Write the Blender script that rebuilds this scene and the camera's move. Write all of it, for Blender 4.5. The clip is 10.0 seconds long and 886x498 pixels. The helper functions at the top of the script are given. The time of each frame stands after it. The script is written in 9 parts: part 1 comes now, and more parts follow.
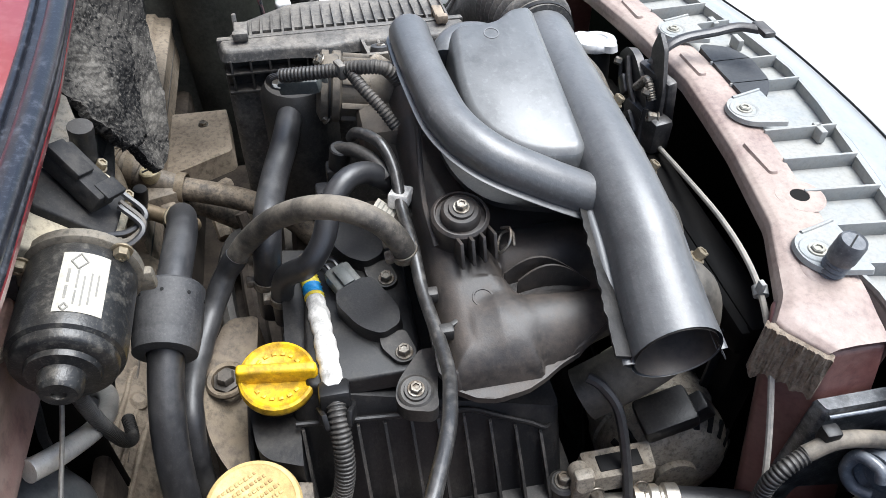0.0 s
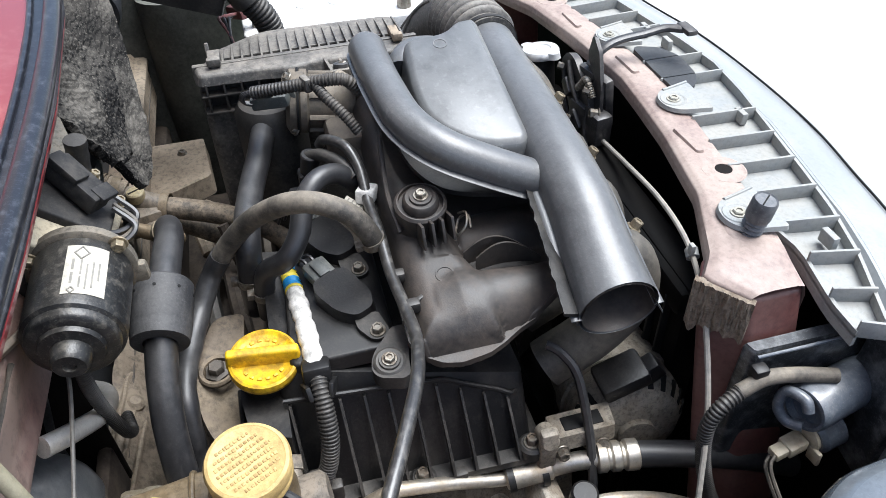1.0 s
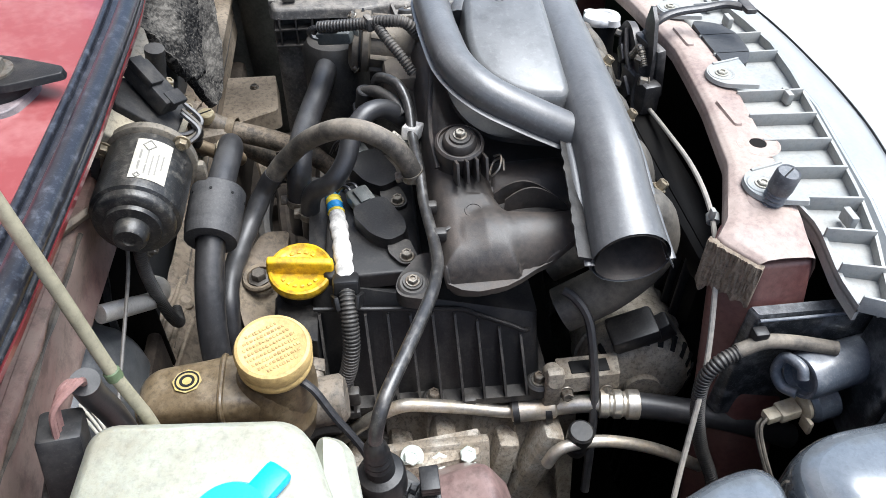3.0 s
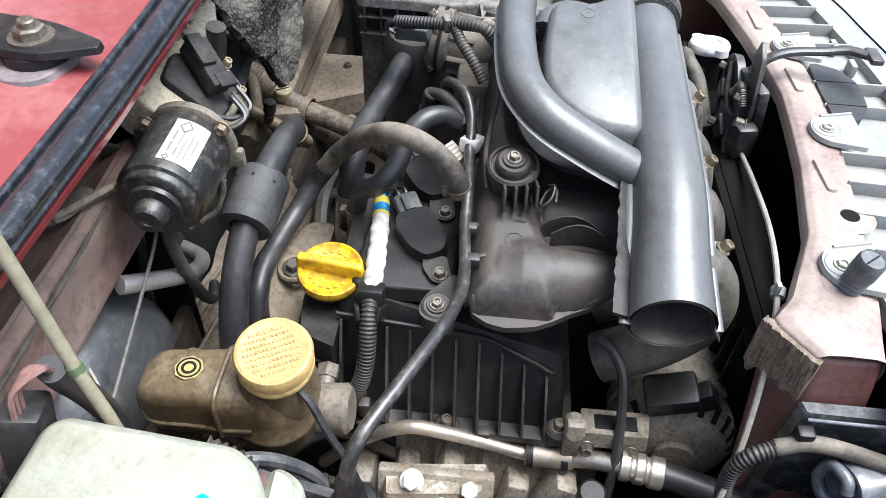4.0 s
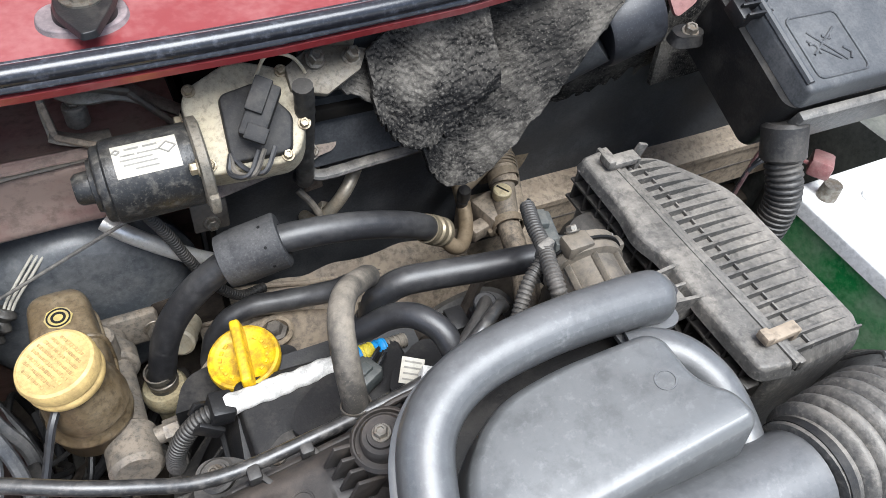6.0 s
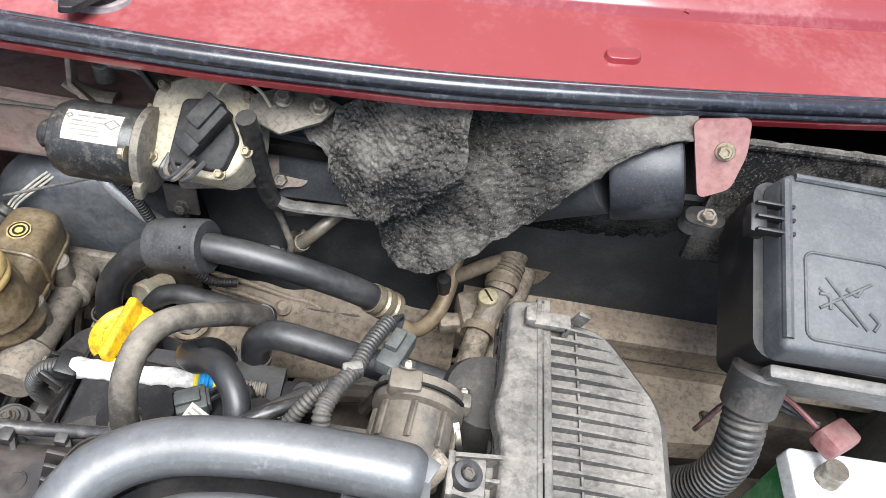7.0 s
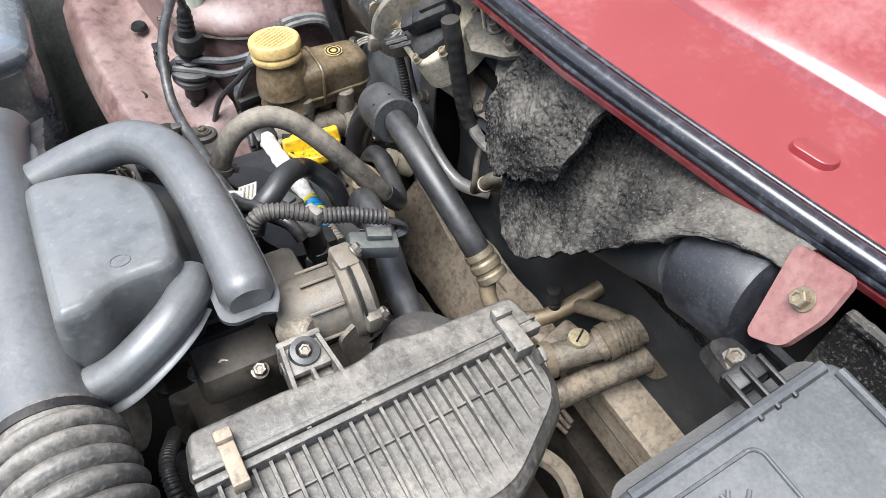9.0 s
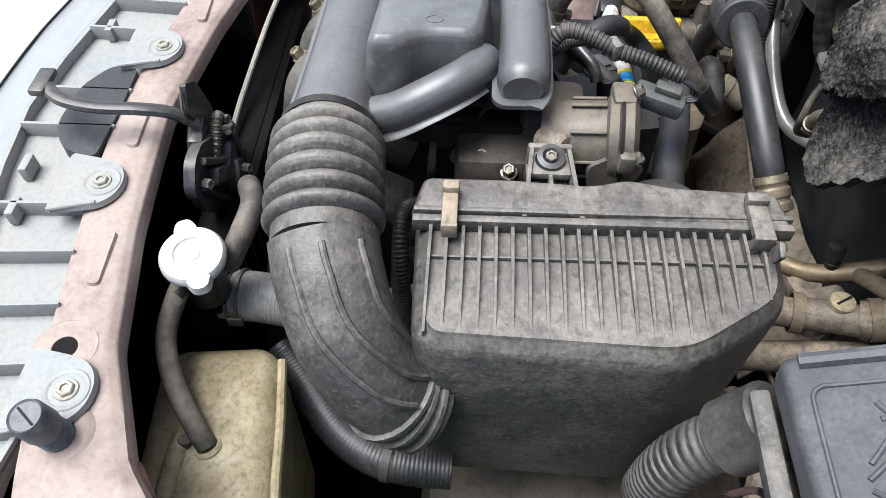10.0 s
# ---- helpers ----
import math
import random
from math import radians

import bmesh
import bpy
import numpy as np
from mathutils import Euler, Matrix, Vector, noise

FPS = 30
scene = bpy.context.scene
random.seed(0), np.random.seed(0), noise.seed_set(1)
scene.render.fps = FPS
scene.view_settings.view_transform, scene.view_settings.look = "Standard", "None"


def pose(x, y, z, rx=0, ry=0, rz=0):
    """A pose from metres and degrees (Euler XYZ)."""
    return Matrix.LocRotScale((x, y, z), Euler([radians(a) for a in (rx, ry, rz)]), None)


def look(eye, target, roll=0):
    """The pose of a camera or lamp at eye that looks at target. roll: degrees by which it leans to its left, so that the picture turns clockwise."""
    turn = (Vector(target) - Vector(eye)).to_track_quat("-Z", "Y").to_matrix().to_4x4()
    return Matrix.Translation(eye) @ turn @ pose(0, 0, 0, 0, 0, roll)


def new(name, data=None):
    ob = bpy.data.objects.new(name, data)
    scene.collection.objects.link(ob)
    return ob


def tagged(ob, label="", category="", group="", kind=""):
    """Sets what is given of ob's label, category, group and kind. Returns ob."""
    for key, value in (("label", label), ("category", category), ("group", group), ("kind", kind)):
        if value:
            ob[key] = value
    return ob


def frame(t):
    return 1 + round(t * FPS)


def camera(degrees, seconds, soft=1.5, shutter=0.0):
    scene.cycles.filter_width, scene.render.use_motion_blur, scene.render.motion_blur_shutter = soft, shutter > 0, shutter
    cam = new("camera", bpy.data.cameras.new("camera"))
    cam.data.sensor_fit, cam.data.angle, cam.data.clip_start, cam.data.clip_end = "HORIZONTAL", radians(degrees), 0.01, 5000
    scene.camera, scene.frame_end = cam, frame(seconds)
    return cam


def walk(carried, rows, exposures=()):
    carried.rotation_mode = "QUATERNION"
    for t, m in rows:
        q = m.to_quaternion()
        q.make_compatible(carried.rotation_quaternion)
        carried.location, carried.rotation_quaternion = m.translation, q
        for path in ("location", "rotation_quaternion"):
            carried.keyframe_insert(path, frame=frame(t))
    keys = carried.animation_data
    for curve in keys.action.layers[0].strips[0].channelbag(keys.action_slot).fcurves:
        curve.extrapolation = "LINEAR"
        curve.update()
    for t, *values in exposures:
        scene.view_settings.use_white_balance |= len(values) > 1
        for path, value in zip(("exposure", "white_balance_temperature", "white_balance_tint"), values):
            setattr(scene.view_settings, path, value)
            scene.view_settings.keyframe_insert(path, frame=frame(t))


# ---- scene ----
cam = camera(62.2, 10.0, 0.75)
PATH = [
    (0, (-0.5517, 0.1261, 1.0804), (0.1507, -0.0257, 0.385), 0.74),
    (0.5, (-0.5794, 0.131, 1.0772), (0.1092, -0.0542, 0.376), -1.83),
    (1, (-0.6228, 0.1265, 1.0926), (0.1043, -0.0545, 0.4303), -1.81),
    (1.5, (-0.6552, 0.1317, 1.0978), (0.0914, -0.0321, 0.4529), -1.32),
    (2, (-0.665, 0.1359, 1.096), (0.0678, -0.0099, 0.4315), -1.01),
    (2.2, (-0.6696, 0.1378, 1.0946), (0.0523, 0.0023, 0.4159), -0.72),
    (3.3, (-0.6813, 0.1007, 1.0977), (0.0443, 0.0194, 0.4144), 0.80),
    (3.5, (-0.6716, 0.0959, 1.0984), (0.0572, 0.027, 0.4172), 0.96),
    (4, (-0.6354, 0.0558, 1.098), (0.0711, 0.0983, 0.3916), 2.39),
    (4.5, (-0.5839, 0.0011, 1.1195), (0.0556, 0.2136, 0.3806), 2.76),
    (5, (-0.4988, -0.0793, 1.1158), (0.0381, 0.327, 0.3764), 3.10),
    (5.5, (-0.3853, -0.1518, 1.1268), (0.0537, 0.3427, 0.3765), 9.43),
    (6, (-0.2575, -0.16, 1.1348), (0.0933, 0.4157, 0.3963), 7.68),
    (6.2, (-0.1799, -0.1545, 1.1412), (0.1286, 0.4467, 0.4041), 10.12),
    (7.3, (0.0797, -0.1313, 1.1777), (-0.0168, 0.5147, 0.4205), 10.69),
    (7.5, (0.1333, -0.11, 1.1703), (-0.0318, 0.5037, 0.3981), 11.62),
    (8, (0.1979, -0.0634, 1.1575), (-0.1036, 0.5076, 0.3938), 9.36),
    (8.5, (0.2569, -0.0386, 1.1361), (-0.1745, 0.4217, 0.3602), 5.67),
    (9, (0.3085, -0.0217, 1.145), (-0.2248, 0.3518, 0.386), 6.53),
    (9.5, (0.3662, 0.0034, 1.1434), (-0.2696, 0.1623, 0.388), 3.77),
    (10, (0.408, -0.0002, 1.0904), (-0.2019, -0.0288, 0.2985), 0.44),
]
walk(cam, [(t, look(eye, target, roll)) for t, eye, target, roll in PATH],
     [(0, 1.56, 6130, 8), (2, 1.50, 6130, 8), (3.5, 1.72, 6130, 8), (5, 1.70, 6130, 8), (5.5, 1.48, 6130, 8), (6, 1.52, 6130, 8), (7.5, 1.86, 6250, 8), (8.5, 1.86, 6250, 8), (9, 1.80, 6250, 8), (9.5, 1.66, 6250, 8), (10, 1.40, 6250, 8)])

# ---- light ----
SUN_EL, SUN_AZ = 65.0, 205.0
world = bpy.data.worlds.new("overcast_sky")
scene.world = world
world.use_nodes = True
_wn = world.node_tree.nodes
_sky = _wn.new("ShaderNodeTexSky")
_sky.sky_type = "NISHITA"
_sky.sun_disc = False
_sky.sun_elevation, _sky.sun_rotation = radians(SUN_EL), radians(SUN_AZ)
_sky.air_density, _sky.dust_density, _sky.ozone_density = 1.0, 3.0, 1.0
_wn["Background"].inputs["Strength"].default_value = 0.078
_grey = _wn.new("ShaderNodeHueSaturation")
_grey.inputs["Saturation"].default_value = 0.95
world.node_tree.links.new(_sky.outputs[0], _grey.inputs["Color"])
world.node_tree.links.new(_grey.outputs[0], _wn["Background"].inputs["Color"])
_sl = bpy.data.lights.new("sun", "SUN")
_sl.energy, _sl.angle, _sl.color = 2.5, radians(42), (1.0, 1.0, 1.0)
sun = new("sun", _sl)
sun.matrix_world = look((0.35, -1.4, 4.4), (0, 0, 0.7))

# ---- materials ----
MATS = {}


def mat(name, base, rough=0.5, metal=0.0, dust=None, dust_amt=0.3, dust_scale=14.0, grain=180.0, bump=0.15, coat=0.0, vary=0.38, speck=0.34, speck_scale=620.0, spec=0.5, trans=0.0, coat_rough=0.08, coat_ior=1.5, pits=0.18, pit_scale=260.0, dust_sheen=0.22):
    """A surface: base colour varied at a coarse and a fine scale, a dust, wear or painted sheen colour in patches and
    on upward faces, fine relief.
    """
    if name in MATS:
        return MATS[name]
    m = bpy.data.materials.new(name)
    m.use_nodes = True
    n, l = m.node_tree.nodes, m.node_tree.links
    b = n["Principled BSDF"]
    tc = n.new("ShaderNodeTexCoord")
    big = n.new("ShaderNodeTexNoise")
    big.inputs["Scale"].default_value, big.inputs["Detail"].default_value, big.inputs["Roughness"].default_value = dust_scale, 6, 0.65
    fine = n.new("ShaderNodeTexNoise")
    fine.inputs["Scale"].default_value, fine.inputs["Detail"].default_value = grain, 4
    for t in (big, fine):
        l.new(tc.outputs["Object"], t.inputs["Vector"])
    dark = tuple(c * (1 - vary) for c in base)
    light = tuple(min(1, c * (1 + vary)) for c in base)
    c1 = n.new("ShaderNodeMix")
    c1.data_type = "RGBA"
    c1.inputs["A"].default_value, c1.inputs["B"].default_value = (*dark, 1), (*light, 1)
    l.new(fine.outputs["Fac"], c1.inputs["Factor"])
    ramp = n.new("ShaderNodeValToRGB")
    ramp.color_ramp.elements[0].position, ramp.color_ramp.elements[1].position = 0.62 - 0.3 * dust_amt, 0.85 - 0.25 * dust_amt
    mul = n.new("ShaderNodeMath")
    mul.operation = "MULTIPLY_ADD"
    l.new(fine.outputs["Fac"], mul.inputs[0])
    mul.inputs[1].default_value = 0.25
    l.new(big.outputs["Fac"], mul.inputs[2])
    l.new(mul.outputs[0], ramp.inputs["Fac"])
    c2 = n.new("ShaderNodeMix")
    c2.data_type = "RGBA"
    l.new(c1.outputs["Result"], c2.inputs["A"])
    c2.inputs["B"].default_value = (*(dust or light), 1)
    f = n.new("ShaderNodeMath")
    f.operation = "MULTIPLY"
    f.inputs[1].default_value = min(1.0, 0.35 + abs(dust_amt)) if dust else 0.0
    l.new(ramp.outputs["Color"], f.inputs[0])
    # pale colour on what faces up: settled dust, and sheen painted into glossy materials
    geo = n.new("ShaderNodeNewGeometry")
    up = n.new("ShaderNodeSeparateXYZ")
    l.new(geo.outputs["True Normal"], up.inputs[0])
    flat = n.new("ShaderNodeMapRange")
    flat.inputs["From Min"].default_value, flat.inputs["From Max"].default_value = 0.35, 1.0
    flat.inputs["To Max"].default_value = dust_sheen if dust else 0.0
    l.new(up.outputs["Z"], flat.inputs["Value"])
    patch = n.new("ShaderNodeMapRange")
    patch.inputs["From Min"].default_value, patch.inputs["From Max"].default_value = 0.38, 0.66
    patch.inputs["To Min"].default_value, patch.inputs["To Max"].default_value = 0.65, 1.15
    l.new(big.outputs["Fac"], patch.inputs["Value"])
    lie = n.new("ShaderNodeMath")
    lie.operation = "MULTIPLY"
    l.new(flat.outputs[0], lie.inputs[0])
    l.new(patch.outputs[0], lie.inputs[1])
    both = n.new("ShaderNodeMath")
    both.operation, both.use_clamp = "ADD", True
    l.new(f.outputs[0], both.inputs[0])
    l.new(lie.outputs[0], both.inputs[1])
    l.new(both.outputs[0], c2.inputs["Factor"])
    grit = n.new("ShaderNodeTexNoise")
    grit.inputs["Scale"].default_value, grit.inputs["Detail"].default_value, grit.inputs["Roughness"].default_value = speck_scale, 3, 0.7
    l.new(tc.outputs["Object"], grit.inputs["Vector"])
    gr = n.new("ShaderNodeValToRGB")
    gr.color_ramp.elements[0].position, gr.color_ramp.elements[1].position = 0.56, 0.70
    l.new(grit.outputs["Fac"], gr.inputs["Fac"])
    gm = n.new("ShaderNodeMath")
    gm.operation = "MULTIPLY"
    gm.inputs[1].default_value = speck
    l.new(gr.outputs["Color"], gm.inputs[0])
    c3 = n.new("ShaderNodeMix")
    c3.data_type = "RGBA"
    l.new(c2.outputs["Result"], c3.inputs["A"])
    c3.inputs["B"].default_value = (*(dust or light), 1)
    l.new(gm.outputs[0], c3.inputs["Factor"])
    pit = n.new("ShaderNodeTexNoise")
    pit.inputs["Scale"].default_value, pit.inputs["Detail"].default_value, pit.inputs["Roughness"].default_value = pit_scale, 7, 0.72
    l.new(tc.outputs["Object"], pit.inputs["Vector"])
    pr = n.new("ShaderNodeMapRange")
    pr.inputs["From Min"].default_value, pr.inputs["From Max"].default_value = 0.36, 0.52
    pr.inputs["To Min"].default_value, pr.inputs["To Max"].default_value = 1.0 - pits, 1.0
    l.new(pit.outputs["Fac"], pr.inputs["Value"])
    grime = n.new("ShaderNodeMix")
    grime.data_type, grime.blend_type = "RGBA", "MULTIPLY"
    grime.inputs["Factor"].default_value = 1.0
    l.new(c3.outputs["Result"], grime.inputs["A"])
    l.new(pr.outputs[0], grime.inputs["B"])
    l.new(grime.outputs["Result"], b.inputs["Base Color"])
    rr = n.new("ShaderNodeMapRange")
    rr.inputs["To Min"].default_value, rr.inputs["To Max"].default_value = rough, min(1.0, rough + 0.35) if dust else min(1.0, rough + 0.1)
    l.new(f.outputs[0] if dust else big.outputs["Fac"], rr.inputs["Value"])
    l.new(rr.outputs[0], b.inputs["Roughness"])
    b.inputs["Metallic"].default_value = metal
    b.inputs["Coat Weight"].default_value = coat
    b.inputs["Coat Roughness"].default_value = coat_rough
    b.inputs["Coat IOR"].default_value = coat_ior
    b.inputs["Specular IOR Level"].default_value = spec
    if trans:
        b.inputs["Subsurface Weight"].default_value = trans
        b.inputs["Subsurface Radius"].default_value = (0.02, 0.015, 0.008)
        b.inputs["Subsurface Scale"].default_value = 0.3
    bp = n.new("ShaderNodeBump")
    bp.inputs["Strength"].default_value, bp.inputs["Distance"].default_value = bump, 0.0015
    hs = n.new("ShaderNodeMath")
    hs.operation = "MULTIPLY_ADD"
    l.new(grit.outputs["Fac"], hs.inputs[0])
    hs.inputs[1].default_value = 0.5 if bump > 0.03 else 0.0
    l.new(mul.outputs[0], hs.inputs[2])
    l.new(hs.outputs[0], bp.inputs["Height"])
    l.new(bp.outputs["Normal"], b.inputs["Normal"])
    MATS[name] = m
    return m


RUBBER = mat("rubber", (0.0165, 0.0165, 0.0185), 0.46, dust=(0.10, 0.096, 0.09), dust_amt=0.10, spec=0.5, coat=0.35, coat_rough=0.34, speck=0.18, bump=0.2, dust_sheen=0.18)
RUBBER_DUSTY = mat("rubber_dusty", (0.040, 0.036, 0.031), 0.6, dust=(0.22, 0.19, 0.15), dust_amt=0.36, dust_scale=25, speck=0.3, dust_sheen=0.3)
PLASTIC = mat("plastic_black", (0.0098, 0.0098, 0.0105), 0.42, dust=(0.070, 0.062, 0.052), dust_amt=0.05, dust_scale=24, grain=400, bump=0.2, spec=0.4, speck=0.2, dust_sheen=0.08)
PLASTIC_DUSTY = mat("plastic_dusty", (0.020, 0.0194, 0.0188), 0.48, dust=(0.135, 0.120, 0.102), dust_amt=0.14, grain=300, speck=0.25, dust_sheen=0.24)
PLASTIC_DUCT = mat("plastic_duct", (0.064, 0.066, 0.0675), 0.46, dust=(0.27, 0.27, 0.268), dust_amt=-0.45, dust_scale=8, grain=320, bump=0.22, spec=0.5, coat=0.6, coat_rough=0.36, speck=0.14, speck_scale=240, vary=0.22, pits=0.2, pit_scale=90, dust_sheen=0.27)
PLASTIC_DOME = mat("plastic_dome", (0.076, 0.078, 0.078), 0.46, dust=(0.30, 0.305, 0.30), dust_amt=-0.45, dust_scale=7, grain=320, bump=0.2, spec=0.5, coat=0.55, coat_rough=0.36, speck=0.20, speck_scale=170, vary=0.18, pits=0.22, pit_scale=60, dust_sheen=0.30)
PLASTIC_AIRBOX = mat("plastic_airbox", (0.062, 0.060, 0.057), 0.52, dust=(0.26, 0.235, 0.20), dust_amt=0.10, dust_scale=14, grain=300, bump=0.5, speck=0.30, speck_scale=300, coat=0.12, coat_rough=0.45, pits=0.45, pit_scale=120, dust_sheen=0.42)
PLASTIC_FUSE = mat("plastic_fuse", (0.050, 0.053, 0.057), 0.50, dust=(0.15, 0.15, 0.15), dust_amt=0.06, dust_scale=25, grain=500, bump=0.10, spec=0.4, speck=0.1, dust_sheen=0.15)
PLASTIC_MANIFOLD = mat("plastic_manifold", (0.0235, 0.0212, 0.0196), 0.50, dust=(0.095, 0.073, 0.057), dust_amt=0.14, dust_scale=18, grain=220, bump=0.2, spec=0.5, coat=0.06, coat_rough=0.4, speck=0.15, dust_sheen=0.12)
PLASTIC_GREY = mat("plastic_grey", (0.255, 0.270, 0.268), 0.48, dust=(0.30, 0.295, 0.27), dust_amt=0.45, dust_scale=22, speck=0.35, vary=0.15, pits=0.15, dust_sheen=0.15)
BUMPER = mat("bumper_paint", (0.27, 0.285, 0.29), 0.35, coat=0.3, dust=(0.33, 0.335, 0.33), dust_amt=0.2, vary=0.1, pits=0.08)
# pale pink patches and upward tint paint a reflected haze into the red
RED = mat("red_paint", (0.195, 0.019, 0.023), 0.34, coat=0.7, coat_rough=0.10, dust=(0.45, 0.24, 0.23), dust_amt=0.05, dust_scale=4, vary=0.03, bump=0.015, speck=0.0, pits=0.0, dust_sheen=0.12)
TOWER = mat("faded_tower_paint", (0.150, 0.088, 0.082), 0.42, dust=(0.25, 0.18, 0.16), dust_amt=0.36, dust_scale=9, coat=0.3, coat_rough=0.3, speck=0.2, pits=0.40, pit_scale=70, dust_sheen=0.15)
POST_RED = mat("post_primer", (0.115, 0.042, 0.038), 0.42, dust=(0.165, 0.095, 0.078), dust_amt=0.35, dust_scale=10, coat=0.2, coat_rough=0.3)
PINK_DUSTY = mat("faded_primer_dusty", (0.215, 0.150, 0.130), 0.5, dust=(0.35, 0.28, 0.24), dust_amt=0.5, dust_scale=14, coat=0.15, coat_rough=0.3, speck=0.4)
BROWN = mat("dusty_floor", (0.024, 0.0194, 0.0166), 0.8, dust=(0.0777, 0.0629, 0.05), dust_amt=0.4, dust_scale=25, spec=0.2)
BEIGE = mat("dusty_metal", (0.235, 0.185, 0.135), 0.6, dust=(0.36, 0.295, 0.22), dust_amt=0.40, dust_scale=18, speck=0.35, pits=0.45, pit_scale=120)
BITUMEN = mat("bitumen_sheet", (0.034, 0.036, 0.039), 0.55, dust=(0.11, 0.11, 0.11), dust_amt=0.14, dust_scale=20, grain=500, spec=0.4, speck=0.14, dust_sheen=0.0)
# near-black, so gaps, hole discs and closing panels read as deep shade
DARK = mat("bay_black", (0.0035, 0.0032, 0.0030), 0.6, dust=(0.014, 0.012, 0.010), dust_amt=0.2, spec=0.12, dust_sheen=0.1)
CAST = mat("cast_aluminium", (0.47, 0.44, 0.385), 0.45, metal=0.4, dust=(0.28, 0.235, 0.18), dust_amt=0.6, dust_scale=40, speck=0.4, bump=0.4, pits=0.5)
CAST_DARK = mat("cast_dirty", (0.0555, 0.05, 0.0444), 0.5, metal=0.3, dust=(0.1388, 0.1184, 0.0962), dust_amt=0.5, dust_scale=40, speck=0.5, bump=0.3)
ALU = mat("aluminium_pipe", (0.62, 0.59, 0.53), 0.36, metal=0.85, dust=(0.46, 0.38, 0.28), dust_amt=0.4, dust_scale=40)
STEEL = mat("steel_bolt", (0.30, 0.285, 0.25), 0.40, metal=0.85, dust=(0.16, 0.13, 0.10), dust_amt=0.45, dust_scale=120)
BRASS = mat("zinc_gold", (0.33, 0.285, 0.20), 0.40, metal=0.7, dust=(0.20, 0.16, 0.11), dust_amt=0.45, dust_scale=120)
YELLOW = mat("yellow_plastic", (0.82, 0.47, 0.008), 0.42, dust=(0.22, 0.12, 0.012), dust_amt=0.38, dust_scale=95, bump=0.3, speck=0.3, dust_sheen=0.05)
CAPGOLD = mat("yellow_cap_dusty", (0.60, 0.43, 0.17), 0.5, dust=(0.36, 0.25, 0.10), dust_amt=0.4, dust_scale=70, bump=0.3, speck=0.4, speck_scale=400, dust_sheen=0.1)
RESERVOIR = mat("amber_plastic", (0.105, 0.074, 0.040), 0.32, dust=(0.22, 0.175, 0.115), dust_amt=0.18, dust_scale=22, trans=0.12, speck=0.15, pits=0.4, dust_sheen=0.20)
TANK_WHITE = mat("tank_white", (0.40, 0.415, 0.345), 0.42, dust=(0.27, 0.255, 0.195), dust_amt=0.3, dust_scale=20, trans=0.15, speck=0.2)
TANK_TAN = mat("tank_tan", (0.4255, 0.37, 0.2405), 0.42, dust=(0.2682, 0.2183, 0.1258), dust_amt=0.55, dust_scale=26, trans=0.1, speck=0.55, bump=0.5, pits=0.38, pit_scale=240)
BLUE = mat("blue_plastic", (0.012, 0.40, 0.80), 0.4, vary=0.15)
TAPE = mat("white_tape", (0.72, 0.70, 0.66), 0.55, dust=(0.22, 0.21, 0.19), dust_amt=0.2, dust_scale=150, bump=0.5)
TAPE_BLUE = mat("blue_tape", (0.02, 0.26, 0.58), 0.45, vary=0.2)
TAPE_YELLOW = mat("yellow_tape", (0.72, 0.58, 0.06), 0.45, vary=0.2)
FELT = mat("felt", (0.0115, 0.0112, 0.0112), 0.95, dust=(0.225, 0.207, 0.18), dust_amt=0.10, dust_scale=16, grain=420, bump=0.6, vary=0.7, spec=0.1, speck=0.50, speck_scale=430, dust_sheen=0.36)
# blue-grey specks paint the rubber's sheen into its colour
SEAL = mat("seal_rubber", (0.009, 0.0100, 0.014), 0.28, dust=(0.13, 0.14, 0.17), dust_amt=-0.12, dust_scale=140, grain=600, bump=0.08, coat=0.3, coat_rough=0.18, pits=0.05, vary=0.2, speck=0.22, speck_scale=500, dust_sheen=0.08)
LABEL = mat("paper_label", (0.42, 0.40, 0.34), 0.5, dust=(0.407, 0.37, 0.3053), dust_amt=0.35, dust_scale=60)
INK = mat("label_ink", (0.010, 0.010, 0.010), 0.6, spec=0.2, pits=0.0)
HOSE_GREY = mat("hose_grey", (0.1943, 0.1924, 0.185), 0.6, dust=(0.3145, 0.3053, 0.2775), dust_amt=0.4, dust_scale=40, speck=0.5, bump=0.4)
GREEN = mat("battery_green", (0.0148, 0.2775, 0.0648), 0.4, dust=(0.37, 0.481, 0.333), dust_amt=0.3, dust_scale=20)
WHITE = mat("battery_white", (0.78, 0.80, 0.78), 0.4, dust=(0.6, 0.6, 0.56), dust_amt=0.2)
PLUG_BLACK = mat("plug_matte_black", (0.012, 0.012, 0.013), 0.62, dust=(0.074, 0.0684, 0.0611), dust_amt=0.15, dust_scale=60, spec=0.3)
CONNECTOR = mat("connector_grey", (0.020, 0.021, 0.024), 0.45, dust=(0.10, 0.094, 0.084), dust_amt=0.25)
CREAM = mat("cream_plastic", (0.50, 0.45, 0.34), 0.45, dust=(0.36, 0.29, 0.19), dust_amt=0.4, dust_scale=50)
MUDDY = mat("muddy_metal", (0.19, 0.155, 0.11), 0.5, metal=0.3, dust=(0.1758, 0.1369, 0.0925), dust_amt=0.55, dust_scale=80, speck=0.5, pits=0.35)
ROD = mat("prop_rod_steel", (0.2128, 0.1943, 0.1332), 0.45, dust=(0.296, 0.2682, 0.185), dust_amt=0.4, dust_scale=30)
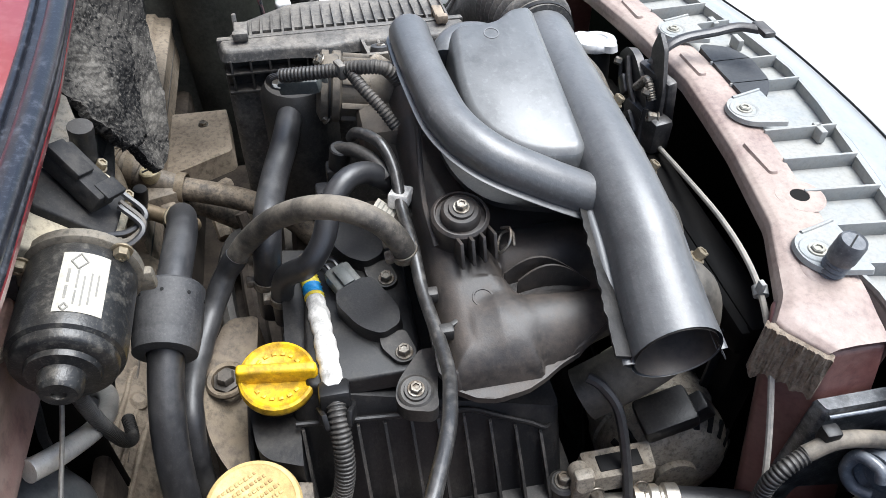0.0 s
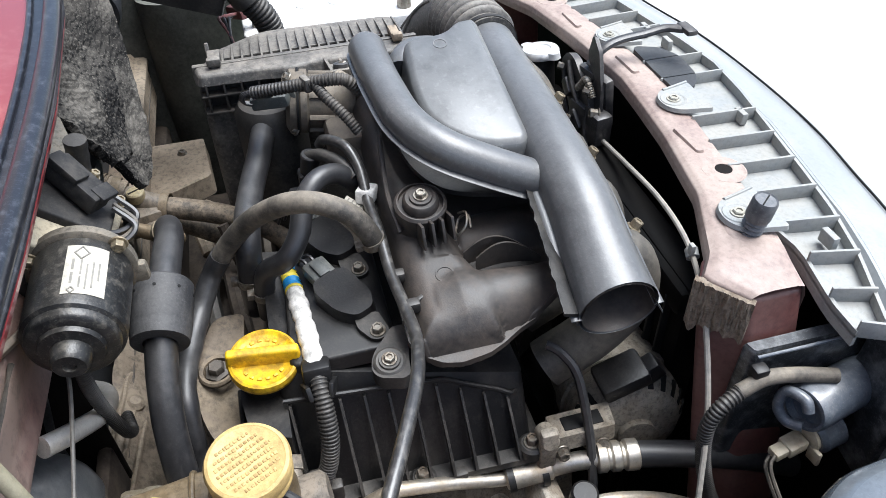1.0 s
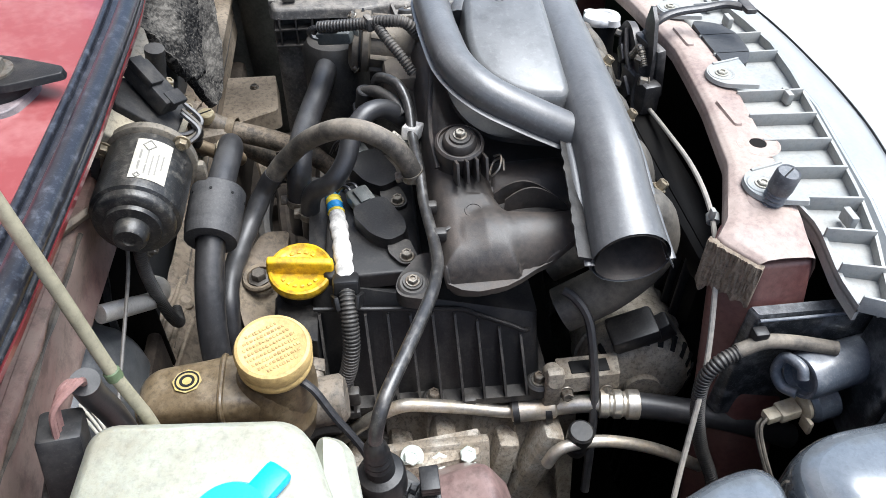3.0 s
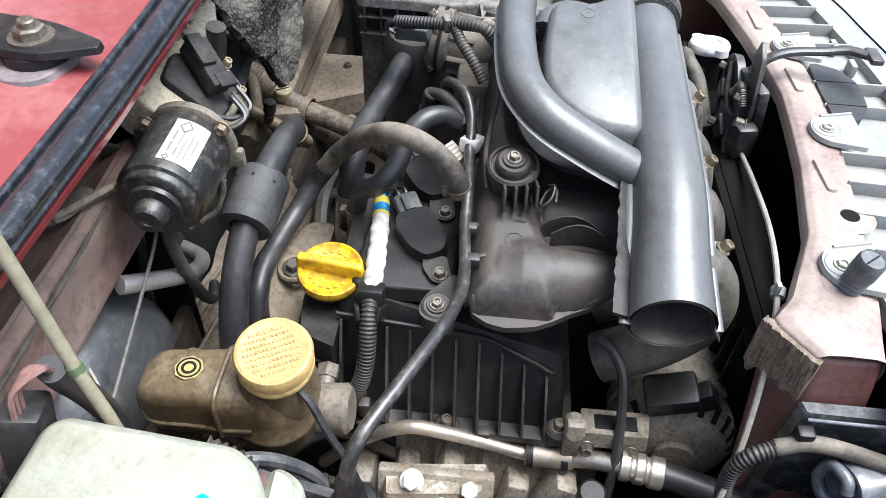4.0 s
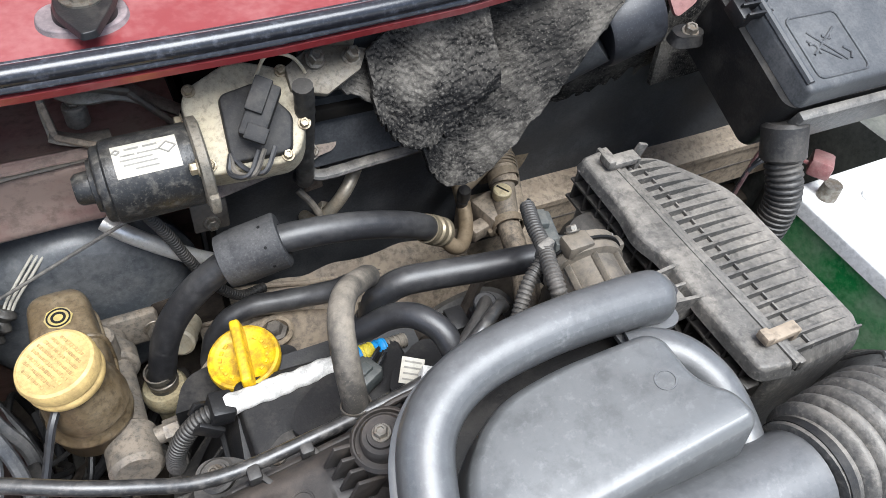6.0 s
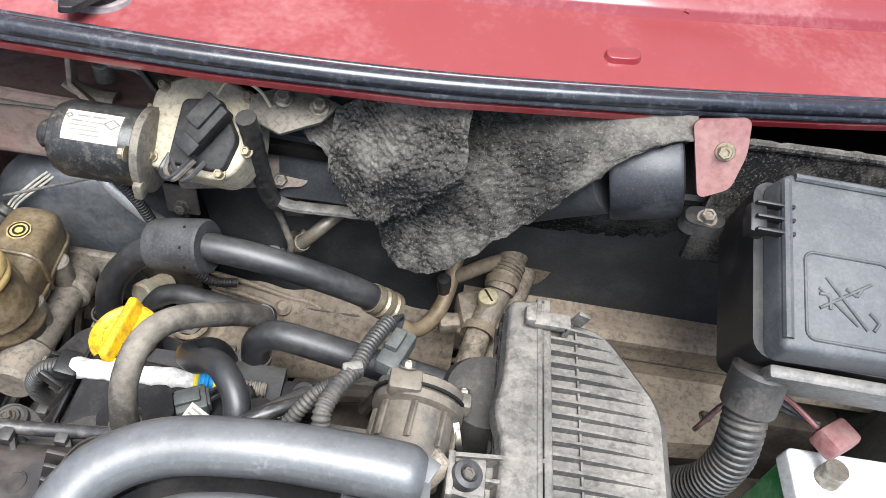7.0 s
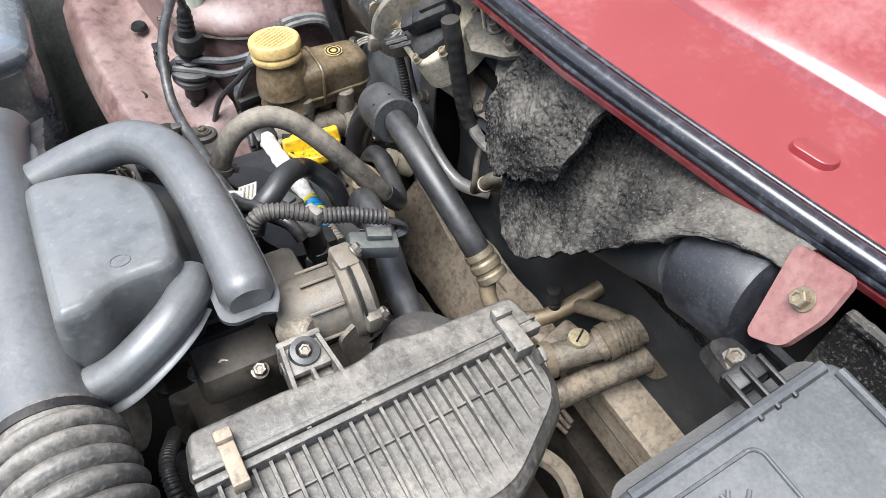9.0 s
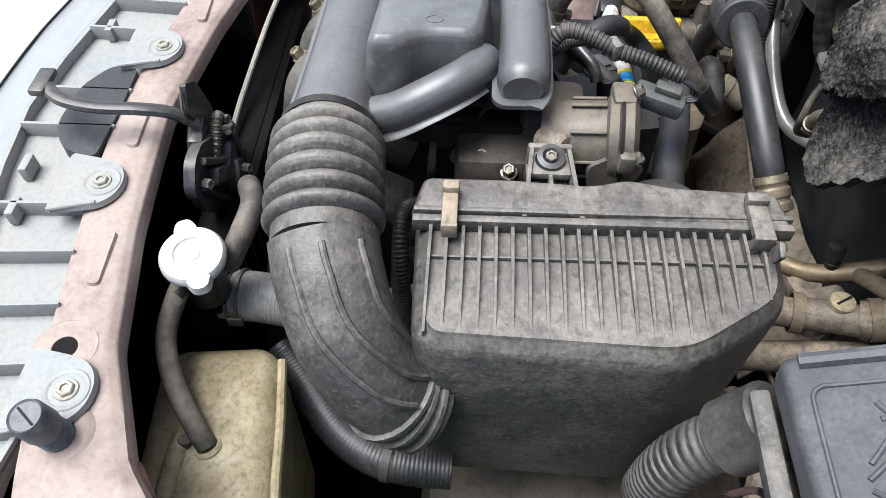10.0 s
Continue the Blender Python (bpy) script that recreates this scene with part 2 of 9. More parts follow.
# pale blue on upward faces paints in the sky's reflection on glossy black
LAMP = mat("lamp_housing", (0.050, 0.058, 0.066), 0.18, dust=(0.30, 0.33, 0.36), dust_amt=-0.2, dust_scale=8, spec=0.8, coat=0.8, coat_rough=0.10, coat_ior=1.65, speck=0.08, pits=0.12, dust_sheen=0.50)
RADCAP = mat("bright_cap", (0.66, 0.66, 0.65), 0.38, metal=0.2, dust=(0.5, 0.49, 0.46), dust_amt=0.2, pits=0.1)
CONCRETE = mat("concrete_ground", (0.62, 0.60, 0.57), 0.8, dust=(0.5, 0.48, 0.44), dust_amt=0.4, dust_scale=1.5, grain=30)

# ---- building tools ----
ORG = {}


def thing(name, at, label, category, group="", kind=""):
    """A thing's root at its base."""
    ob = new(name)
    ob.empty_display_size = 0.02
    ob.location = at
    ORG[ob] = Vector(at)
    return tagged(ob, label, category, group, kind)


def part(name, bm, material, parent=None, label="", smooth=35, kind="", category=""):
    """One mesh object; its vertices are given in world places."""
    me = bpy.data.meshes.new(name)
    org = ORG.get(parent, Vector())
    bmesh.ops.remove_doubles(bm, verts=bm.verts, dist=1e-6)
    bmesh.ops.recalc_face_normals(bm, faces=bm.faces)
    bm.transform(Matrix.Translation(-org))
    bm.to_mesh(me)
    bm.free()
    me.materials.append(material)
    if smooth:
        me.shade_smooth()
        me.set_sharp_from_angle(angle=radians(smooth))
    ob = new(name, me)
    ob.parent = parent
    ORG[ob] = org
    return tagged(ob, label, category, "", kind)


def solid(name, bm, material, label, category, kind="", group="", smooth=35):
    ob = part(name, bm, material, None, label, smooth, kind, category)
    return tagged(ob, group=group)


def axes(axis, up=(0, 0, 1)):
    """A turn whose z is the given axis."""
    z = Vector(axis).normalized()
    x = Vector(up).cross(z)
    if x.length < 1e-3:
        x = Vector((1, 0, 0)).cross(z) if abs(z.x) < 0.9 else Vector((0, 1, 0)).cross(z)
    x.normalize()
    y = z.cross(x)
    return Matrix((x, y, z)).transposed().to_4x4()


def frame_at(at, axis=(0, 0, 1), up=(0, 1, 0)):
    return Matrix.Translation(at) @ axes(axis, up)


def box(bm, at, size, bevel=0.0, turn=None, seg=2):
    """A box about a middle, with rounded edges."""
    r = bmesh.ops.create_cube(bm, size=1.0)
    vs = r["verts"]
    m = Matrix.Translation(at) @ (turn or Matrix()) @ Matrix.Diagonal((*size, 1))
    bmesh.ops.transform(bm, matrix=m, verts=vs)
    if bevel:
        es = list({e for v in vs for e in v.link_edges})
        bmesh.ops.bevel(bm, geom=es, offset=bevel, segments=seg, affect="EDGES", profile=0.5)
    return bm


def lathe(bm, m, profile, seg=32):
    """Turns (radius, height) pairs about the z of m."""
    rings = []
    for r, h in profile:
        if r < 1e-6:
            rings.append([bm.verts.new(m @ Vector((0, 0, h)))])
        else:
            rings.append([bm.verts.new(m @ Vector((r * math.cos(2 * math.pi * k / seg), r * math.sin(2 * math.pi * k / seg), h))) for k in range(seg)])
    for a, b in zip(rings, rings[1:]):
        for k in range(seg):
            q = [a[k % len(a)], a[(k + 1) % len(a)], b[(k + 1) % len(b)], b[k % len(b)]]
            q = [v for i, v in enumerate(q) if v not in q[:i]]
            if len(q) > 2:
                bm.faces.new(q)
    return bm


def rod(bm, a, b, r, seg=16, bevel=0.0):
    """A closed cylinder from a to b."""
    a, b = Vector(a), Vector(b)
    h = (b - a).length
    e = min(bevel, r * 0.6, h * 0.4)
    prof = [(0, 0), (r - e, 0), (r, e), (r, h - e), (r - e, h), (0, h)] if e else [(0, 0), (r, 0), (r, h), (0, h)]
    return lathe(bm, frame_at(a, b - a), prof, seg)


def spline(points, n):
    """n places along a smooth line through the points, evenly spaced."""
    p = [Vector(q) for q in points]
    if len(p) == 2:
        return [p[0].lerp(p[1], k / (n - 1)) for k in range(n)]
    p = [2 * p[0] - p[1]] + p + [2 * p[-1] - p[-2]]
    dense = []
    for i in range(1, len(p) - 2):
        a, b, c, d = p[i - 1:i + 3]
        for k in range(24):
            t = k / 24
            dense.append(0.5 * ((2 * b) + (c - a) * t + (2 * a - 5 * b + 4 * c - d) * t * t + (3 * b - a - 3 * c + d) * t ** 3))
    dense.append(p[-2])
    s = [0.0]
    for a, b in zip(dense, dense[1:]):
        s.append(s[-1] + (b - a).length)
    out, j = [], 0
    for k in range(n):
        w = s[-1] * k / (n - 1)
        while j < len(s) - 2 and s[j + 1] < w:
            j += 1
        f = (w - s[j]) / max(s[j + 1] - s[j], 1e-9)
        out.append(dense[j].lerp(dense[j + 1], min(1, max(0, f))))
    return out


def length(points):
    q = spline(points, 60)
    return sum((b - a).length for a, b in zip(q, q[1:]))


def sweep(bm, points, radius, n=None, seg=14, cap=True, squash=1.0, hollow=0.0, up=(0, 0, 1)):
    """A round pipe along a smooth line. radius: a number, or a function of the place along it from 0 to 1."""
    n = n or max(8, int(length(points) / 0.006))
    q = spline(points, n)
    tang = [(q[min(i + 1, n - 1)] - q[max(i - 1, 0)]).normalized() for i in range(n)]
    side = Vector(up).cross(tang[0])
    if side.length < 0.05:
        side = Vector((1, 0.3, 0)).cross(tang[0])
    side.normalize()
    rings = []
    for i in range(n):
        side = (side - side.dot(tang[i]) * tang[i]).normalized()
        other = tang[i].cross(side)
        r = radius(i / (n - 1)) if callable(radius) else radius
        rings.append([bm.verts.new(q[i] + r * (math.cos(2 * math.pi * k / seg) * side + squash * math.sin(2 * math.pi * k / seg) * other)) for k in range(seg)])
    for a, b in zip(rings, rings[1:]):
        for k in range(seg):
            bm.faces.new((a[k], a[(k + 1) % seg], b[(k + 1) % seg], b[k]))
    if cap:
        bm.faces.new(rings[0][::-1])
        bm.faces.new(rings[-1])
    return bm


def corrugated(bm, points, r, depth=0.14, pitch=0.0034, seg=12):
    """A ribbed sleeve."""
    l = length(points)
    turns = l / pitch
    return sweep(bm, points, lambda u: r * (1 - depth * (0.5 + 0.5 * math.tanh(3 * math.sin(2 * math.pi * u * turns)))), n=max(12, int(turns * 6)), seg=seg)


def prism(bm, outline, z0, z1, m=None, inset=0.0, round_top=0.0):
    """A plate or block over an outline; inset: how far the top draws in; round_top: its rounded rim."""
    m = m or Matrix()

    def ring(z, d):
        k = len(outline)
        vs = []
        for i, p in enumerate(outline):
            a, b, e = Vector(outline[i - 1]), Vector(p), Vector(outline[(i + 1) % k])
            t1, t2 = (b - a).normalized(), (e - b).normalized()
            nrm = Vector((-(t1 + t2).y, (t1 + t2).x))
            nrm = nrm.normalized() if nrm.length > 1e-6 else Vector((-t1.y, t1.x))
            w = b + nrm * min(d, tight) * (1 if area > 0 else -1)
            vs.append(bm.verts.new(m @ Vector((w.x, w.y, z))))
        return vs

    tight = 1.0
    sgn = 1 if sum(outline[i - 1][0] * p[1] - p[0] * outline[i - 1][1] for i, p in enumerate(outline)) > 0 else -1
    for i, p in enumerate(outline):
        e1, e2 = Vector(p) - Vector(outline[i - 1]), Vector(outline[(i + 1) % len(outline)]) - Vector(p)
        turn = sgn * math.atan2(e1.x * e2.y - e1.y * e2.x, e1.dot(e2))
        if turn > 0.05:
            tight = min(tight, 0.92 * min(e1.length, e2.length) / (2 * math.tan(turn / 2)) if min(e1.length, e2.length) < 0.01 else 1.0)
    area = sum(outline[i - 1][0] * p[1] - p[0] * outline[i - 1][1] for i, p in enumerate(outline))
    levels = [(z0, 0.0)]
    if round_top:
        zt = z1 - round_top
        levels.append((zt, inset))
        for s in (30, 60, 90):
            levels.append((zt + round_top * math.sin(radians(s)), inset + round_top * (1 - math.cos(radians(s)))))
    else:
        levels.append((z1, inset))
    rings = [ring(*w) for w in levels]
    k = len(outline)
    for a, b in zip(rings, rings[1:]):
        for i in range(k):
            bm.faces.new((a[i], a[(i + 1) % k], b[(i + 1) % k], b[i]))
    bm.faces.new(rings[0][::-1])
    bm.faces.new(rings[-1])
    return bm


def rounded(points, r, n=5):
    """An outline with its corners rounded by arcs that begin r (a number or one each) before the corner."""
    out, k = [], len(points)
    for i, p in enumerate(points):
        a, b, c = Vector(points[i - 1]), Vector(p), Vector(points[(i + 1) % k])
        ri = r[i] if isinstance(r, (list, tuple)) else r
        d1, d2 = (a - b), (c - b)
        ri = min(ri, d1.length * 0.49, d2.length * 0.49)
        half = d1.angle(d2) / 2
        if ri < 1e-5 or half > 1.5:
            out.append(tuple(b))
            continue
        p1, p2 = b + d1.normalized() * ri, b + d2.normalized() * ri
        mid = b + (d1.normalized() + d2.normalized()).normalized() * ri / math.cos(half)
        v1, v2 = p1 - mid, p2 - mid
        turn = math.pi - 2 * half
        s = 1 if v1.x * v2.y - v1.y * v2.x > 0 else -1
        for j in range(n + 1):
            w = s * turn * j / n
            out.append((mid.x + v1.x * math.cos(w) - v1.y * math.sin(w), mid.y + v1.x * math.sin(w) + v1.y * math.cos(w)))
    return out


def bolt(parent, at, axis=(0, 0, 1), r=0.006, h=0.006, material=None, washer=True, name="bolt"):
    """A hexagon head on a washer, with a dimpled top."""
    bm = bmesh.new()
    r *= 0.88
    m = frame_at(at, axis)
    if washer:
        lathe(bm, m, [(0, 0), (r * 1.32, 0), (r * 1.36, 0.0005), (r * 1.28, 0.0012), (0, 0.0012)], 20)
    lathe(bm, m, [(0, 0.001), (r, 0.001), (r, h - 0.0008), (r * 0.86, h), (r * 0.55, h), (r * 0.5, h - 0.0012), (0, h - 0.0012)], 6)
    return part(name, bm, material or STEEL, parent, smooth=25)


def clamp(parent, at, axis, r, w=0.007, material=None, name="hose_clamp"):
    """A band round a hose, with its screw housing."""
    bm = bmesh.new()
    m = frame_at(at, axis)
    lathe(bm, m, [(r, -w / 2), (r + 0.0012, -w / 2), (r + 0.0012, w / 2), (r, w / 2), (r, -w / 2)], 24)
    box(bm, m @ Vector((0, r + 0.003, 0)), (0.009, 0.006, w * 0.9), 0.001, axes(axis, (0, 1, 0)))
    return part(name, bm, material or STEEL, parent)


def wire(name, points, r, material, parent=None, label="", category="", seg=8):
    bm = bmesh.new()
    sweep(bm, points, r, seg=seg)
    if parent is None:
        return solid(name, bm, material, label, category)
    return part(name, bm, material, parent, label)


# ---- setting ----
def grid_sheet(bm, f, nu, nv, thick=0.0, out=None):
    """A sheet of nu by nv cells over f(u, v); with a thickness along out."""
    top = [[bm.verts.new(f(i / nu, j / nv)) for j in range(nv + 1)] for i in range(nu + 1)]
    for i in range(nu):
        for j in range(nv):
            bm.faces.new((top[i][j], top[i + 1][j], top[i + 1][j + 1], top[i][j + 1]))
    if thick:
        o = Vector(out) * thick
        low = [[bm.verts.new(v.co + o) for v in row] for row in top]
        for i in range(nu):
            for j in range(nv):
                bm.faces.new((low[i][j], low[i][j + 1], low[i + 1][j + 1], low[i + 1][j]))
        for i in range(nu):
            for j in (0, nv):
                bm.faces.new((top[i][j], top[i + 1][j], low[i + 1][j], low[i][j]))
        for j in range(nv):
            for i in (0, nu):
                bm.faces.new((top[i][j], top[i][j + 1], low[i][j + 1], low[i][j]))
    return bm


bm = bmesh.new()
grid_sheet(bm, lambda u, v: Vector(((u - 0.5) * 400, (v - 0.5) * 400, 0.0)), 4, 4)
solid("ground", bm, CONCRETE, "pale bright concrete ground under and around the car", "ground", "structure")

SEAL_LINE = [(-0.80, 0.300), (-0.60, 0.281), (-0.45, 0.271), (-0.30, 0.268), (-0.15, 0.270), (0.0, 0.281), (0.16, 0.306), (0.30, 0.333), (0.50, 0.375), (0.80, 0.45)]


def seal_y(x):
    return float(np.interp(x, [p[0] for p in SEAL_LINE], [p[1] for p in SEAL_LINE]))


# red scuttle panel: a lip in front, the flat behind the seal, then a crease up to the windscreen
def cowl_point(x, v):
    y0 = seal_y(x)
    prof = [(0.006, -0.0085), (-0.0030, -0.0070), (-0.0045, -0.0025), (0.012, 0.0), (0.06, 0.004), (0.112, 0.010), (0.117, 0.018), (0.20, 0.054), (0.30, 0.105)]
    s = v * (len(prof) - 1)
    i = min(int(s), len(prof) - 2)
    f = s - i
    dy = prof[i][0] * (1 - f) + prof[i + 1][0] * f
    dz = prof[i][1] * (1 - f) + prof[i + 1][1] * f
    return Vector((x, y0 + dy, 0.852 + dz))


cowl = thing("scuttle_panel", (0, 0.30, 0.85), "glossy red painted scuttle panel below the windscreen", "car body", kind="structure")
bm = bmesh.new()
grid_sheet(bm, lambda u, v: cowl_point(-0.8 + 1.6 * u, v), 64, 32, 0.0015, (0, 0.3, -0.95))
part("panel", bm, RED, cowl, smooth=50)
for ex, w, d in ((0.142, 0.032, 0.02), (-0.36, 0.034, 0.022)):
    bm = bmesh.new()
    y = seal_y(ex) + 0.058
    prism(bm, rounded([(ex - w / 2, y - d / 2), (ex + w / 2, y - d / 2 + 0.006), (ex + w / 2, y + d / 2 + 0.006), (ex - w / 2, y + d / 2)], 0.009), 0.8535, 0.8600, inset=0.002, round_top=0.001)
    part("pressed_boss", bm, RED, cowl)
for ex in (0.20, -0.1):
    bm = bmesh.new()
    y = seal_y(ex)
    sweep(bm, [(ex - 0.004, y + 0.115, 0.865), (ex + 0.004, y + 0.20, 0.904), (ex + 0.01, y + 0.29, 0.953)], 0.004, seg=8)
    part("pressed_crease", bm, RED, cowl)
# two-lobed rubber seal
seal = thing("bonnet_seal", (0, 0.28, 0.855), "shiny black rubber weatherstrip along the scuttle edge", "seal")
for nm, dy, dz, r in (("front_bead", 0.0005, 0.0095, 0.0068), ("rear_lip", 0.0195, 0.0045, 0.0026)):
    bm = bmesh.new()
    sweep(bm, [(x, y + dy, 0.852 + dz) for x, y in SEAL_LINE], r, n=140, seg=14)
    part(nm, bm, SEAL, seal)
bm = bmesh.new()
grid_sheet(bm, lambda u, v: Vector((-0.8 + 1.6 * u, seal_y(-0.8 + 1.6 * u) - 0.006 + 0.028 * v, 0.8535 + 0.007 * max(0.0, math.sin(1.9 * math.pi * v + 0.3)) * (1 - v) + 0.002 * v)), 100, 14, 0.002, (0, 0, -1))
part("base_strip", bm, SEAL, seal, smooth=60)
# windscreen
ws = thing("windscreen", (0, 0.7, 0.96), "tinted car windscreen with a black rubber lower edge", "windscreen", kind="structure")
bm = bmesh.new()
grid_sheet(bm, lambda u, v: Vector((-0.75 + 1.5 * u, seal_y(-0.75 + 1.5 * u) + 0.31 + 0.75 * v, 0.962 + 0.46 * v)), 20, 4, 0.005, (0, 0.5, -0.86))
part("pane", bm, mat("windscreen_glass", (0.30, 0.36, 0.36), 0.05, coat=0.5, vary=0.02, bump=0.0), ws)
bm = bmesh.new()
sweep(bm, [(x, y + 0.303, 0.958) for x, y in SEAL_LINE], 0.009, n=60, seg=10)
part("rubber_edge", bm, SEAL, ws)

# firewall: leaning sheet, trough behind it, beige rail at its foot
fw = thing("firewall", (0, 0.37, 0.5), "dusty firewall with black bitumen sheet and a beige rail", "firewall", kind="structure")
bm = bmesh.new()
rr = random.Random(5)


def fw_point(u, v):
    x = -0.215 + 1.065 * u
    prof = [(0.346, 0.10), (0.346, 0.55), (0.344, 0.61), (0.328, 0.70), (0.305, 0.772)]
    s = v * 4
    i = min(int(s), 3)
    f = s - i
    wob = 0.004 * noise.noise(Vector((x * 9, v * 6, 2)))
    return Vector((x, prof[i][0] * (1 - f) + prof[i + 1][0] * f + wob, prof[i][1] * (1 - f) + prof[i + 1][1] * f))


grid_sheet(bm, fw_point, 60, 24, 0.006, (0, 1, 0.2))
part("bitumen_sheet", bm, BITUMEN, fw, smooth=60)
bm = bmesh.new()
grid_sheet(bm, lambda u, v: Vector((0.075 + 0.30 * u, 0.3325 + 0.002 * noise.noise(Vector((u * 30, v * 3, 8))) - 0.0155 * v - 0.008 * u * v, 0.684 + 0.022 * u + 0.005 * noise.noise(Vector((u * 24, 1, 5))) * (1 - v) + 0.050 * v)), 90, 8, 0.003, (0, -0.9, -0.3))
part("sheet_edge", bm, FELT, fw, "frayed dusty edge of the insulation over the sheet", smooth=70)
# black trough floor, and unseen walls added to close gaps to daylight
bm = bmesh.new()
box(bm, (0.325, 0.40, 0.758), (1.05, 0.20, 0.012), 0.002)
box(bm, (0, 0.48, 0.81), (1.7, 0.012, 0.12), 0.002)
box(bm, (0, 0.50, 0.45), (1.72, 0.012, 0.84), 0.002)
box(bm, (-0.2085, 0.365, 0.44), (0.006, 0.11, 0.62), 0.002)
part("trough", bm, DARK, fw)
rail_out = [(0.340, 0.480), (0.314, 0.492), (0.316, 0.545), (0.312, 0.549), (0.312, 0.556), (0.317, 0.559), (0.330, 0.560), (0.334, 0.566), (0.352, 0.567), (0.352, 0.480)]
bm = bmesh.new()
prism(bm, [(y, z) for y, z in rail_out], 0.060, 0.62, Matrix(((0, 0, 1, 0), (1, 0, 0, 0), (0, 1, 0, 0), (0, 0, 0, 1))))
part("rail", bm, BEIGE, fw, "dusty beige lower rail")
bm = bmesh.new()
grid_sheet(bm, lambda u, v: Vector((-0.240 + 0.30 * u, 0.330 - 0.060 * v + 0.004 * noise.noise(Vector((u * 7, v * 3, 1))), 0.535 - 0.030 * v - 0.05 * v * v + 0.005 * noise.noise(Vector((u * 9, v * 4, 6))))), 40, 12, 0.004, (0, 0, -1))
part("lower_panel", bm, mat("dusty_brown_panel", (0.185, 0.146, 0.108), 0.6, dust=(0.33, 0.27, 0.20), dust_amt=0.35, dust_scale=16, speck=0.35, pits=0.45, pit_scale=90), fw, "dusty brown lower firewall panel", smooth=60)
bm = bmesh.new()
prism(bm, rounded([(0.215, 0.340), (0.233, 0.302), (0.270, 0.231), (0.372, 0.240), (0.372, 0.340)], [0.003, 0.004, 0.008, 0.004, 0.003]), 0.470, 0.500, inset=0.002, round_top=0.003)
part("tray_shelf", bm, BEIGE, fw, "dusty beige shelf below the rail")
bolt(fw, (0.338, 0.272, 0.500), (0, 0, 1), 0.006, 0.005)
bm = bmesh.new()
sweep(bm, [(-0.20, 0.3155, 0.522), (0.1, 0.3155, 0.522), (0.60, 0.3155, 0.522)], 0.0016, n=30, seg=8)
part("rail_lip", bm, CAST_DARK, fw)
bm = bmesh.new()
box(bm, (0.0, 0.25, 0.30), (1.0, 0.13, 0.012), 0.002)
box(bm, (0.05, 0.335, 0.36), (1.0, 0.05, 0.16), 0.01)
part("lower_bulkhead", bm, BROWN, fw)

# rearward wall of the plenum on the brake side, in faded primer
bm = bmesh.new()


def side_wall(u, v):
    x = -0.85 + 0.645 * u
    prof = [(0.455, 0.738), (0.335, 0.748), (0.320, 0.757), (0.313, 0.756), (0.311, 0.748), (0.316, 0.715), (0.317, 0.690), (0.325, 0.681), (0.40, 0.66), (0.43, 0.30)]
    s = v * 9
    i = min(int(s), 8)
    f = s - i
    return Vector((x, prof[i][0] * (1 - f) + prof[i + 1][0] * f + 0.003 * noise.noise(Vector((x * 8, v * 5, 7))), prof[i][1] * (1 - f) + prof[i + 1][1] * f))


grid_sheet(bm, side_wall, 30, 45, 0.004, (0, 1, 0))
part("plenum_side", bm, mat("plenum_primer", (0.225, 0.122, 0.106), 0.46, dust=(0.27, 0.205, 0.17), dust_amt=0.5, dust_scale=14, coat=0.25, coat_rough=0.3, speck=0.2, pits=0.40, pit_scale=60, dust_sheen=0.1), fw, "faded dusty red plenum wall", smooth=40)

bm = bmesh.new()
sweep(bm, [(-0.80, 0.3095, 0.746), (-0.60, 0.3095, 0.754), (-0.42, 0.3095, 0.752), (-0.28, 0.3095, 0.756)], lambda u: 0.0018 * (1 + 0.5 * math.sin(u * 60) * math.sin(u * 17)), n=90, seg=6)
part("sealer_line", bm, CAST_DARK, fw)

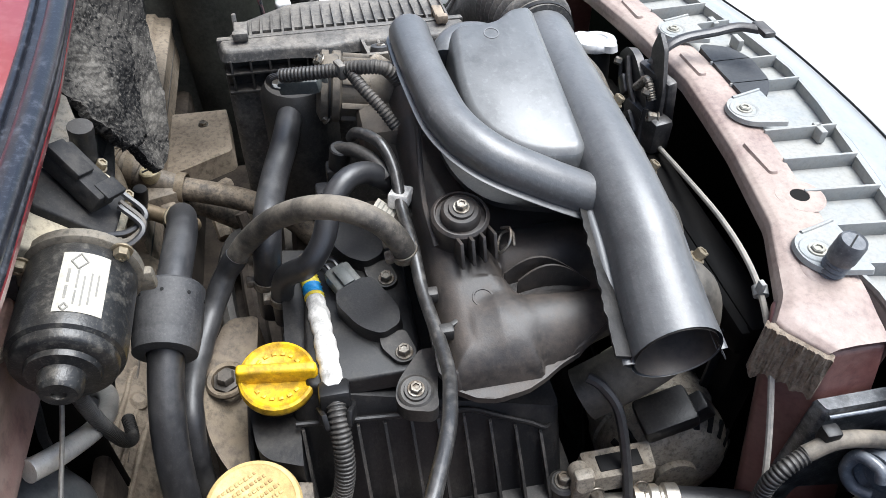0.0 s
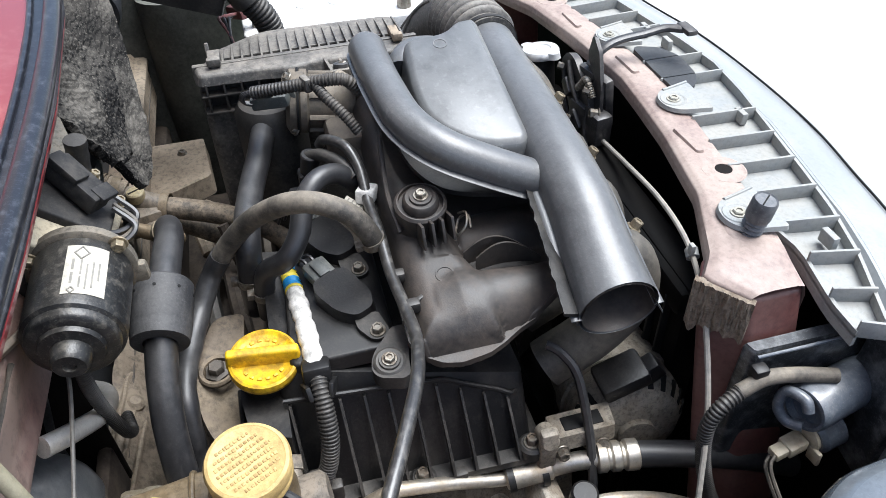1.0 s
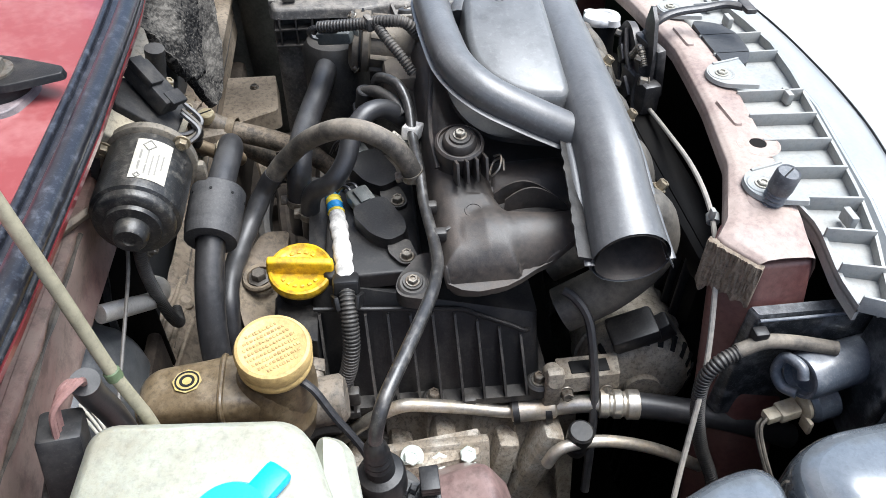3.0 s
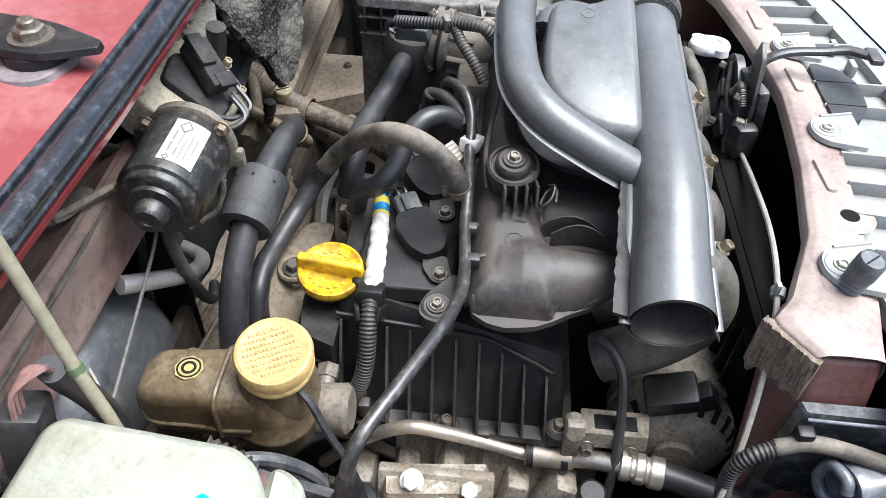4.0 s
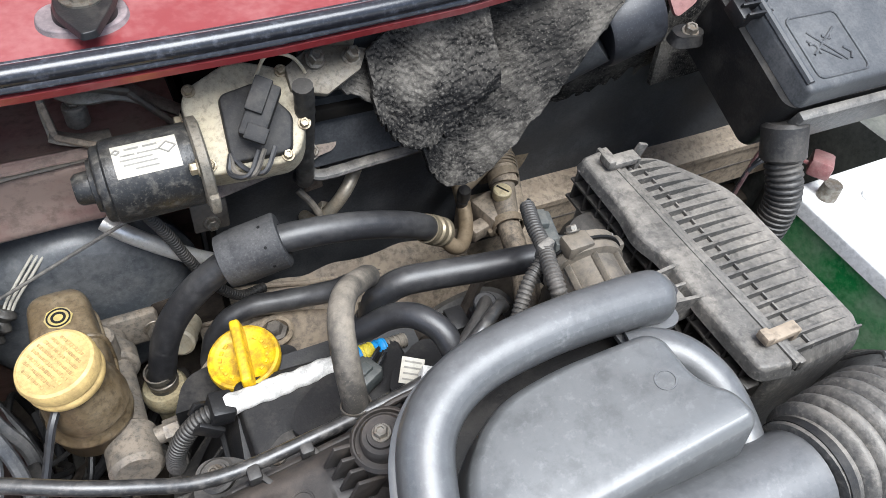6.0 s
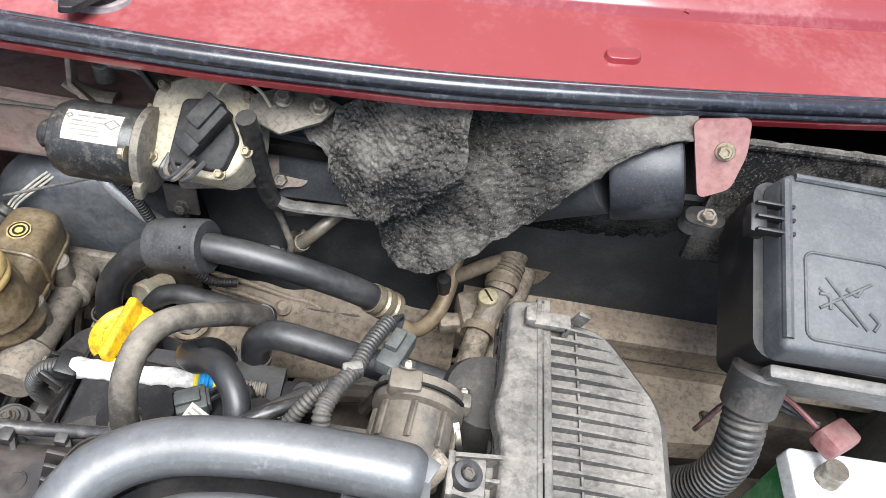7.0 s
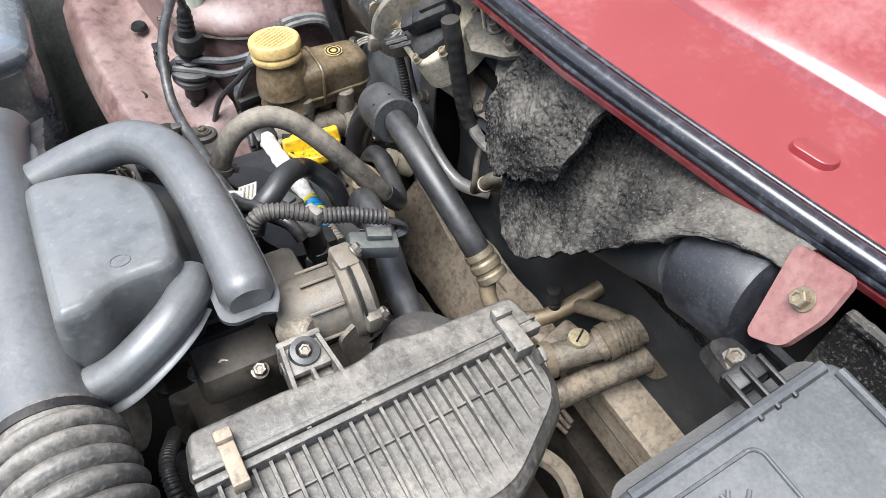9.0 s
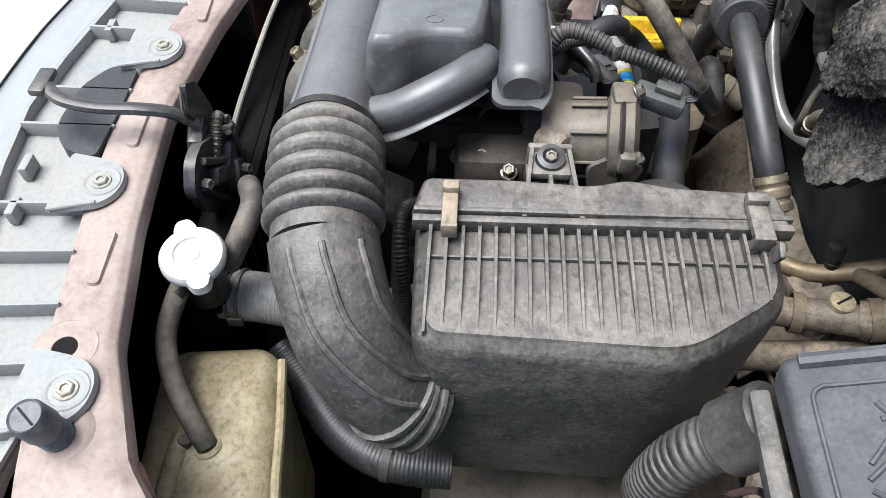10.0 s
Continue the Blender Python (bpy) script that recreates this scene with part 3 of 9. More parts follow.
# inner wings and strut towers, both sides
def wing(side):
    w = thing("inner_wing", (side * 0.6, 0.1, 0.3), "dusty inner wing with strut tower and red outer panel" , "car body", kind="structure")
    edge_x = 0.60 if side > 0 else 0.74
    bm = bmesh.new()
    WING_DARK = mat("wing_dark", (0.042, 0.045, 0.041), 0.6, dust=(0.13, 0.132, 0.115), dust_amt=0.4, dust_scale=12)
    o = rounded([(0.415, 0.122), (0.80, 0.09), (0.80, 0.33), (0.408, 0.300)], [0.075, 0.01, 0.01, 0.05], 12)
    if side > 0:
        o = [(x + 0.10 * (0.8 - x) / 0.4, y) for x, y in o]
    o = [(side * x, y) for x, y in o]
    if side < 0:
        o = o[::-1]
    prism(bm, o, 0.12, 0.652)
    part("strut_tower", bm, TOWER if side < 0 else WING_DARK, w, smooth=50)
    if side < 0:
        # pressed cap of the tower, its folded rim and the sealer in the fold
        c = Vector((-0.56, 0.22))
        bm = bmesh.new()
        rings = []
        for k, (f, z) in enumerate(((1.012, 0.650), (1.022, 0.652), (1.022, 0.6565), (1.008, 0.660), (0.985, 0.664), (0.90, 0.674), (0.75, 0.683), (0.55, 0.688))):
            rings.append([bm.verts.new((c.x + (x - c.x) * f, c.y + (y - c.y) * f, z + 0.0012 * noise.noise(Vector((x * 30, y * 30, k))))) for x, y in o])
        for r0, r1 in zip(rings, rings[1:]):
            for i in range(len(o)):
                j = (i + 1) % len(o)
                bm.faces.new((r0[i], r0[j], r1[j], r1[i]))
        bm.faces.new(rings[-1])
        part("tower_cap", bm, TOWER, w, "faded pink pressed cap with a folded rim", smooth=60)
        bm = bmesh.new()
        edge = [(c.x + (x - c.x) * 1.016, c.y + (y - c.y) * 1.016, 0.6495) for x, y in o if x > -0.70]
        sweep(bm, edge, lambda u: 0.0022 * (1 + 0.35 * math.sin(u * 90) * math.sin(u * 23)), n=120, seg=6)
        part("rim_sealer", bm, CAST_DARK, w, "dirty sealer line under the rim")
        # apron between tower and headlamp: a hollowed sheet with a rolled front edge
        def apron(u, v):
            x = -0.345 - 0.40 * u
            y = 0.150 - 0.125 * v - 0.018 * math.sin(3.0 * u)
            z = 0.578 + 0.035 * u - 0.016 * math.sin(math.pi * min(1.0, v * 1.1)) + 0.006 * math.cos(9 * v) - 0.20 * max(0.0, v - 0.86) - 0.6 * max(0.0, 0.10 - u) + 0.003 * noise.noise(Vector((u * 6, v * 5, 3)))
            return Vector((x, y, z))
        bm = bmesh.new()
        grid_sheet(bm, apron, 48, 30, 0.003, (0, 0, -1))
        part("apron", bm, TOWER, w, "dusty pink pressed apron", smooth=50)
        # dark discs laid on the apron paint the shade inside its holes
        for hx, hy, hz, r in ((-0.452, 0.050, 0.5775, 0.011), (-0.580, 0.090, 0.5885, 0.008)):
            bm = bmesh.new()
            lathe(bm, frame_at((hx, hy, hz - 0.002), (0.05, 0.0, 1)), [(0, 0.0045), (r * 0.8, 0.0045), (r, 0.0052), (r * 1.15, 0.004), (r * 1.3, 0.0)], 20)
            part("pressed_hole", bm, INK, w, "dark disc painting the shade in a drainage hole")
    bm = bmesh.new()
    grid_sheet(bm, lambda u, v: Vector((side * (edge_x - 0.10 * v ** 0.5 + 0.012 * math.sin(9 * u) * v), -0.45 + 0.95 * u, 0.745 + 0.03 * u - 0.60 * v)), 30, 16, 0.004, (side, 0, 0))
    part("side_panel", bm, WING_DARK, w, "dark panel")
    bm = bmesh.new()
    grid_sheet(bm, lambda u, v: Vector((side * (edge_x + (0.84 - edge_x) * v), -0.45 + 0.95 * u, 0.745 + 0.05 * math.sin(1.5 * v) - 0.4 * max(0, v - 0.75) + 0.03 * u)), 20, 16, 0.003, (0, 0, -1))
    part("wing_top", bm, RED, w)
    bm = bmesh.new()
    grid_sheet(bm, lambda u, v: Vector((side * 0.84, -0.45 + 0.95 * u, 0.70 + 0.03 * u - 0.70 * v)), 6, 6, 0.003, (side, 0, 0))
    part("wing_side", bm, RED, w)
    return w


wing(-1)
wing(1)
# raised bonnet on its prop, closing the space above
bonnet = thing("bonnet", (0, 0.62, 0.99), "raised red bonnet propped open above the engine bay", "bonnet", kind="structure")
bm = bmesh.new()
grid_sheet(bm, lambda u, v: Vector((-0.70 + 1.40 * u, 0.66 - 0.36 * v - 0.05 * math.cos(math.pi * (u - 0.5)), 0.99 + 0.86 * v)), 12, 8, 0.012, (0, 0.92, 0.38))
part("skin", bm, RED, bonnet)
# unseen lining, added pale to bounce light into the bay and its reflections
bm = bmesh.new()
grid_sheet(bm, lambda u, v: Vector((-0.64 + 1.28 * u, 0.63 - 0.315 * v - 0.05 * math.cos(math.pi * (u - 0.5)), 1.03 + 0.77 * v)), 12, 8, 0.006, (0, 0.92, 0.38))
part("lining", bm, mat("bounce_lining", (0.52, 0.49, 0.48), 0.9), bonnet, "unseen pale lining added to bounce light")
# unseen black panels added to keep bright ground out of the gaps
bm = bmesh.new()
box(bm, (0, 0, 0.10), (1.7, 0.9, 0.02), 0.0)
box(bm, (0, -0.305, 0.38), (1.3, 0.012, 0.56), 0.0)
solid("closing_panels", bm, DARK, "unseen black panels added to close the bay from below", "tray", "structure")

# ---- front beam, carrier and bumper ----
beam = thing("front_beam", (0, -0.22, 0.70), "dusty faded red radiator support beam with pressed slots", "beam", kind="structure")


def beam_edges(x):
    """Inner and outer edge of the beam's top."""
    a = abs(x)
    inner = float(np.interp(a, [0, 0.05, 0.11, 0.20, 0.27, 0.291, 0.338], [-0.226, -0.222, -0.216, -0.200, -0.170, -0.152, -0.199]))
    outer = float(np.interp(a, [0, 0.08, 0.2, 0.27, 0.34], [-0.268, -0.262, -0.246, -0.236, -0.222]))
    return inner, outer


def beam_f(u, v):
    x = -0.317 + 0.634 * u
    i, o = beam_edges(x)
    prof = [(1.0, -0.055), (1.0, -0.012), (0.93, -0.002), (0.8, 0.0), (0.4, 0.001), (0.15, 0.0), (0.03, -0.003), (0.0, -0.009), (0.0, -0.016)]
    s = v * 8
    k = min(int(s), 7)
    f = s - k
    w = prof[k][0] * (1 - f) + prof[k + 1][0] * f
    dz = prof[k][1] * (1 - f) + prof[k + 1][1] * f
    fall = -0.010 * max(0, abs(x) - 0.285) / 0.053
    return Vector((x, i + (o - i) * w, 0.716 + dz + fall))


bm = bmesh.new()
grid_sheet(bm, beam_f, 90, 32)
part("beam_top", bm, PINK_DUSTY, beam, smooth=50)
for x in (-0.13, 0.02, 0.14):
    i, o = beam_edges(x)
    bm = bmesh.new()
    y = i + 0.42 * (o - i)
    prism(bm, rounded([(x - 0.022, y - 0.006), (x + 0.022, y - 0.004), (x + 0.022, y + 0.006), (x - 0.022, y + 0.004)], 0.004), 0.7155, 0.719, inset=0.0015)
    part("pressed_slot", bm, PINK_DUSTY, beam)
for x, y in ((-0.179, -0.237), (0.205, -0.229)):
    bm = bmesh.new()
    lathe(bm, frame_at((x, y, 0.7160)), [(0.0072, 0.0), (0.0076, 0.0011), (0.0088, 0.0013), (0.0120, 0.0010), (0.0165, 0.0004), (0.0185, 0.0009), (0.0200, 0.0)], 32)
    part("dished_ring", bm, PINK_DUSTY, beam)
    # dark disc in the ring paints the hole's shade
    bm = bmesh.new()
    rod(bm, (x, y, 0.7150), (x, y, 0.7168), 0.0074, 20)
    part("hole", bm, DARK, beam, "dark disc painting the shade in a round hole")
for side in (-1, 1):
    bm = bmesh.new()
    o = [(side * p[0], p[1]) for p in rounded([(0.262, -0.172), (0.2885, -0.1535), (0.3165, -0.1815), (0.3155, -0.226), (0.262, -0.238)], 0.005)]
    if side < 0:
        o = o[::-1]
    prism(bm, o, 0.18, 0.703, inset=0.0, round_top=0.004)
    for v in bm.verts:
        low = max(0.0, 0.70 - v.co.z)
        v.co.x += side * 0.16 * low
        v.co.y -= 0.09 * low
    part("support_post", bm, POST_RED, beam, "faded red support post", smooth=45)
    bm = bmesh.new()

    def crust(u, v):
        x, y = 0.286 + 0.032 * u, -0.1515 - 0.032 * u
        n = noise.noise(Vector((u * 12, v * 2, side))) + 0.8 * noise.noise(Vector((u * 34, v * 5, 4)))
        drop = 0.042 * v * (1 + 0.45 * noise.noise(Vector((u * 4, 3, side))))
        return Vector((side * (x + 0.0045 + 0.0014 * n), y + 0.0045 + 0.0014 * n, 0.711 - 0.006 * u - drop))

    grid_sheet(bm, crust, 60, 16, 0.006, (-side * 0.7, -0.7, 0))
    part("sealer_seam", bm, mat("seam_sealer", (0.235, 0.19, 0.14), 0.6, dust=(0.15, 0.115, 0.082), dust_amt=0.45, dust_scale=90, speck=0.3, bump=0.7, pits=0.5), beam, "crusty brown seam sealer")
    # pad of the bump stop, and the stop
    stop = thing("bump_stop", (side * 0.258, -0.214, 0.69), "grey rubber bonnet bump stop screwed into the beam", "bump stop", "bonnet bump stops")
    m = frame_at((side * 0.258, -0.212, 0.7115), (side * 0.10, -0.08, 1))
    bm = bmesh.new()
    lathe(bm, m, [(0, 0)] + [(0.0092 if k % 2 else 0.0074, 0.002 + 0.0021 * k) for k in range(9)] + [(0.007, 0.022)], 24)
    part("thread", bm, MATS["grey_rubber"] if "grey_rubber" in MATS else mat("grey_rubber", (0.058, 0.066, 0.076), 0.45, dust=(0.25, 0.25, 0.25), dust_amt=0.2), stop)
    bm = bmesh.new()
    lathe(bm, m, [(0, 0.019), (0.0092, 0.019), (0.0100, 0.022), (0.0098, 0.036), (0.0088, 0.0385), (0.0078, 0.0375), (0, 0.0375)], 28)
    part("pad", bm, MATS["grey_rubber"], stop)
    bm = bmesh.new()
    lathe(bm, frame_at((side * 0.258, -0.213, 0.7135), (side * 0.06, -0.05, 1)), [(0.0095, 0.0), (0.0100, 0.0032), (0.0150, 0.0036), (0.0185, 0.0028), (0.0215, 0.0)], 32)
    part("seat", bm, PINK_DUSTY, stop, "raised pink seat")
    bm = bmesh.new()
    box(bm, m @ Vector((0, 0, 0.0377)), (0.014, 0.0012, 0.0006), 0, axes((side * 0.10, -0.08, 1)))
    part("slot", bm, INK, stop)

# ribbed grey carrier in front of the beam
carrier = thing("grille_carrier", (0, -0.28, 0.70), "grey dusty plastic grille carrier with ribs and bolted ears", "grille")


def car_out(x):
    return float(np.interp(abs(x), [0, 0.06, 0.2, 0.3, 0.40, 0.46], [-0.333, -0.327, -0.302, -0.281, -0.246, -0.215]))


def car_in(x):
    return beam_edges(min(abs(x), 0.33))[1] + float(np.interp(abs(x), [0.235, 0.28, 0.36], [0.006, -0.012, -0.016]))


bm = bmesh.new()
grid_sheet(bm, lambda u, v: Vector(((x := -0.358 + 0.716 * u), car_in(x) + (car_out(x) - car_in(x)) * v, 0.705 - 0.020 * max(0, (abs(x) - 0.25) / 0.18))), 60, 4, 0.003, (0, 0, -1))
part("tray", bm, PLASTIC_GREY, carrier)
for fn, h, z in ((car_out, 0.022, 0.705), (car_in, 0.016, 0.705)):
    bm = bmesh.new()
    grid_sheet(bm, lambda u, v: Vector(((x := -0.358 + 0.716 * u), fn(x), z - 0.012 + h * v - 0.020 * max(0, (abs(x) - 0.25) / 0.18))), 60, 2, 0.003, (0, -1, 0))
    part("rim", bm, PLASTIC_GREY, carrier)
for x in (-0.356, -0.325, -0.29, -0.255, -0.215, -0.175, -0.135, -0.095, -0.02, 0.02, 0.095, 0.135, 0.175, 0.215, 0.255, 0.29, 0.325, 0.356):
    bm = bmesh.new()
    a, b = Vector((x, car_in(x), 0.712)), Vector((x - 0.0 + 0.03 * x, car_out(x), 0.712))
    z = 0.710 - 0.020 * max(0, (abs(x) - 0.25) / 0.18)
    box(bm, ((a.x + b.x) / 2, (a.y + b.y) / 2, z), (0.0025, abs(a.y - b.y), 0.016), 0.0006, pose(0, 0, 0, 0, 0, math.degrees(math.atan2(b.x - a.x, -(b.y - a.y)))))
    part("rib", bm, PLASTIC_GREY, carrier)
for x, y in ((-0.242, -0.211), (-0.068, -0.248), (0.080, -0.248), (0.234, -0.215)):
    bm = bmesh.new()
    prism(bm, rounded([(x - 0.027, y - 0.030), (x + 0.027, y - 0.030), (x + 0.019, y + 0.015), (x - 0.019, y + 0.015)], [0.004, 0.004, 0.018, 0.018], 8), 0.7185, 0.7225, inset=0.001)
    ear = part("ear", bm, PLASTIC_GREY, carrier)
    bolt(ear, (x, y, 0.7223), r=0.0058, h=0.0032, material=mat("bolt_dull", (0.3145, 0.3108, 0.2775), 0.5, metal=0.5, dust=(0.37, 0.3515, 0.296), dust_amt=0.5, dust_scale=120))
    bm = bmesh.new()
    lathe(bm, frame_at((x, y, 0.7222)), [(0.0095, 0.0), (0.0105, 0.0008), (0.0125, 0.0010), (0.0135, 0.0)], 28)
    part("raised_seat", bm, PLASTIC_GREY, ear)
    bm = bmesh.new()
    sweep(bm, [(x + 0.0265, y - 0.028, 0.7226), (x + 0.022, y - 0.012, 0.7226), (x + 0.0185, y + 0.002, 0.7226)], 0.0016, n=12, seg=8)
    part("edge_bead", bm, PLASTIC_GREY, ear)
for x in (-0.28, -0.10, 0.06, 0.10, 0.28):
    bm = bmesh.new()
    box(bm, (x, car_out(x) + 0.016, 0.712), (0.016, 0.006, 0.012), 0.001)
    part("clip", bm, PLASTIC_GREY, carrier)
# dark plate laid on the tray paints the shade of an opening
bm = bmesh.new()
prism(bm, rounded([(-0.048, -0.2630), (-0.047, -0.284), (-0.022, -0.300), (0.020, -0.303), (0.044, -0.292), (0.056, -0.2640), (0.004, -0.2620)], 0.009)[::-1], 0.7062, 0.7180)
part("recess", bm, BITUMEN, carrier, "dark plate painting the shaded opening behind the latch")
bumper = thing("bumper", (0, -0.40, 0.5), "pale grey-blue front bumper skin, very bright in daylight", "bumper")
bm = bmesh.new()


def bump_f(u, v):
    x = -0.62 + 1.24 * u
    y0 = float(np.interp(abs(x), [0, 0.1, 0.25, 0.4, 0.5, 0.62], [-0.339, -0.337, -0.310, -0.268, -0.219, -0.13]))
    prof = [(0.0, 0.694), (-0.004, 0.700), (-0.020, 0.699), (-0.062, 0.684), (-0.095, 0.655), (-0.108, 0.60), (-0.108, 0.42), (-0.09, 0.22)]
    s = v * 7
    k = min(int(s), 6)
    f = s - k
    return Vector((x, y0 + prof[k][0] * (1 - f) + prof[k + 1][0] * f, prof[k][1] * (1 - f) + prof[k + 1][1] * f - 0.03 * max(0, (abs(x) - 0.3) / 0.2)))


grid_sheet(bm, bump_f, 60, 28, 0.003, (0, 1, 0))
part("skin", bm, BUMPER, bumper, smooth=50)
bm = bmesh.new()
sweep(bm, [(x, float(np.interp(abs(x), [0, 0.1, 0.25, 0.4, 0.5], [-0.3900, -0.3880, -0.3610, -0.3190, -0.2700])), 0.6900 - 0.03 * max(0, (abs(x) - 0.3) / 0.2)) for x in np.linspace(-0.5, 0.5, 17)], 0.0012, n=80, seg=6)
part("panel_gap", bm, INK, bumper)

# radiator pack behind the beam
rad = thing("radiator", (0, -0.19, 0.30), "dark radiator with black ribbed fan shroud", "radiator")
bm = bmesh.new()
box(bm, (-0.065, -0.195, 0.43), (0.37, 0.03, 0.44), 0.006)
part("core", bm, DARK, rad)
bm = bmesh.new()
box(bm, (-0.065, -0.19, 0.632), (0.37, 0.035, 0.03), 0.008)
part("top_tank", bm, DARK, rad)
for k in range(17):
    bm = bmesh.new()
    box(bm, (-0.23 + k * 0.02, -0.176, 0.43), (0.003, 0.008, 0.40), 0.0006)
    part("fin", bm, PLASTIC, rad)
bm = bmesh.new()
m = frame_at((-0.05, -0.165, 0.45), (0, 1, 0))
lathe(bm, m, [(0.165, 0), (0.172, 0), (0.172, 0.03), (0.165, 0.03), (0.165, 0)], 40)
lathe(bm, m, [(0, 0.0), (0.05, 0.0), (0.05, 0.035), (0.04, 0.04), (0, 0.04)], 24)
part("fan_ring", bm, PLASTIC, rad)
for k in range(7):
    bm = bmesh.new()
    t = m @ pose(0, 0, 0, 0, 0, k * 360 / 7) @ Matrix.Translation((0.105, 0, 0.02)) @ pose(0, 0, 0, 24, 0, 0)
    box(bm, (0, 0, 0), (0.115, 0.05, 0.003), 0.001)
    bmesh.ops.transform(bm, matrix=t, verts=bm.verts)
    part("fan_blade", bm, PLASTIC, rad)

# ---- engine mass ----
eng = thing("engine", (-0.1, 0.08, 0.11), "grimy cast engine block and gearbox", "engine")
bm = bmesh.new()
box(bm, (-0.08, 0.07, 0.34), (0.36, 0.19, 0.40), 0.02)
part("block", bm, CAST_DARK, eng)
bm = bmesh.new()
prism(bm, rounded([(-0.285, -0.02), (-0.06, -0.04), (-0.05, 0.175), (-0.28, 0.175)], 0.02), 0.46, 0.535, inset=0.004, round_top=0.006)
part("cylinder_head", bm, CAST_DARK, eng)
bm = bmesh.new()
for k in range(6):
    box(bm, (-0.305 - 0.005 * (k % 2), 0.14 - k * 0.033, 0.43 + 0.015 * (k % 3)), (0.05, 0.022, 0.10), 0.006, pose(0, 0, 0, 10 * (k % 3), 8, 0))
part("casting_ribs", bm, CAST, eng)
bm = bmesh.new()


def front_casting(u, v):
    y = 0.112 - 0.185 * u
    web = max(0.0, math.cos(9 * math.pi * u + 0.6 * math.sin(5 * v))) ** 6
    bulge = 0.018 * math.sin(math.pi * u) * math.sin(math.pi * min(1.0, v * 1.2))
    return Vector((-0.276 - 0.045 * v - bulge - 0.008 * web - 0.003 * noise.noise(Vector((u * 14, v * 9, 2))), y, 0.528 - 0.16 * v))


grid_sheet(bm, front_casting, 90, 40, 0.006, (1, 0, 0))
part("front_casting", bm, mat("front_casting", (0.235, 0.212, 0.175), 0.5, metal=0.25, dust=(0.17, 0.138, 0.10), dust_amt=0.5, dust_scale=35, speck=0.4, bump=0.4, pits=0.55), eng, "grimy webbed front casting", smooth=50)
bm = bmesh.new()
box(bm, (0.17, 0.08, 0.30), (0.22, 0.22, 0.26), 0.03)
part("gearbox", bm, CAST_DARK, eng)
TAN_CAST = mat("dusty_tan_casting", (0.105, 0.080, 0.056), 0.6, metal=0.1, dust=(0.25, 0.198, 0.135), dust_amt=0.35, dust_scale=16, speck=0.3, bump=0.35, pits=0.45, pit_scale=90, dust_sheen=0.25)
bm = bmesh.new()
prism(bm, rounded([(-0.262, 0.203), (-0.12, 0.190), (-0.118, 0.220), (-0.165, 0.238), (-0.225, 0.238), (-0.262, 0.216)], [0.012, 0.008, 0.012, 0.020, 0.022, 0.018], 6), 0.545, 0.606, inset=0.003, round_top=0.010)
for v in bm.verts:
    v.co.z -= 0.42 * max(0.0, -0.195 - v.co.x) * (v.co.z > 0.55)
head_end = part("end_casting", bm, TAN_CAST, eng, "dusty tan end casting under the oil filler", smooth=50)
bm = bmesh.new()
lathe(bm, frame_at((-0.184, 0.218, 0.6055), (-0.1, 0.05, 1)), [(0.0145, -0.004), (0.0165, 0.001), (0.0150, 0.003), (0.0120, 0.002), (0.0110, -0.004)], 26)
part("raised_boss", bm, TAN_CAST, head_end)
bm = bmesh.new()
lathe(bm, frame_at((-0.184, 0.218, 0.6045), (-0.1, 0.05, 1)), [(0, 0), (0.0112, 0), (0.0112, 0.002), (0.0072, 0.003), (0.0072, 0.008), (0.0060, 0.0095), (0, 0.0095)], 6)
part("plug_screw", bm, CAST_DARK, head_end, "dark recessed plug screw")
bm = bmesh.new()
prism(bm, rounded([(-0.270, 0.178), (-0.12, 0.176), (-0.12, 0.216), (-0.20, 0.228), (-0.262, 0.214)], 0.010), 0.36, 0.543, inset=0.003)
part("end_block", bm, CAST_DARK, eng, "darker lower part of the end casting")
for y in (0.10, 0.075, 0.045):
    bolt(eng, (-0.335, y, 0.485 - 0.3 * (y - 0.07)), (-0.6, 0, 0.8), 0.0085, 0.009)

# ---- air intake: trunk, dome box, side tube ----
intake = thing("air_intake", (-0.1, -0.05, 0.70), "moulded grey plastic air intake duct with a scuffed domed box", "air duct")
TRUNK = [(-0.292, -0.088, 0.697), (-0.25, -0.088, 0.7145), (-0.20, -0.089, 0.734), (-0.13, -0.090, 0.744), (-0.03, -0.093, 0.745), (0.045, -0.094, 0.745)]


def trunk_r(u):
    return float(np.interp(u, [0, 0.08, 0.2, 0.45, 0.8, 1.0], [0.0318, 0.0298, 0.0278, 0.026, 0.0265, 0.029]))


bm = bmesh.new()
q = spline(TRUNK, 60)
sweep(bm, TRUNK, trunk_r, n=60, seg=28, cap=False)
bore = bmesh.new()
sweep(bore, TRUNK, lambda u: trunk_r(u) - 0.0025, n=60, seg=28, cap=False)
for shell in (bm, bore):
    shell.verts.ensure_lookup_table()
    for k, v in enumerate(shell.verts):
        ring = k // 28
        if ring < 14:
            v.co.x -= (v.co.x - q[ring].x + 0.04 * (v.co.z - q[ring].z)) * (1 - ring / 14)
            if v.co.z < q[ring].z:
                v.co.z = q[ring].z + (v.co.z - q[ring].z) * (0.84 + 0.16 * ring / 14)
# the bore is the duct's own plastic, coloured darker to paint in its shade
part("bore", bore, PLASTIC_MANIFOLD, intake, "duct bore, its shade painted with darker plastic")
part("trunk", bm, PLASTIC_DUCT, intake)
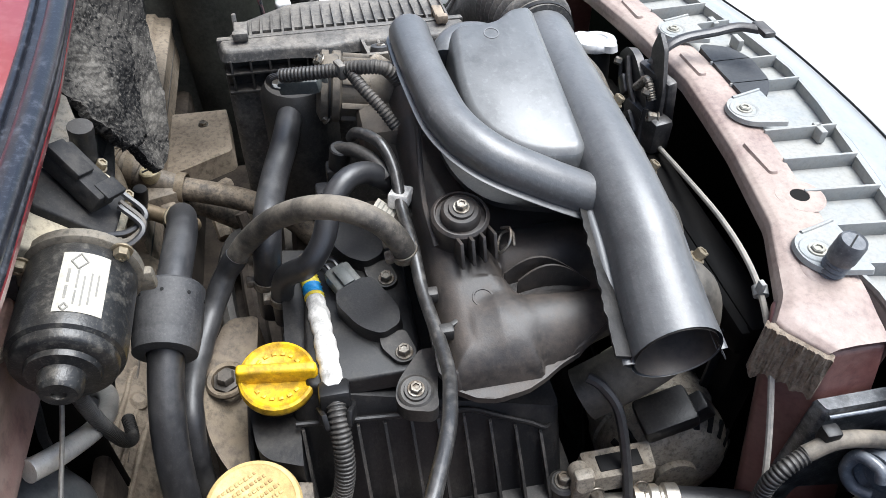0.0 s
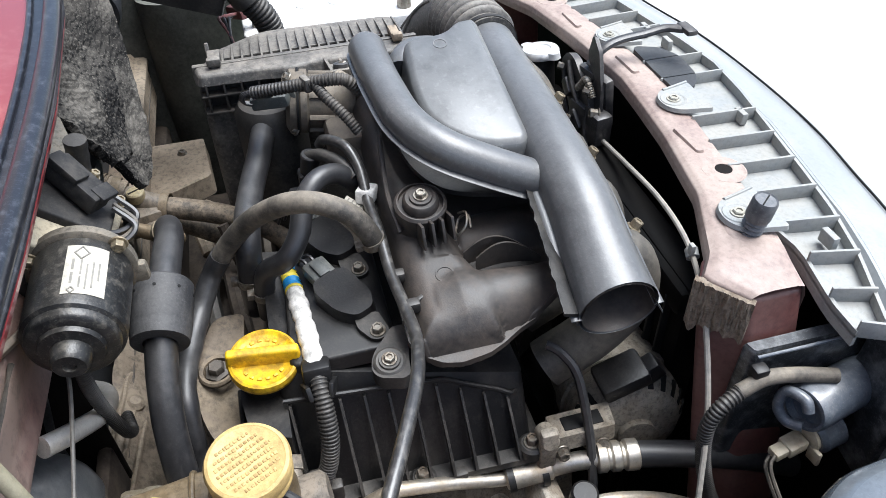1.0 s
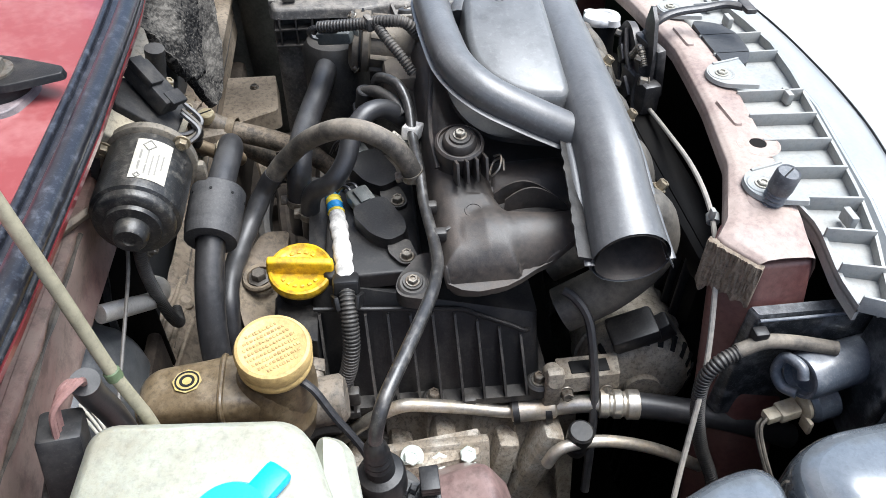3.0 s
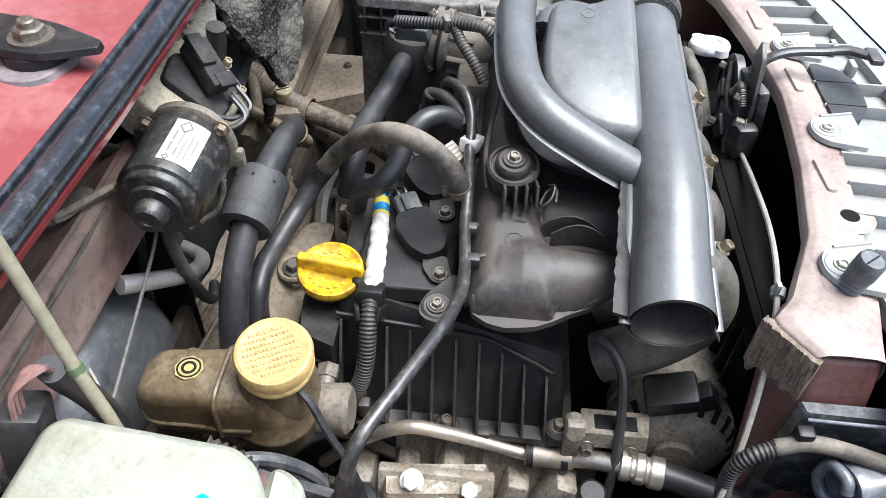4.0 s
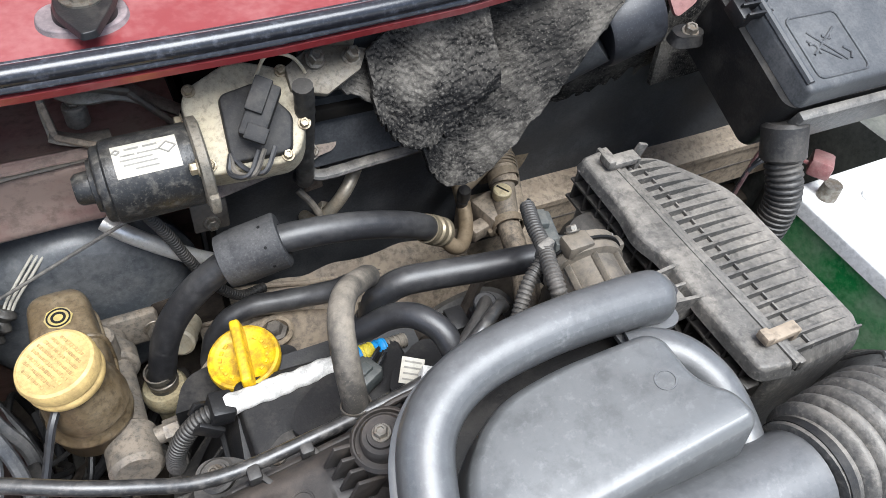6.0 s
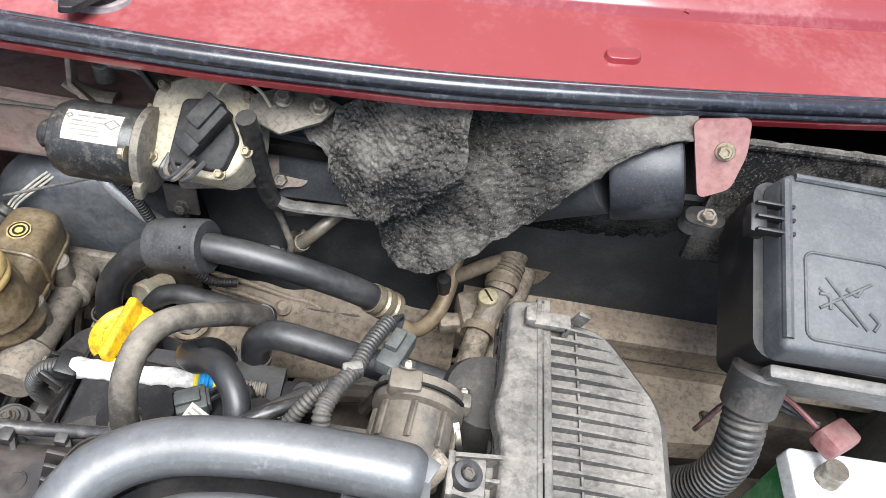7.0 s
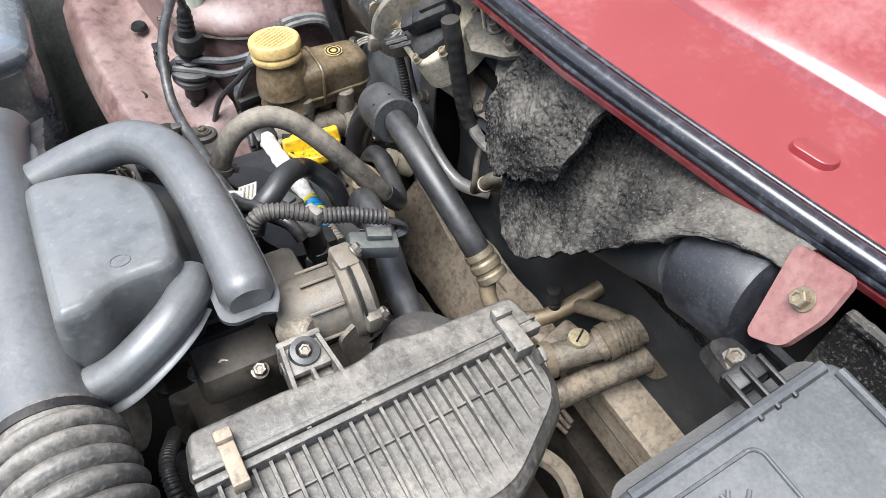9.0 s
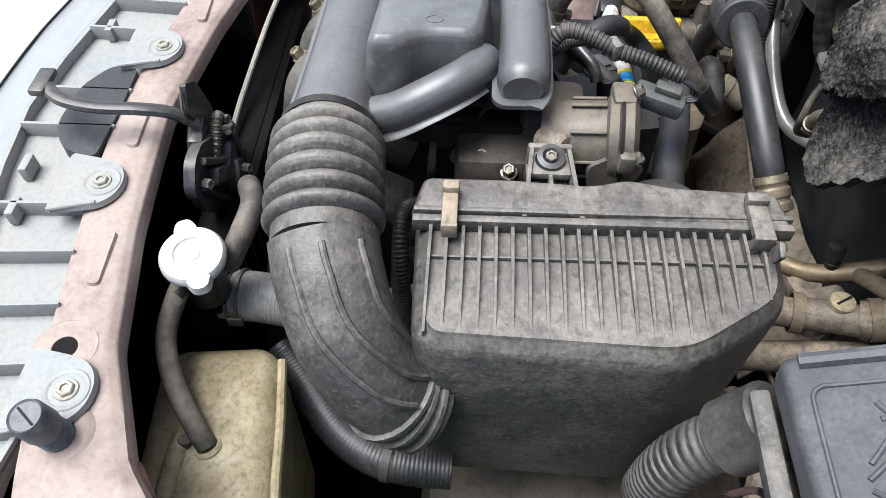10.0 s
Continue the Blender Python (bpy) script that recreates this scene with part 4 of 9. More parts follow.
for s, name in ((1, "rear_seam"), (-1, "front_seam")):
    bm = bmesh.new()
    sweep(bm, [Vector((p.x, p.y + s * (trunk_r(k / 59) + 0.0012), p.z - 0.002)) for k, p in enumerate(q) if s < 0 or p.x < -0.17], 0.0042, n=60, seg=10, squash=0.3)
    part(name, bm, PLASTIC_DUCT, intake)
LOBE = [(-0.176, -0.082, 0.728), (-0.170, -0.066, 0.736), (-0.164, -0.031, 0.752), (-0.150, 0.006, 0.768), (-0.117, 0.027, 0.776), (-0.063, 0.034, 0.780), (0.0, 0.035, 0.777), (0.032, 0.0335, 0.774)]
bm = bmesh.new()
sweep(bm, LOBE, lambda u: 0.0165 + 0.0015 * max(0, u - 0.7) / 0.3 - (0.005 * ((u - 0.965) / 0.035) ** 2 if u > 0.965 else 0), n=100, seg=22, squash=0.95)
part("side_tube", bm, PLASTIC_DUCT, intake)


def tilt_z(x):
    return float(np.interp(x, [-0.29, -0.17, -0.05, 0.05], [0.695, 0.728, 0.750, 0.752]))


def drape(bm):
    for v in bm.verts:
        v.co.z += tilt_z(v.co.x) - 0.75


# moulding seams: a thin ledge along each tube, and the plate that joins them
bm = bmesh.new()
lq = spline(LOBE, 40)
ledge = []
for k in range(2, 40, 2):
    t = (lq[min(k + 1, 39)] - lq[k - 1]).normalized()
    ledge.append(lq[k] + Vector((-t.y, t.x, 0)).normalized() * 0.0075 + Vector((0, 0, -0.009)))
sweep(bm, ledge + [Vector((0.0365, 0.036, 0.765))], 0.0125, n=100, seg=16, squash=0.14)
prism(bm, rounded([(-0.012, 0.0140), (0.038, 0.0135), (0.037, 0.0535), (-0.012, 0.0545)], [0.003, 0.011, 0.011, 0.003], 6), 0.7632, 0.7665)
part("seam_flange", bm, PLASTIC_DUCT, intake)
bm = bmesh.new()
lq = spline(LOBE, 40)
outl = [(p.x, p.y) for p in lq[3:37]]
outl += [(0.016, 0.022), (0.012, -0.01), (0.022, -0.05), (0.018, -0.08), (-0.16, -0.085)]
prism(bm, outl[::-1], 0.742, 0.7465)
drape(bm)
# black plastic paints the shade and dirt of the groove beside the dome
part("joining_plate", bm, PLASTIC, intake)
bm = bmesh.new()
dome_o = rounded([(0.020, -0.076), (0.018, -0.046), (0.004, -0.032), (0.004, 0.010), (-0.070, 0.017), (-0.112, 0.013), (-0.150, -0.022), (-0.154, -0.076)], [0.014, 0.012, 0.016, 0.018, 0.03, 0.03, 0.03, 0.018], 8)
prism(bm, dome_o, 0.742, 0.792, inset=0.005, round_top=0.010)
for v in bm.verts:
    f = (v.co.z - 0.742) / 0.05
    v.co.z = (0.742 + (tilt_z(v.co.x) - 0.75)) * (1 - f) + (0.7955 + 0.24 * v.co.x) * f
part("dome", bm, PLASTIC_DOME, intake, "scuffed domed chamber", smooth=55)
bm = bmesh.new()
lathe(bm, frame_at((-0.019, -0.027, 0.7905), (-0.24, 0, 1)), [(0.0052, 0), (0.0055, 0.0009), (0.0064, 0.0009), (0.0067, 0)], 24)
part("mould_mark", bm, PLASTIC_DUCT, intake)
STUB = [(-0.010, 0.008, 0.764), (0.004, 0.003, 0.768), (0.018, -0.010, 0.768), (0.028, -0.030, 0.762), (0.031, -0.052, 0.751), (0.026, -0.078, 0.740)]
bm = bmesh.new()
sweep(bm, STUB, 0.0135, n=40, seg=18)
part("stub_tube", bm, PLASTIC_DUCT, intake)
bm = bmesh.new()
sweep(bm, [Vector(p) + Vector((0.005, 0, -0.007)) for p in STUB[1:]], 0.0125, n=40, seg=16, squash=0.12)
part("stub_flange", bm, PLASTIC_DUCT, intake)
# thin wall between side tube and mouth
bm = bmesh.new()


def fin_f(u, v):
    pts = [(-0.178, -0.068, 0.736), (-0.190, -0.064, 0.733), (-0.215, -0.061, 0.724), (-0.25, -0.057, 0.710), (-0.287, -0.052, 0.702)]
    s = u * 4
    i = min(int(s), 3)
    f = s - i
    p = Vector(pts[i]).lerp(Vector(pts[i + 1]), f)
    return p + Vector((0, -0.006 * v, -0.018 * v))


grid_sheet(bm, fin_f, 24, 4, 0.0025, (0, -1, 0))
part("side_fin", bm, PLASTIC_DUCT, intake)
bm = bmesh.new()
grid_sheet(bm, lambda u, v: Vector((-0.290 + 0.115 * u, -0.0575 + (0.0125 - 0.004 * u) * v + 0.0016 * (noise.noise(Vector((u * 17, v, 3))) + 0.5 * noise.noise(Vector((u * 60, v, 1)))) * v - 0.004 * u, 0.7005 + 0.041 * u - 0.004 * u * u + 0.004 * v)), 60, 4, 0.003, (0, 0, -1))
part("ragged_flange", bm, PLASTIC, intake, "rough dark moulding flange beside the mouth")
bm = bmesh.new()
grid_sheet(bm, lambda u, v: Vector((-0.296 + 0.09 * u, -0.117 - 0.006 * v + 0.003 * u, 0.700 + 0.030 * u - 0.010 * v)), 20, 3, 0.002, (0, 0, -1))
part("front_flange", bm, PLASTIC_DUCT, intake)
# ---- bellows and elbow into the air box ----
elbow = thing("intake_bellows", (0.12, -0.08, 0.65), "dusty grey rubber bellows with an elbow into the air box", "air hose")
BEL = [(0.046, -0.094, 0.746), (0.095, -0.090, 0.746), (0.140, -0.085, 0.738)]


def bel_r(u):
    return 0.0312 + (0.0070 * abs(math.sin(math.pi * (u - 0.13) / 0.125)) ** 0.7 if 0.13 < u < 0.88 else 0.0014)


bm = bmesh.new()
sweep(bm, BEL, bel_r, n=190, seg=36)
part("bellows", bm, PLASTIC_AIRBOX, elbow, smooth=60)
ELB = [(0.134, -0.086, 0.740), (0.156, -0.080, 0.729), (0.178, -0.070, 0.708), (0.190, -0.055, 0.680), (0.192, -0.040, 0.655), (0.19, -0.022, 0.64)]
bm = bmesh.new()
sweep(bm, ELB, lambda u: 0.034 - 0.002 * u, n=50, seg=30)
part("elbow", bm, PLASTIC_AIRBOX, elbow, smooth=60)
eq = spline(ELB, 40)
for off in (-0.6, 0.0, 0.7):
    bm = bmesh.new()
    pts = []
    for i in range(3, 30):
        t = (eq[i + 1] - eq[i - 1]).normalized()
        s1 = Vector((0, 0, 1)).cross(t).normalized()
        s2 = t.cross(s1)
        pts.append(eq[i] + 0.0335 * (math.sin(off) * s1 + math.cos(off) * s2))
    sweep(bm, pts, 0.0022, n=50, seg=8)
    part("rib", bm, PLASTIC_AIRBOX, elbow)
for k in (31, 34, 37):
    bm = bmesh.new()
    lathe(bm, frame_at(eq[k], eq[k + 1] - eq[k - 1]), [(0.031, -0.003), (0.0355, -0.0015), (0.0355, 0.0015), (0.031, 0.003)], 30)
    part("cuff_rib", bm, PLASTIC_AIRBOX, elbow)
bm = bmesh.new()
lathe(bm, frame_at((0.051, -0.094, 0.746), (1, 0.03, 0)), [(0.0322, -0.003), (0.0336, -0.003), (0.0336, 0.003), (0.0322, 0.003)], 30)
part("tie_band", bm, PLASTIC, elbow)

# ---- air box ----
ab = thing("air_filter_box", (0.14, 0.09, 0.53), "dusty grey-black ribbed plastic air filter box with two clips", "air filter")
AB_OUT = rounded([(0.092, -0.034), (0.200, -0.030), (0.204, 0.132), (0.160, 0.198), (0.092, 0.203)], [0.012, 0.02, 0.02, 0.02, 0.012], 6)
bm = bmesh.new()
prism(bm, AB_OUT, 0.53, 0.7305, inset=0.001, round_top=0.016)
for v in bm.verts:
    v.co.x += 0.0 if v.co.x < 0.12 else -0.05 * (0.7305 - v.co.z)
part("lower_shell", bm, PLASTIC_AIRBOX, ab, smooth=45)
bm = bmesh.new()
prism(bm, rounded([(0.0775, -0.030), (0.110, -0.036), (0.112, 0.205), (0.0795, 0.200), (0.0775, 0.13), (0.072, 0.105), (0.079, 0.080), (0.0765, 0.03)], 0.008, 5), 0.7315, 0.742, inset=0.002, round_top=0.005)
part("lid", bm, PLASTIC_AIRBOX, ab, smooth=45)
bm = bmesh.new()
box(bm, (0.112, 0.085, 0.7355), (0.006, 0.237, 0.011), 0.0015, pose(0, 0, 0, 0, 0, 1.0))
box(bm, (0.106, 0.085, 0.7385), (0.004, 0.236, 0.009), 0.0012, pose(0, 0, 0, 0, 0, 1.0))
part("flange", bm, PLASTIC_AIRBOX, ab)
for k in range(21):
    y = -0.0215 + k * 0.0102
    end = 0.190 if y < 0.13 else 0.190 - (y - 0.13) * 0.62
    bm = bmesh.new()
    grid_sheet(bm, lambda u, v: Vector((0.112 + (end - 0.112) * u, y + 0.0022 * (v - 0.5) * (1 - 0.3 * u), 0.7372 - 0.0072 * u ** 2.2)), 8, 1, 0.012, (0, 0, -1))
    part("rib", bm, PLASTIC_AIRBOX, ab)
bm = bmesh.new()
box(bm, (0.136, 0.080, 0.7305), (0.0018, 0.206, 0.006), 0.0005, pose(0, 0, 0, 0, 0, 1.2))
part("cross_rib", bm, PLASTIC_AIRBOX, ab)
for y, w, pl in ((-0.010, 0.010, BEIGE), (0.180, 0.013, PLASTIC_AIRBOX)):
    bm = bmesh.new()
    box(bm, (0.110, y, 0.7455), (0.030, w, 0.006), 0.0015)
    box(bm, (0.096, y, 0.749), (0.008, w * 1.1, 0.008), 0.002)
    box(bm, (0.124, y, 0.742), (0.005, w, 0.012), 0.001)
    if pl is PLASTIC_AIRBOX:
        box(bm, (0.134, y + 0.006, 0.745), (0.010, 0.004, 0.014), 0.0012, pose(0, 0, 0, 0, 20, 0))
    part("clip", bm, pl, ab, "beige spring clip" if pl is BEIGE else "")
# darker plastic than the box paints in the shade on this side
for k in range(13):
    bm = bmesh.new()
    box(bm, (0.0850, -0.018 + k * 0.0175, 0.716), (0.013, 0.0022, 0.034), 0.0004)
    part("side_rib", bm, PLASTIC_DUSTY, ab)
bm = bmesh.new()
box(bm, (0.0850, 0.085, 0.7005), (0.015, 0.226, 0.003), 0.0008)
box(bm, (0.0840, 0.085, 0.7195), (0.012, 0.226, 0.0025), 0.0008)
box(bm, (0.0930, 0.085, 0.716), (0.003, 0.226, 0.034), 0.0008)
part("side_ledge", bm, PLASTIC_DUSTY, ab)
# lug with a rubber-bushed bolt
bm = bmesh.new()
for sy, w in ((-1, 5), (1, -6)):
    grid_sheet(bm, lambda u, v: Vector((0.050 + 0.060 * u, 0.0545 + sy * (0.0135 + 0.006 * u), 0.744 - 0.003 * u - (0.012 + 0.022 * (1 - u)) * v)), 6, 2, 0.0028, (0, -sy, 0))
box(bm, (0.078, 0.0545, 0.7275), (0.056, 0.030, 0.004), 0.001, pose(0, 0, 0, 0, -4, 0))
box(bm, (0.050, 0.0545, 0.7275), (0.005, 0.030, 0.034), 0.0015)
box(bm, (0.062, 0.0545, 0.7375), (0.022, 0.027, 0.006), 0.002)
box(bm, (0.090, 0.0545, 0.7335), (0.036, 0.003, 0.014), 0.001)
part("mount_lug", bm, PLASTIC_AIRBOX, ab)
m = frame_at((0.060, 0.0545, 0.7405), (0.25, 0.0, 0.95))
bm = bmesh.new()
lathe(bm, m, [(0.0045, 0.004), (0.006, 0.006), (0.0095, 0.005), (0.0105, 0), (0.0105, -0.012), (0, -0.012)], 24)
part("bush", bm, RUBBER, ab)
bolt(ab, m @ Vector((0, 0, 0.0025)), (0.25, 0, 0.95), 0.005, 0.004, washer=False)
bm = bmesh.new()
m = Matrix(((1, 0, 0, 0), (0, 1, 0, 0), (0, 0, 1, 0), (0, 0, 0, 1)))
lathe(bm, frame_at((0.074, 0.135, 0.55), (0, 0, 1)), [(0, 0), (0.036, 0), (0.036, 0.150), (0.030, 0.160), (0, 0.162)], 28)
part("chamber", bm, PLASTIC_DUSTY, ab)

# ---- intake manifold plenum ----
man = thing("intake_manifold", (-0.13, 0.0, 0.62), "brown-dusted black plastic intake manifold with rounded chambers", "manifold")
MAN_RUN = (-0.238, -0.168)


def man_base(x):
    return 0.6635 + 0.20 * (x + 0.28)


def soft_max(a, b, k):
    h = max(0.0, k - abs(a - b)) / k
    return max(a, b) + 0.25 * k * h * h


def man_top(x, y):
    """Height of the moulding: a plenum along the pipe, one runner after another branching off it to the front."""
    z0 = man_base(x)
    z = z0
    foot = float(np.interp(x, [-0.272, -0.24, -0.20, -0.16, 0.0], [-0.006, -0.016, 0.000, 0.006, 0.006]))
    d = min(0.0585 - y, y - foot, x + 0.2700)
    if d > 0:
        e = 1 - min(1.0, d / 0.019)
        z = z0 + (0.0225 - 0.006 * max(0.0, (0.03 - y) / 0.03) * (x > -0.2)) * math.sqrt(1 - e * e)
    for k, c in enumerate(MAN_RUN):
        r = float(np.interp(y, [-0.09, -0.045, -0.01, 0.018, 0.036, 0.050], [0.0205, 0.0218, 0.0262, 0.0280, 0.0215, 0.004])) if k == 0 else float(np.interp(y, [-0.05, 0.0, 0.02], [0.0235, 0.0215, 0.004]))
        dx = x - (c - 0.06 * (0.02 - y) * (k == 0) * -1)
        if abs(dx) < r:
            z = soft_max(z, z0 + (-0.002 if k == 0 else -0.010) + math.sqrt(r * r - dx * dx), 0.010)
    return z


def man_f(u, v):
    x = -0.2805 + 0.2805 * u ** 1.15
    left = float(np.interp(x, [-0.2805, -0.278, -0.270, -0.255, 0.0], [0.030, 0.042, 0.055, 0.0640, 0.066]))
    right = float(np.interp(x, [-0.2805, -0.278, -0.272, -0.264, -0.254, -0.246, -0.238, 0.0], [0.026, 0.006, -0.008, -0.022, -0.046, -0.066, -0.080, -0.085]))
    y = left + (right - left) * v
    lip = 0.0014 if min(v, 1 - v) * abs(left - right) < 0.0035 or u < 0.004 else 0.0
    return Vector((x, y, man_top(x, y) + lip))


bm = bmesh.new()
grid_sheet(bm, man_f, 150, 90, 0.0055, (0, 0, -1))
part("moulding", bm, PLASTIC_MANIFOLD, man, smooth=60)
# deep side below the flange
bm = bmesh.new()
prism(bm, rounded([(-0.262, 0.046), (-0.266, 0.022), (-0.252, -0.012), (-0.225, -0.055), (0.0, -0.055), (0.0, 0.052), (-0.25, 0.052)], 0.016, 6), 0.640, 0.661, inset=-0.004)
for v in bm.verts:
    v.co.z += 0.20 * (v.co.x + 0.27)
part("lower_shell", bm, PLASTIC_MANIFOLD, man, smooth=60)
bm = bmesh.new()
lathe(bm, frame_at((-0.219, 0.025, man_top(-0.219, 0.025) - 0.0003), (-0.2, 0, 1)), [(0.0062, 0), (0.0066, 0.0008), (0.0076, 0.0008), (0.008, 0)], 24)
part("mould_mark", bm, PLASTIC_MANIFOLD, man)
for y0, y1, x0 in ((0.004, -0.052, -0.200), (-0.004, -0.058, -0.208)):
    bm = bmesh.new()
    grid_sheet(bm, lambda u, v: Vector((x0 - 0.004 * u + 0.005 * math.sin(math.pi * u), y0 + (y1 - y0) * u, man_base(x0) + 0.006 + (0.016 * math.sin(math.pi * min(1.0, 0.15 + 0.85 * u)) + 0.006) * (1 - v))), 24, 3, 0.0016, (1, 0, 0))
    part("web", bm, PLASTIC_MANIFOLD, man)
bm = bmesh.new()
sweep(bm, [(-0.170, 0.000, 0.716), (-0.178, -0.004, 0.722), (-0.186, -0.002, 0.716), (-0.187, 0.004, 0.708), (-0.180, 0.005, 0.706), (-0.172, 0.000, 0.712), (-0.177, -0.006, 0.718), (-0.186, -0.006, 0.712)], 0.0011, n=50, seg=6)
part("wire_clip", bm, STEEL, man, "small coiled wire clip")
# cup with bolt
m = frame_at((-0.164, 0.030, 0.7255), (-0.22, 0, 1))
bm = bmesh.new()
lathe(bm, m, [(0.021, -0.02), (0.0215, 0.004), (0.0195, 0.006), (0.0185, 0.006), (0.0180, 0.003), (0.015, 0.003), (0.0145, 0.009), (0.0125, 0.011), (0.0095, 0.011), (0.009, 0.013), (0, 0.013)], 30)
part("bolt_boss", bm, PLASTIC_MANIFOLD, man, smooth=45)
bolt(man, m @ Vector((0, 0, 0.013)), (-0.22, 0, 1), 0.0052, 0.005)
for k in range(4):
    bm = bmesh.new()
    box(bm, (-0.189 + 0.002 * k, 0.036 - k * 0.0085, 0.7165), (0.020, 0.0026, 0.020), 0.0006, pose(0, 0, 0, 0, 20, 4))
    part("fin", bm, PLASTIC_MANIFOLD, man)
bm = bmesh.new()
sweep(bm, [(-0.176, 0.050, 0.712), (-0.150, 0.053, 0.726), (-0.115, 0.050, 0.735), (-0.07, 0.044, 0.742)], 0.0022, n=40, seg=8)
part("web_rib", bm, PLASTIC_MANIFOLD, man)
# runners below the trunk on the front side
for k in range(4):
    x = -0.235 + k * 0.066
    bm = bmesh.new()
    sweep(bm, [(x, -0.075, 0.70 + 0.008 * k), (x, -0.118, 0.695 + 0.008 * k), (x - 0.003, -0.130, 0.655), (x, -0.105, 0.61), (x, -0.06, 0.58)], 0.0225, n=36, seg=20)
    part("runner", bm, mat("plastic_runner", (0.042, 0.039, 0.034), 0.5, dust=(0.16, 0.142, 0.115), dust_amt=0.3, dust_scale=22), man, "paler dusty runner", smooth=60)
for x, z in ((-0.220, 0.712), (-0.130, 0.724), (-0.05, 0.735)):
    bm = bmesh.new()
    box(bm, (x, -0.126, z - 0.012), (0.016, 0.014, 0.020), 0.003)
    lug = part("lug", bm, CAST, man)
    bolt(lug, (x, -0.133, z - 0.004), (0, -0.5, 0.8), 0.0055, 0.008, BRASS)

# ---- rocker cover ----
rc = thing("rocker_cover", (-0.17, 0.07, 0.53), "black plastic rocker cover with upright ribs, bolted along its foot", "engine cover")


def lean(z):
    """How far the cover's face draws back with height."""
    return 0.30 * max(0.0, z - 0.545) + 1.6 * max(0.0, z - 0.545) ** 2


def cover_top(y):
    return float(np.interp(y, [-0.034, 0.0, 0.04, 0.17], [0.603, 0.616, 0.632, 0.642]))


bm = bmesh.new()
prism(bm, rounded([(-0.286, -0.034), (-0.08, -0.034), (-0.08, 0.172), (-0.280, 0.172)], [0.012, 0.004, 0.004, 0.016], 6), 0.535, 0.642, inset=0.007, round_top=0.010)
for v in bm.verts:
    f = (v.co.z - 0.535) / 0.107
    v.co.z = 0.535 + f * (cover_top(v.co.y) - 0.535)
    if v.co.x < -0.2:
        v.co.x += lean(v.co.z)
part("shell", bm, PLASTIC, rc, smooth=45)
bm = bmesh.new()
prism(bm, rounded([(-0.298, -0.042), (-0.08, -0.042), (-0.08, 0.180), (-0.292, 0.180)], 0.012), 0.530, 0.5385, inset=0.0)
part("foot_flange", bm, PLASTIC_DUSTY, rc)
bm = bmesh.new()
sweep(bm, [(-0.286 + lean(cover_top(y) - 0.018) + 0.004, y, cover_top(y) - 0.016) for y in np.linspace(0.166, -0.020, 14)] + [(-0.236, -0.029, 0.588), (-0.20, -0.030, 0.590)], 0.0022, n=60, seg=8)
part("upper_bead", bm, PLASTIC, rc)
for k in range(10):
    y = -0.018 + k * 0.0195
    top = cover_top(y) - 0.020
    bm = bmesh.new()
    grid_sheet(bm, lambda u, v: Vector((-0.2845 + lean(0.5385 + (top - 0.5385) * v) + 0.0035 * v - (0.0105 * (1 - v) + 0.0030) * u, y + 0.0012 + 0.004 * v, 0.5385 + (top - 0.5385) * v)), 1, 8, 0.0022, (0, -1, 0))
    part("rib", bm, PLASTIC_DUSTY, rc)
bm = bmesh.new()
prism(bm, rounded([(-0.236, 0.068), (-0.100, 0.066), (-0.100, 0.150), (-0.236, 0.158)], 0.010), 0.634, 0.6475, inset=0.002, round_top=0.003)
part("top_rim", bm, PLASTIC, rc)
for y, z in ((0.067, 0.5385), (-0.029, 0.548)):
    bm = bmesh.new()
    lathe(bm, frame_at((-0.291, y, z - 0.01), (0, 0, 1)), [(0, 0), (0.0115, 0), (0.0115, 0.011), (0.009, 0.013), (0, 0.013)], 22)
    part("bolt_boss", bm, PLASTIC_DUSTY, rc)
    bolt(rc, (-0.291, y, z + 0.003), (0, 0, 1), 0.0062, 0.008)
for y in (0.035, 0.105, 0.14):
    bm = bmesh.new()
    box(bm, (-0.293, y, 0.534), (0.010, 0.012, 0.010), 0.002)
    part("foot_lug", bm, PLASTIC_DUSTY, rc)
# rounded end under the oil filler
bm = bmesh.new()
prism(bm, rounded([(-0.283, 0.160), (-0.170, 0.160), (-0.172, 0.196), (-0.225, 0.203), (-0.268, 0.197)], [0.006, 0.004, 0.012, 0.012, 0.016], 6), 0.530, 0.618, inset=0.006, round_top=0.014)
part("rounded_end", bm, PLASTIC, rc, "black rounded end below the filler", smooth=50)
bm = bmesh.new()
sweep(bm, [(-0.272, 0.168, 0.590), (-0.270, 0.194, 0.588), (-0.248, 0.202, 0.590), (-0.20, 0.203, 0.592)], 0.0022, n=40, seg=8)
part("end_bead", bm, PLASTIC, rc)
# lug that holds the plenum
bm = bmesh.new()
prism(bm, rounded([(-0.280, 0.068), (-0.262, 0.066), (-0.225, 0.058), (-0.225, 0.072), (-0.252, 0.094), (-0.272, 0.096)], [0.008, 0.008, 0.003, 0.003, 0.01, 0.01]), 0.646, 0.659)
part("lug", bm, PLASTIC_DUSTY, rc)
m = frame_at((-0.261, 0.081, 0.659), (-0.2, 0, 1))
bm = bmesh.new()
lathe(bm, m, [(0.0125, -0.004), (0.0125, 0.002), (0.0105, 0.0035), (0.0085, 0.0035), (0.0080, 0.0055), (0, 0.0055)], 24)
part("lug_cup", bm, PLASTIC_DUSTY, rc)
bolt(rc, m @ Vector((0, 0, 0.0055)), (-0.2, 0, 1), 0.0052, 0.0045)


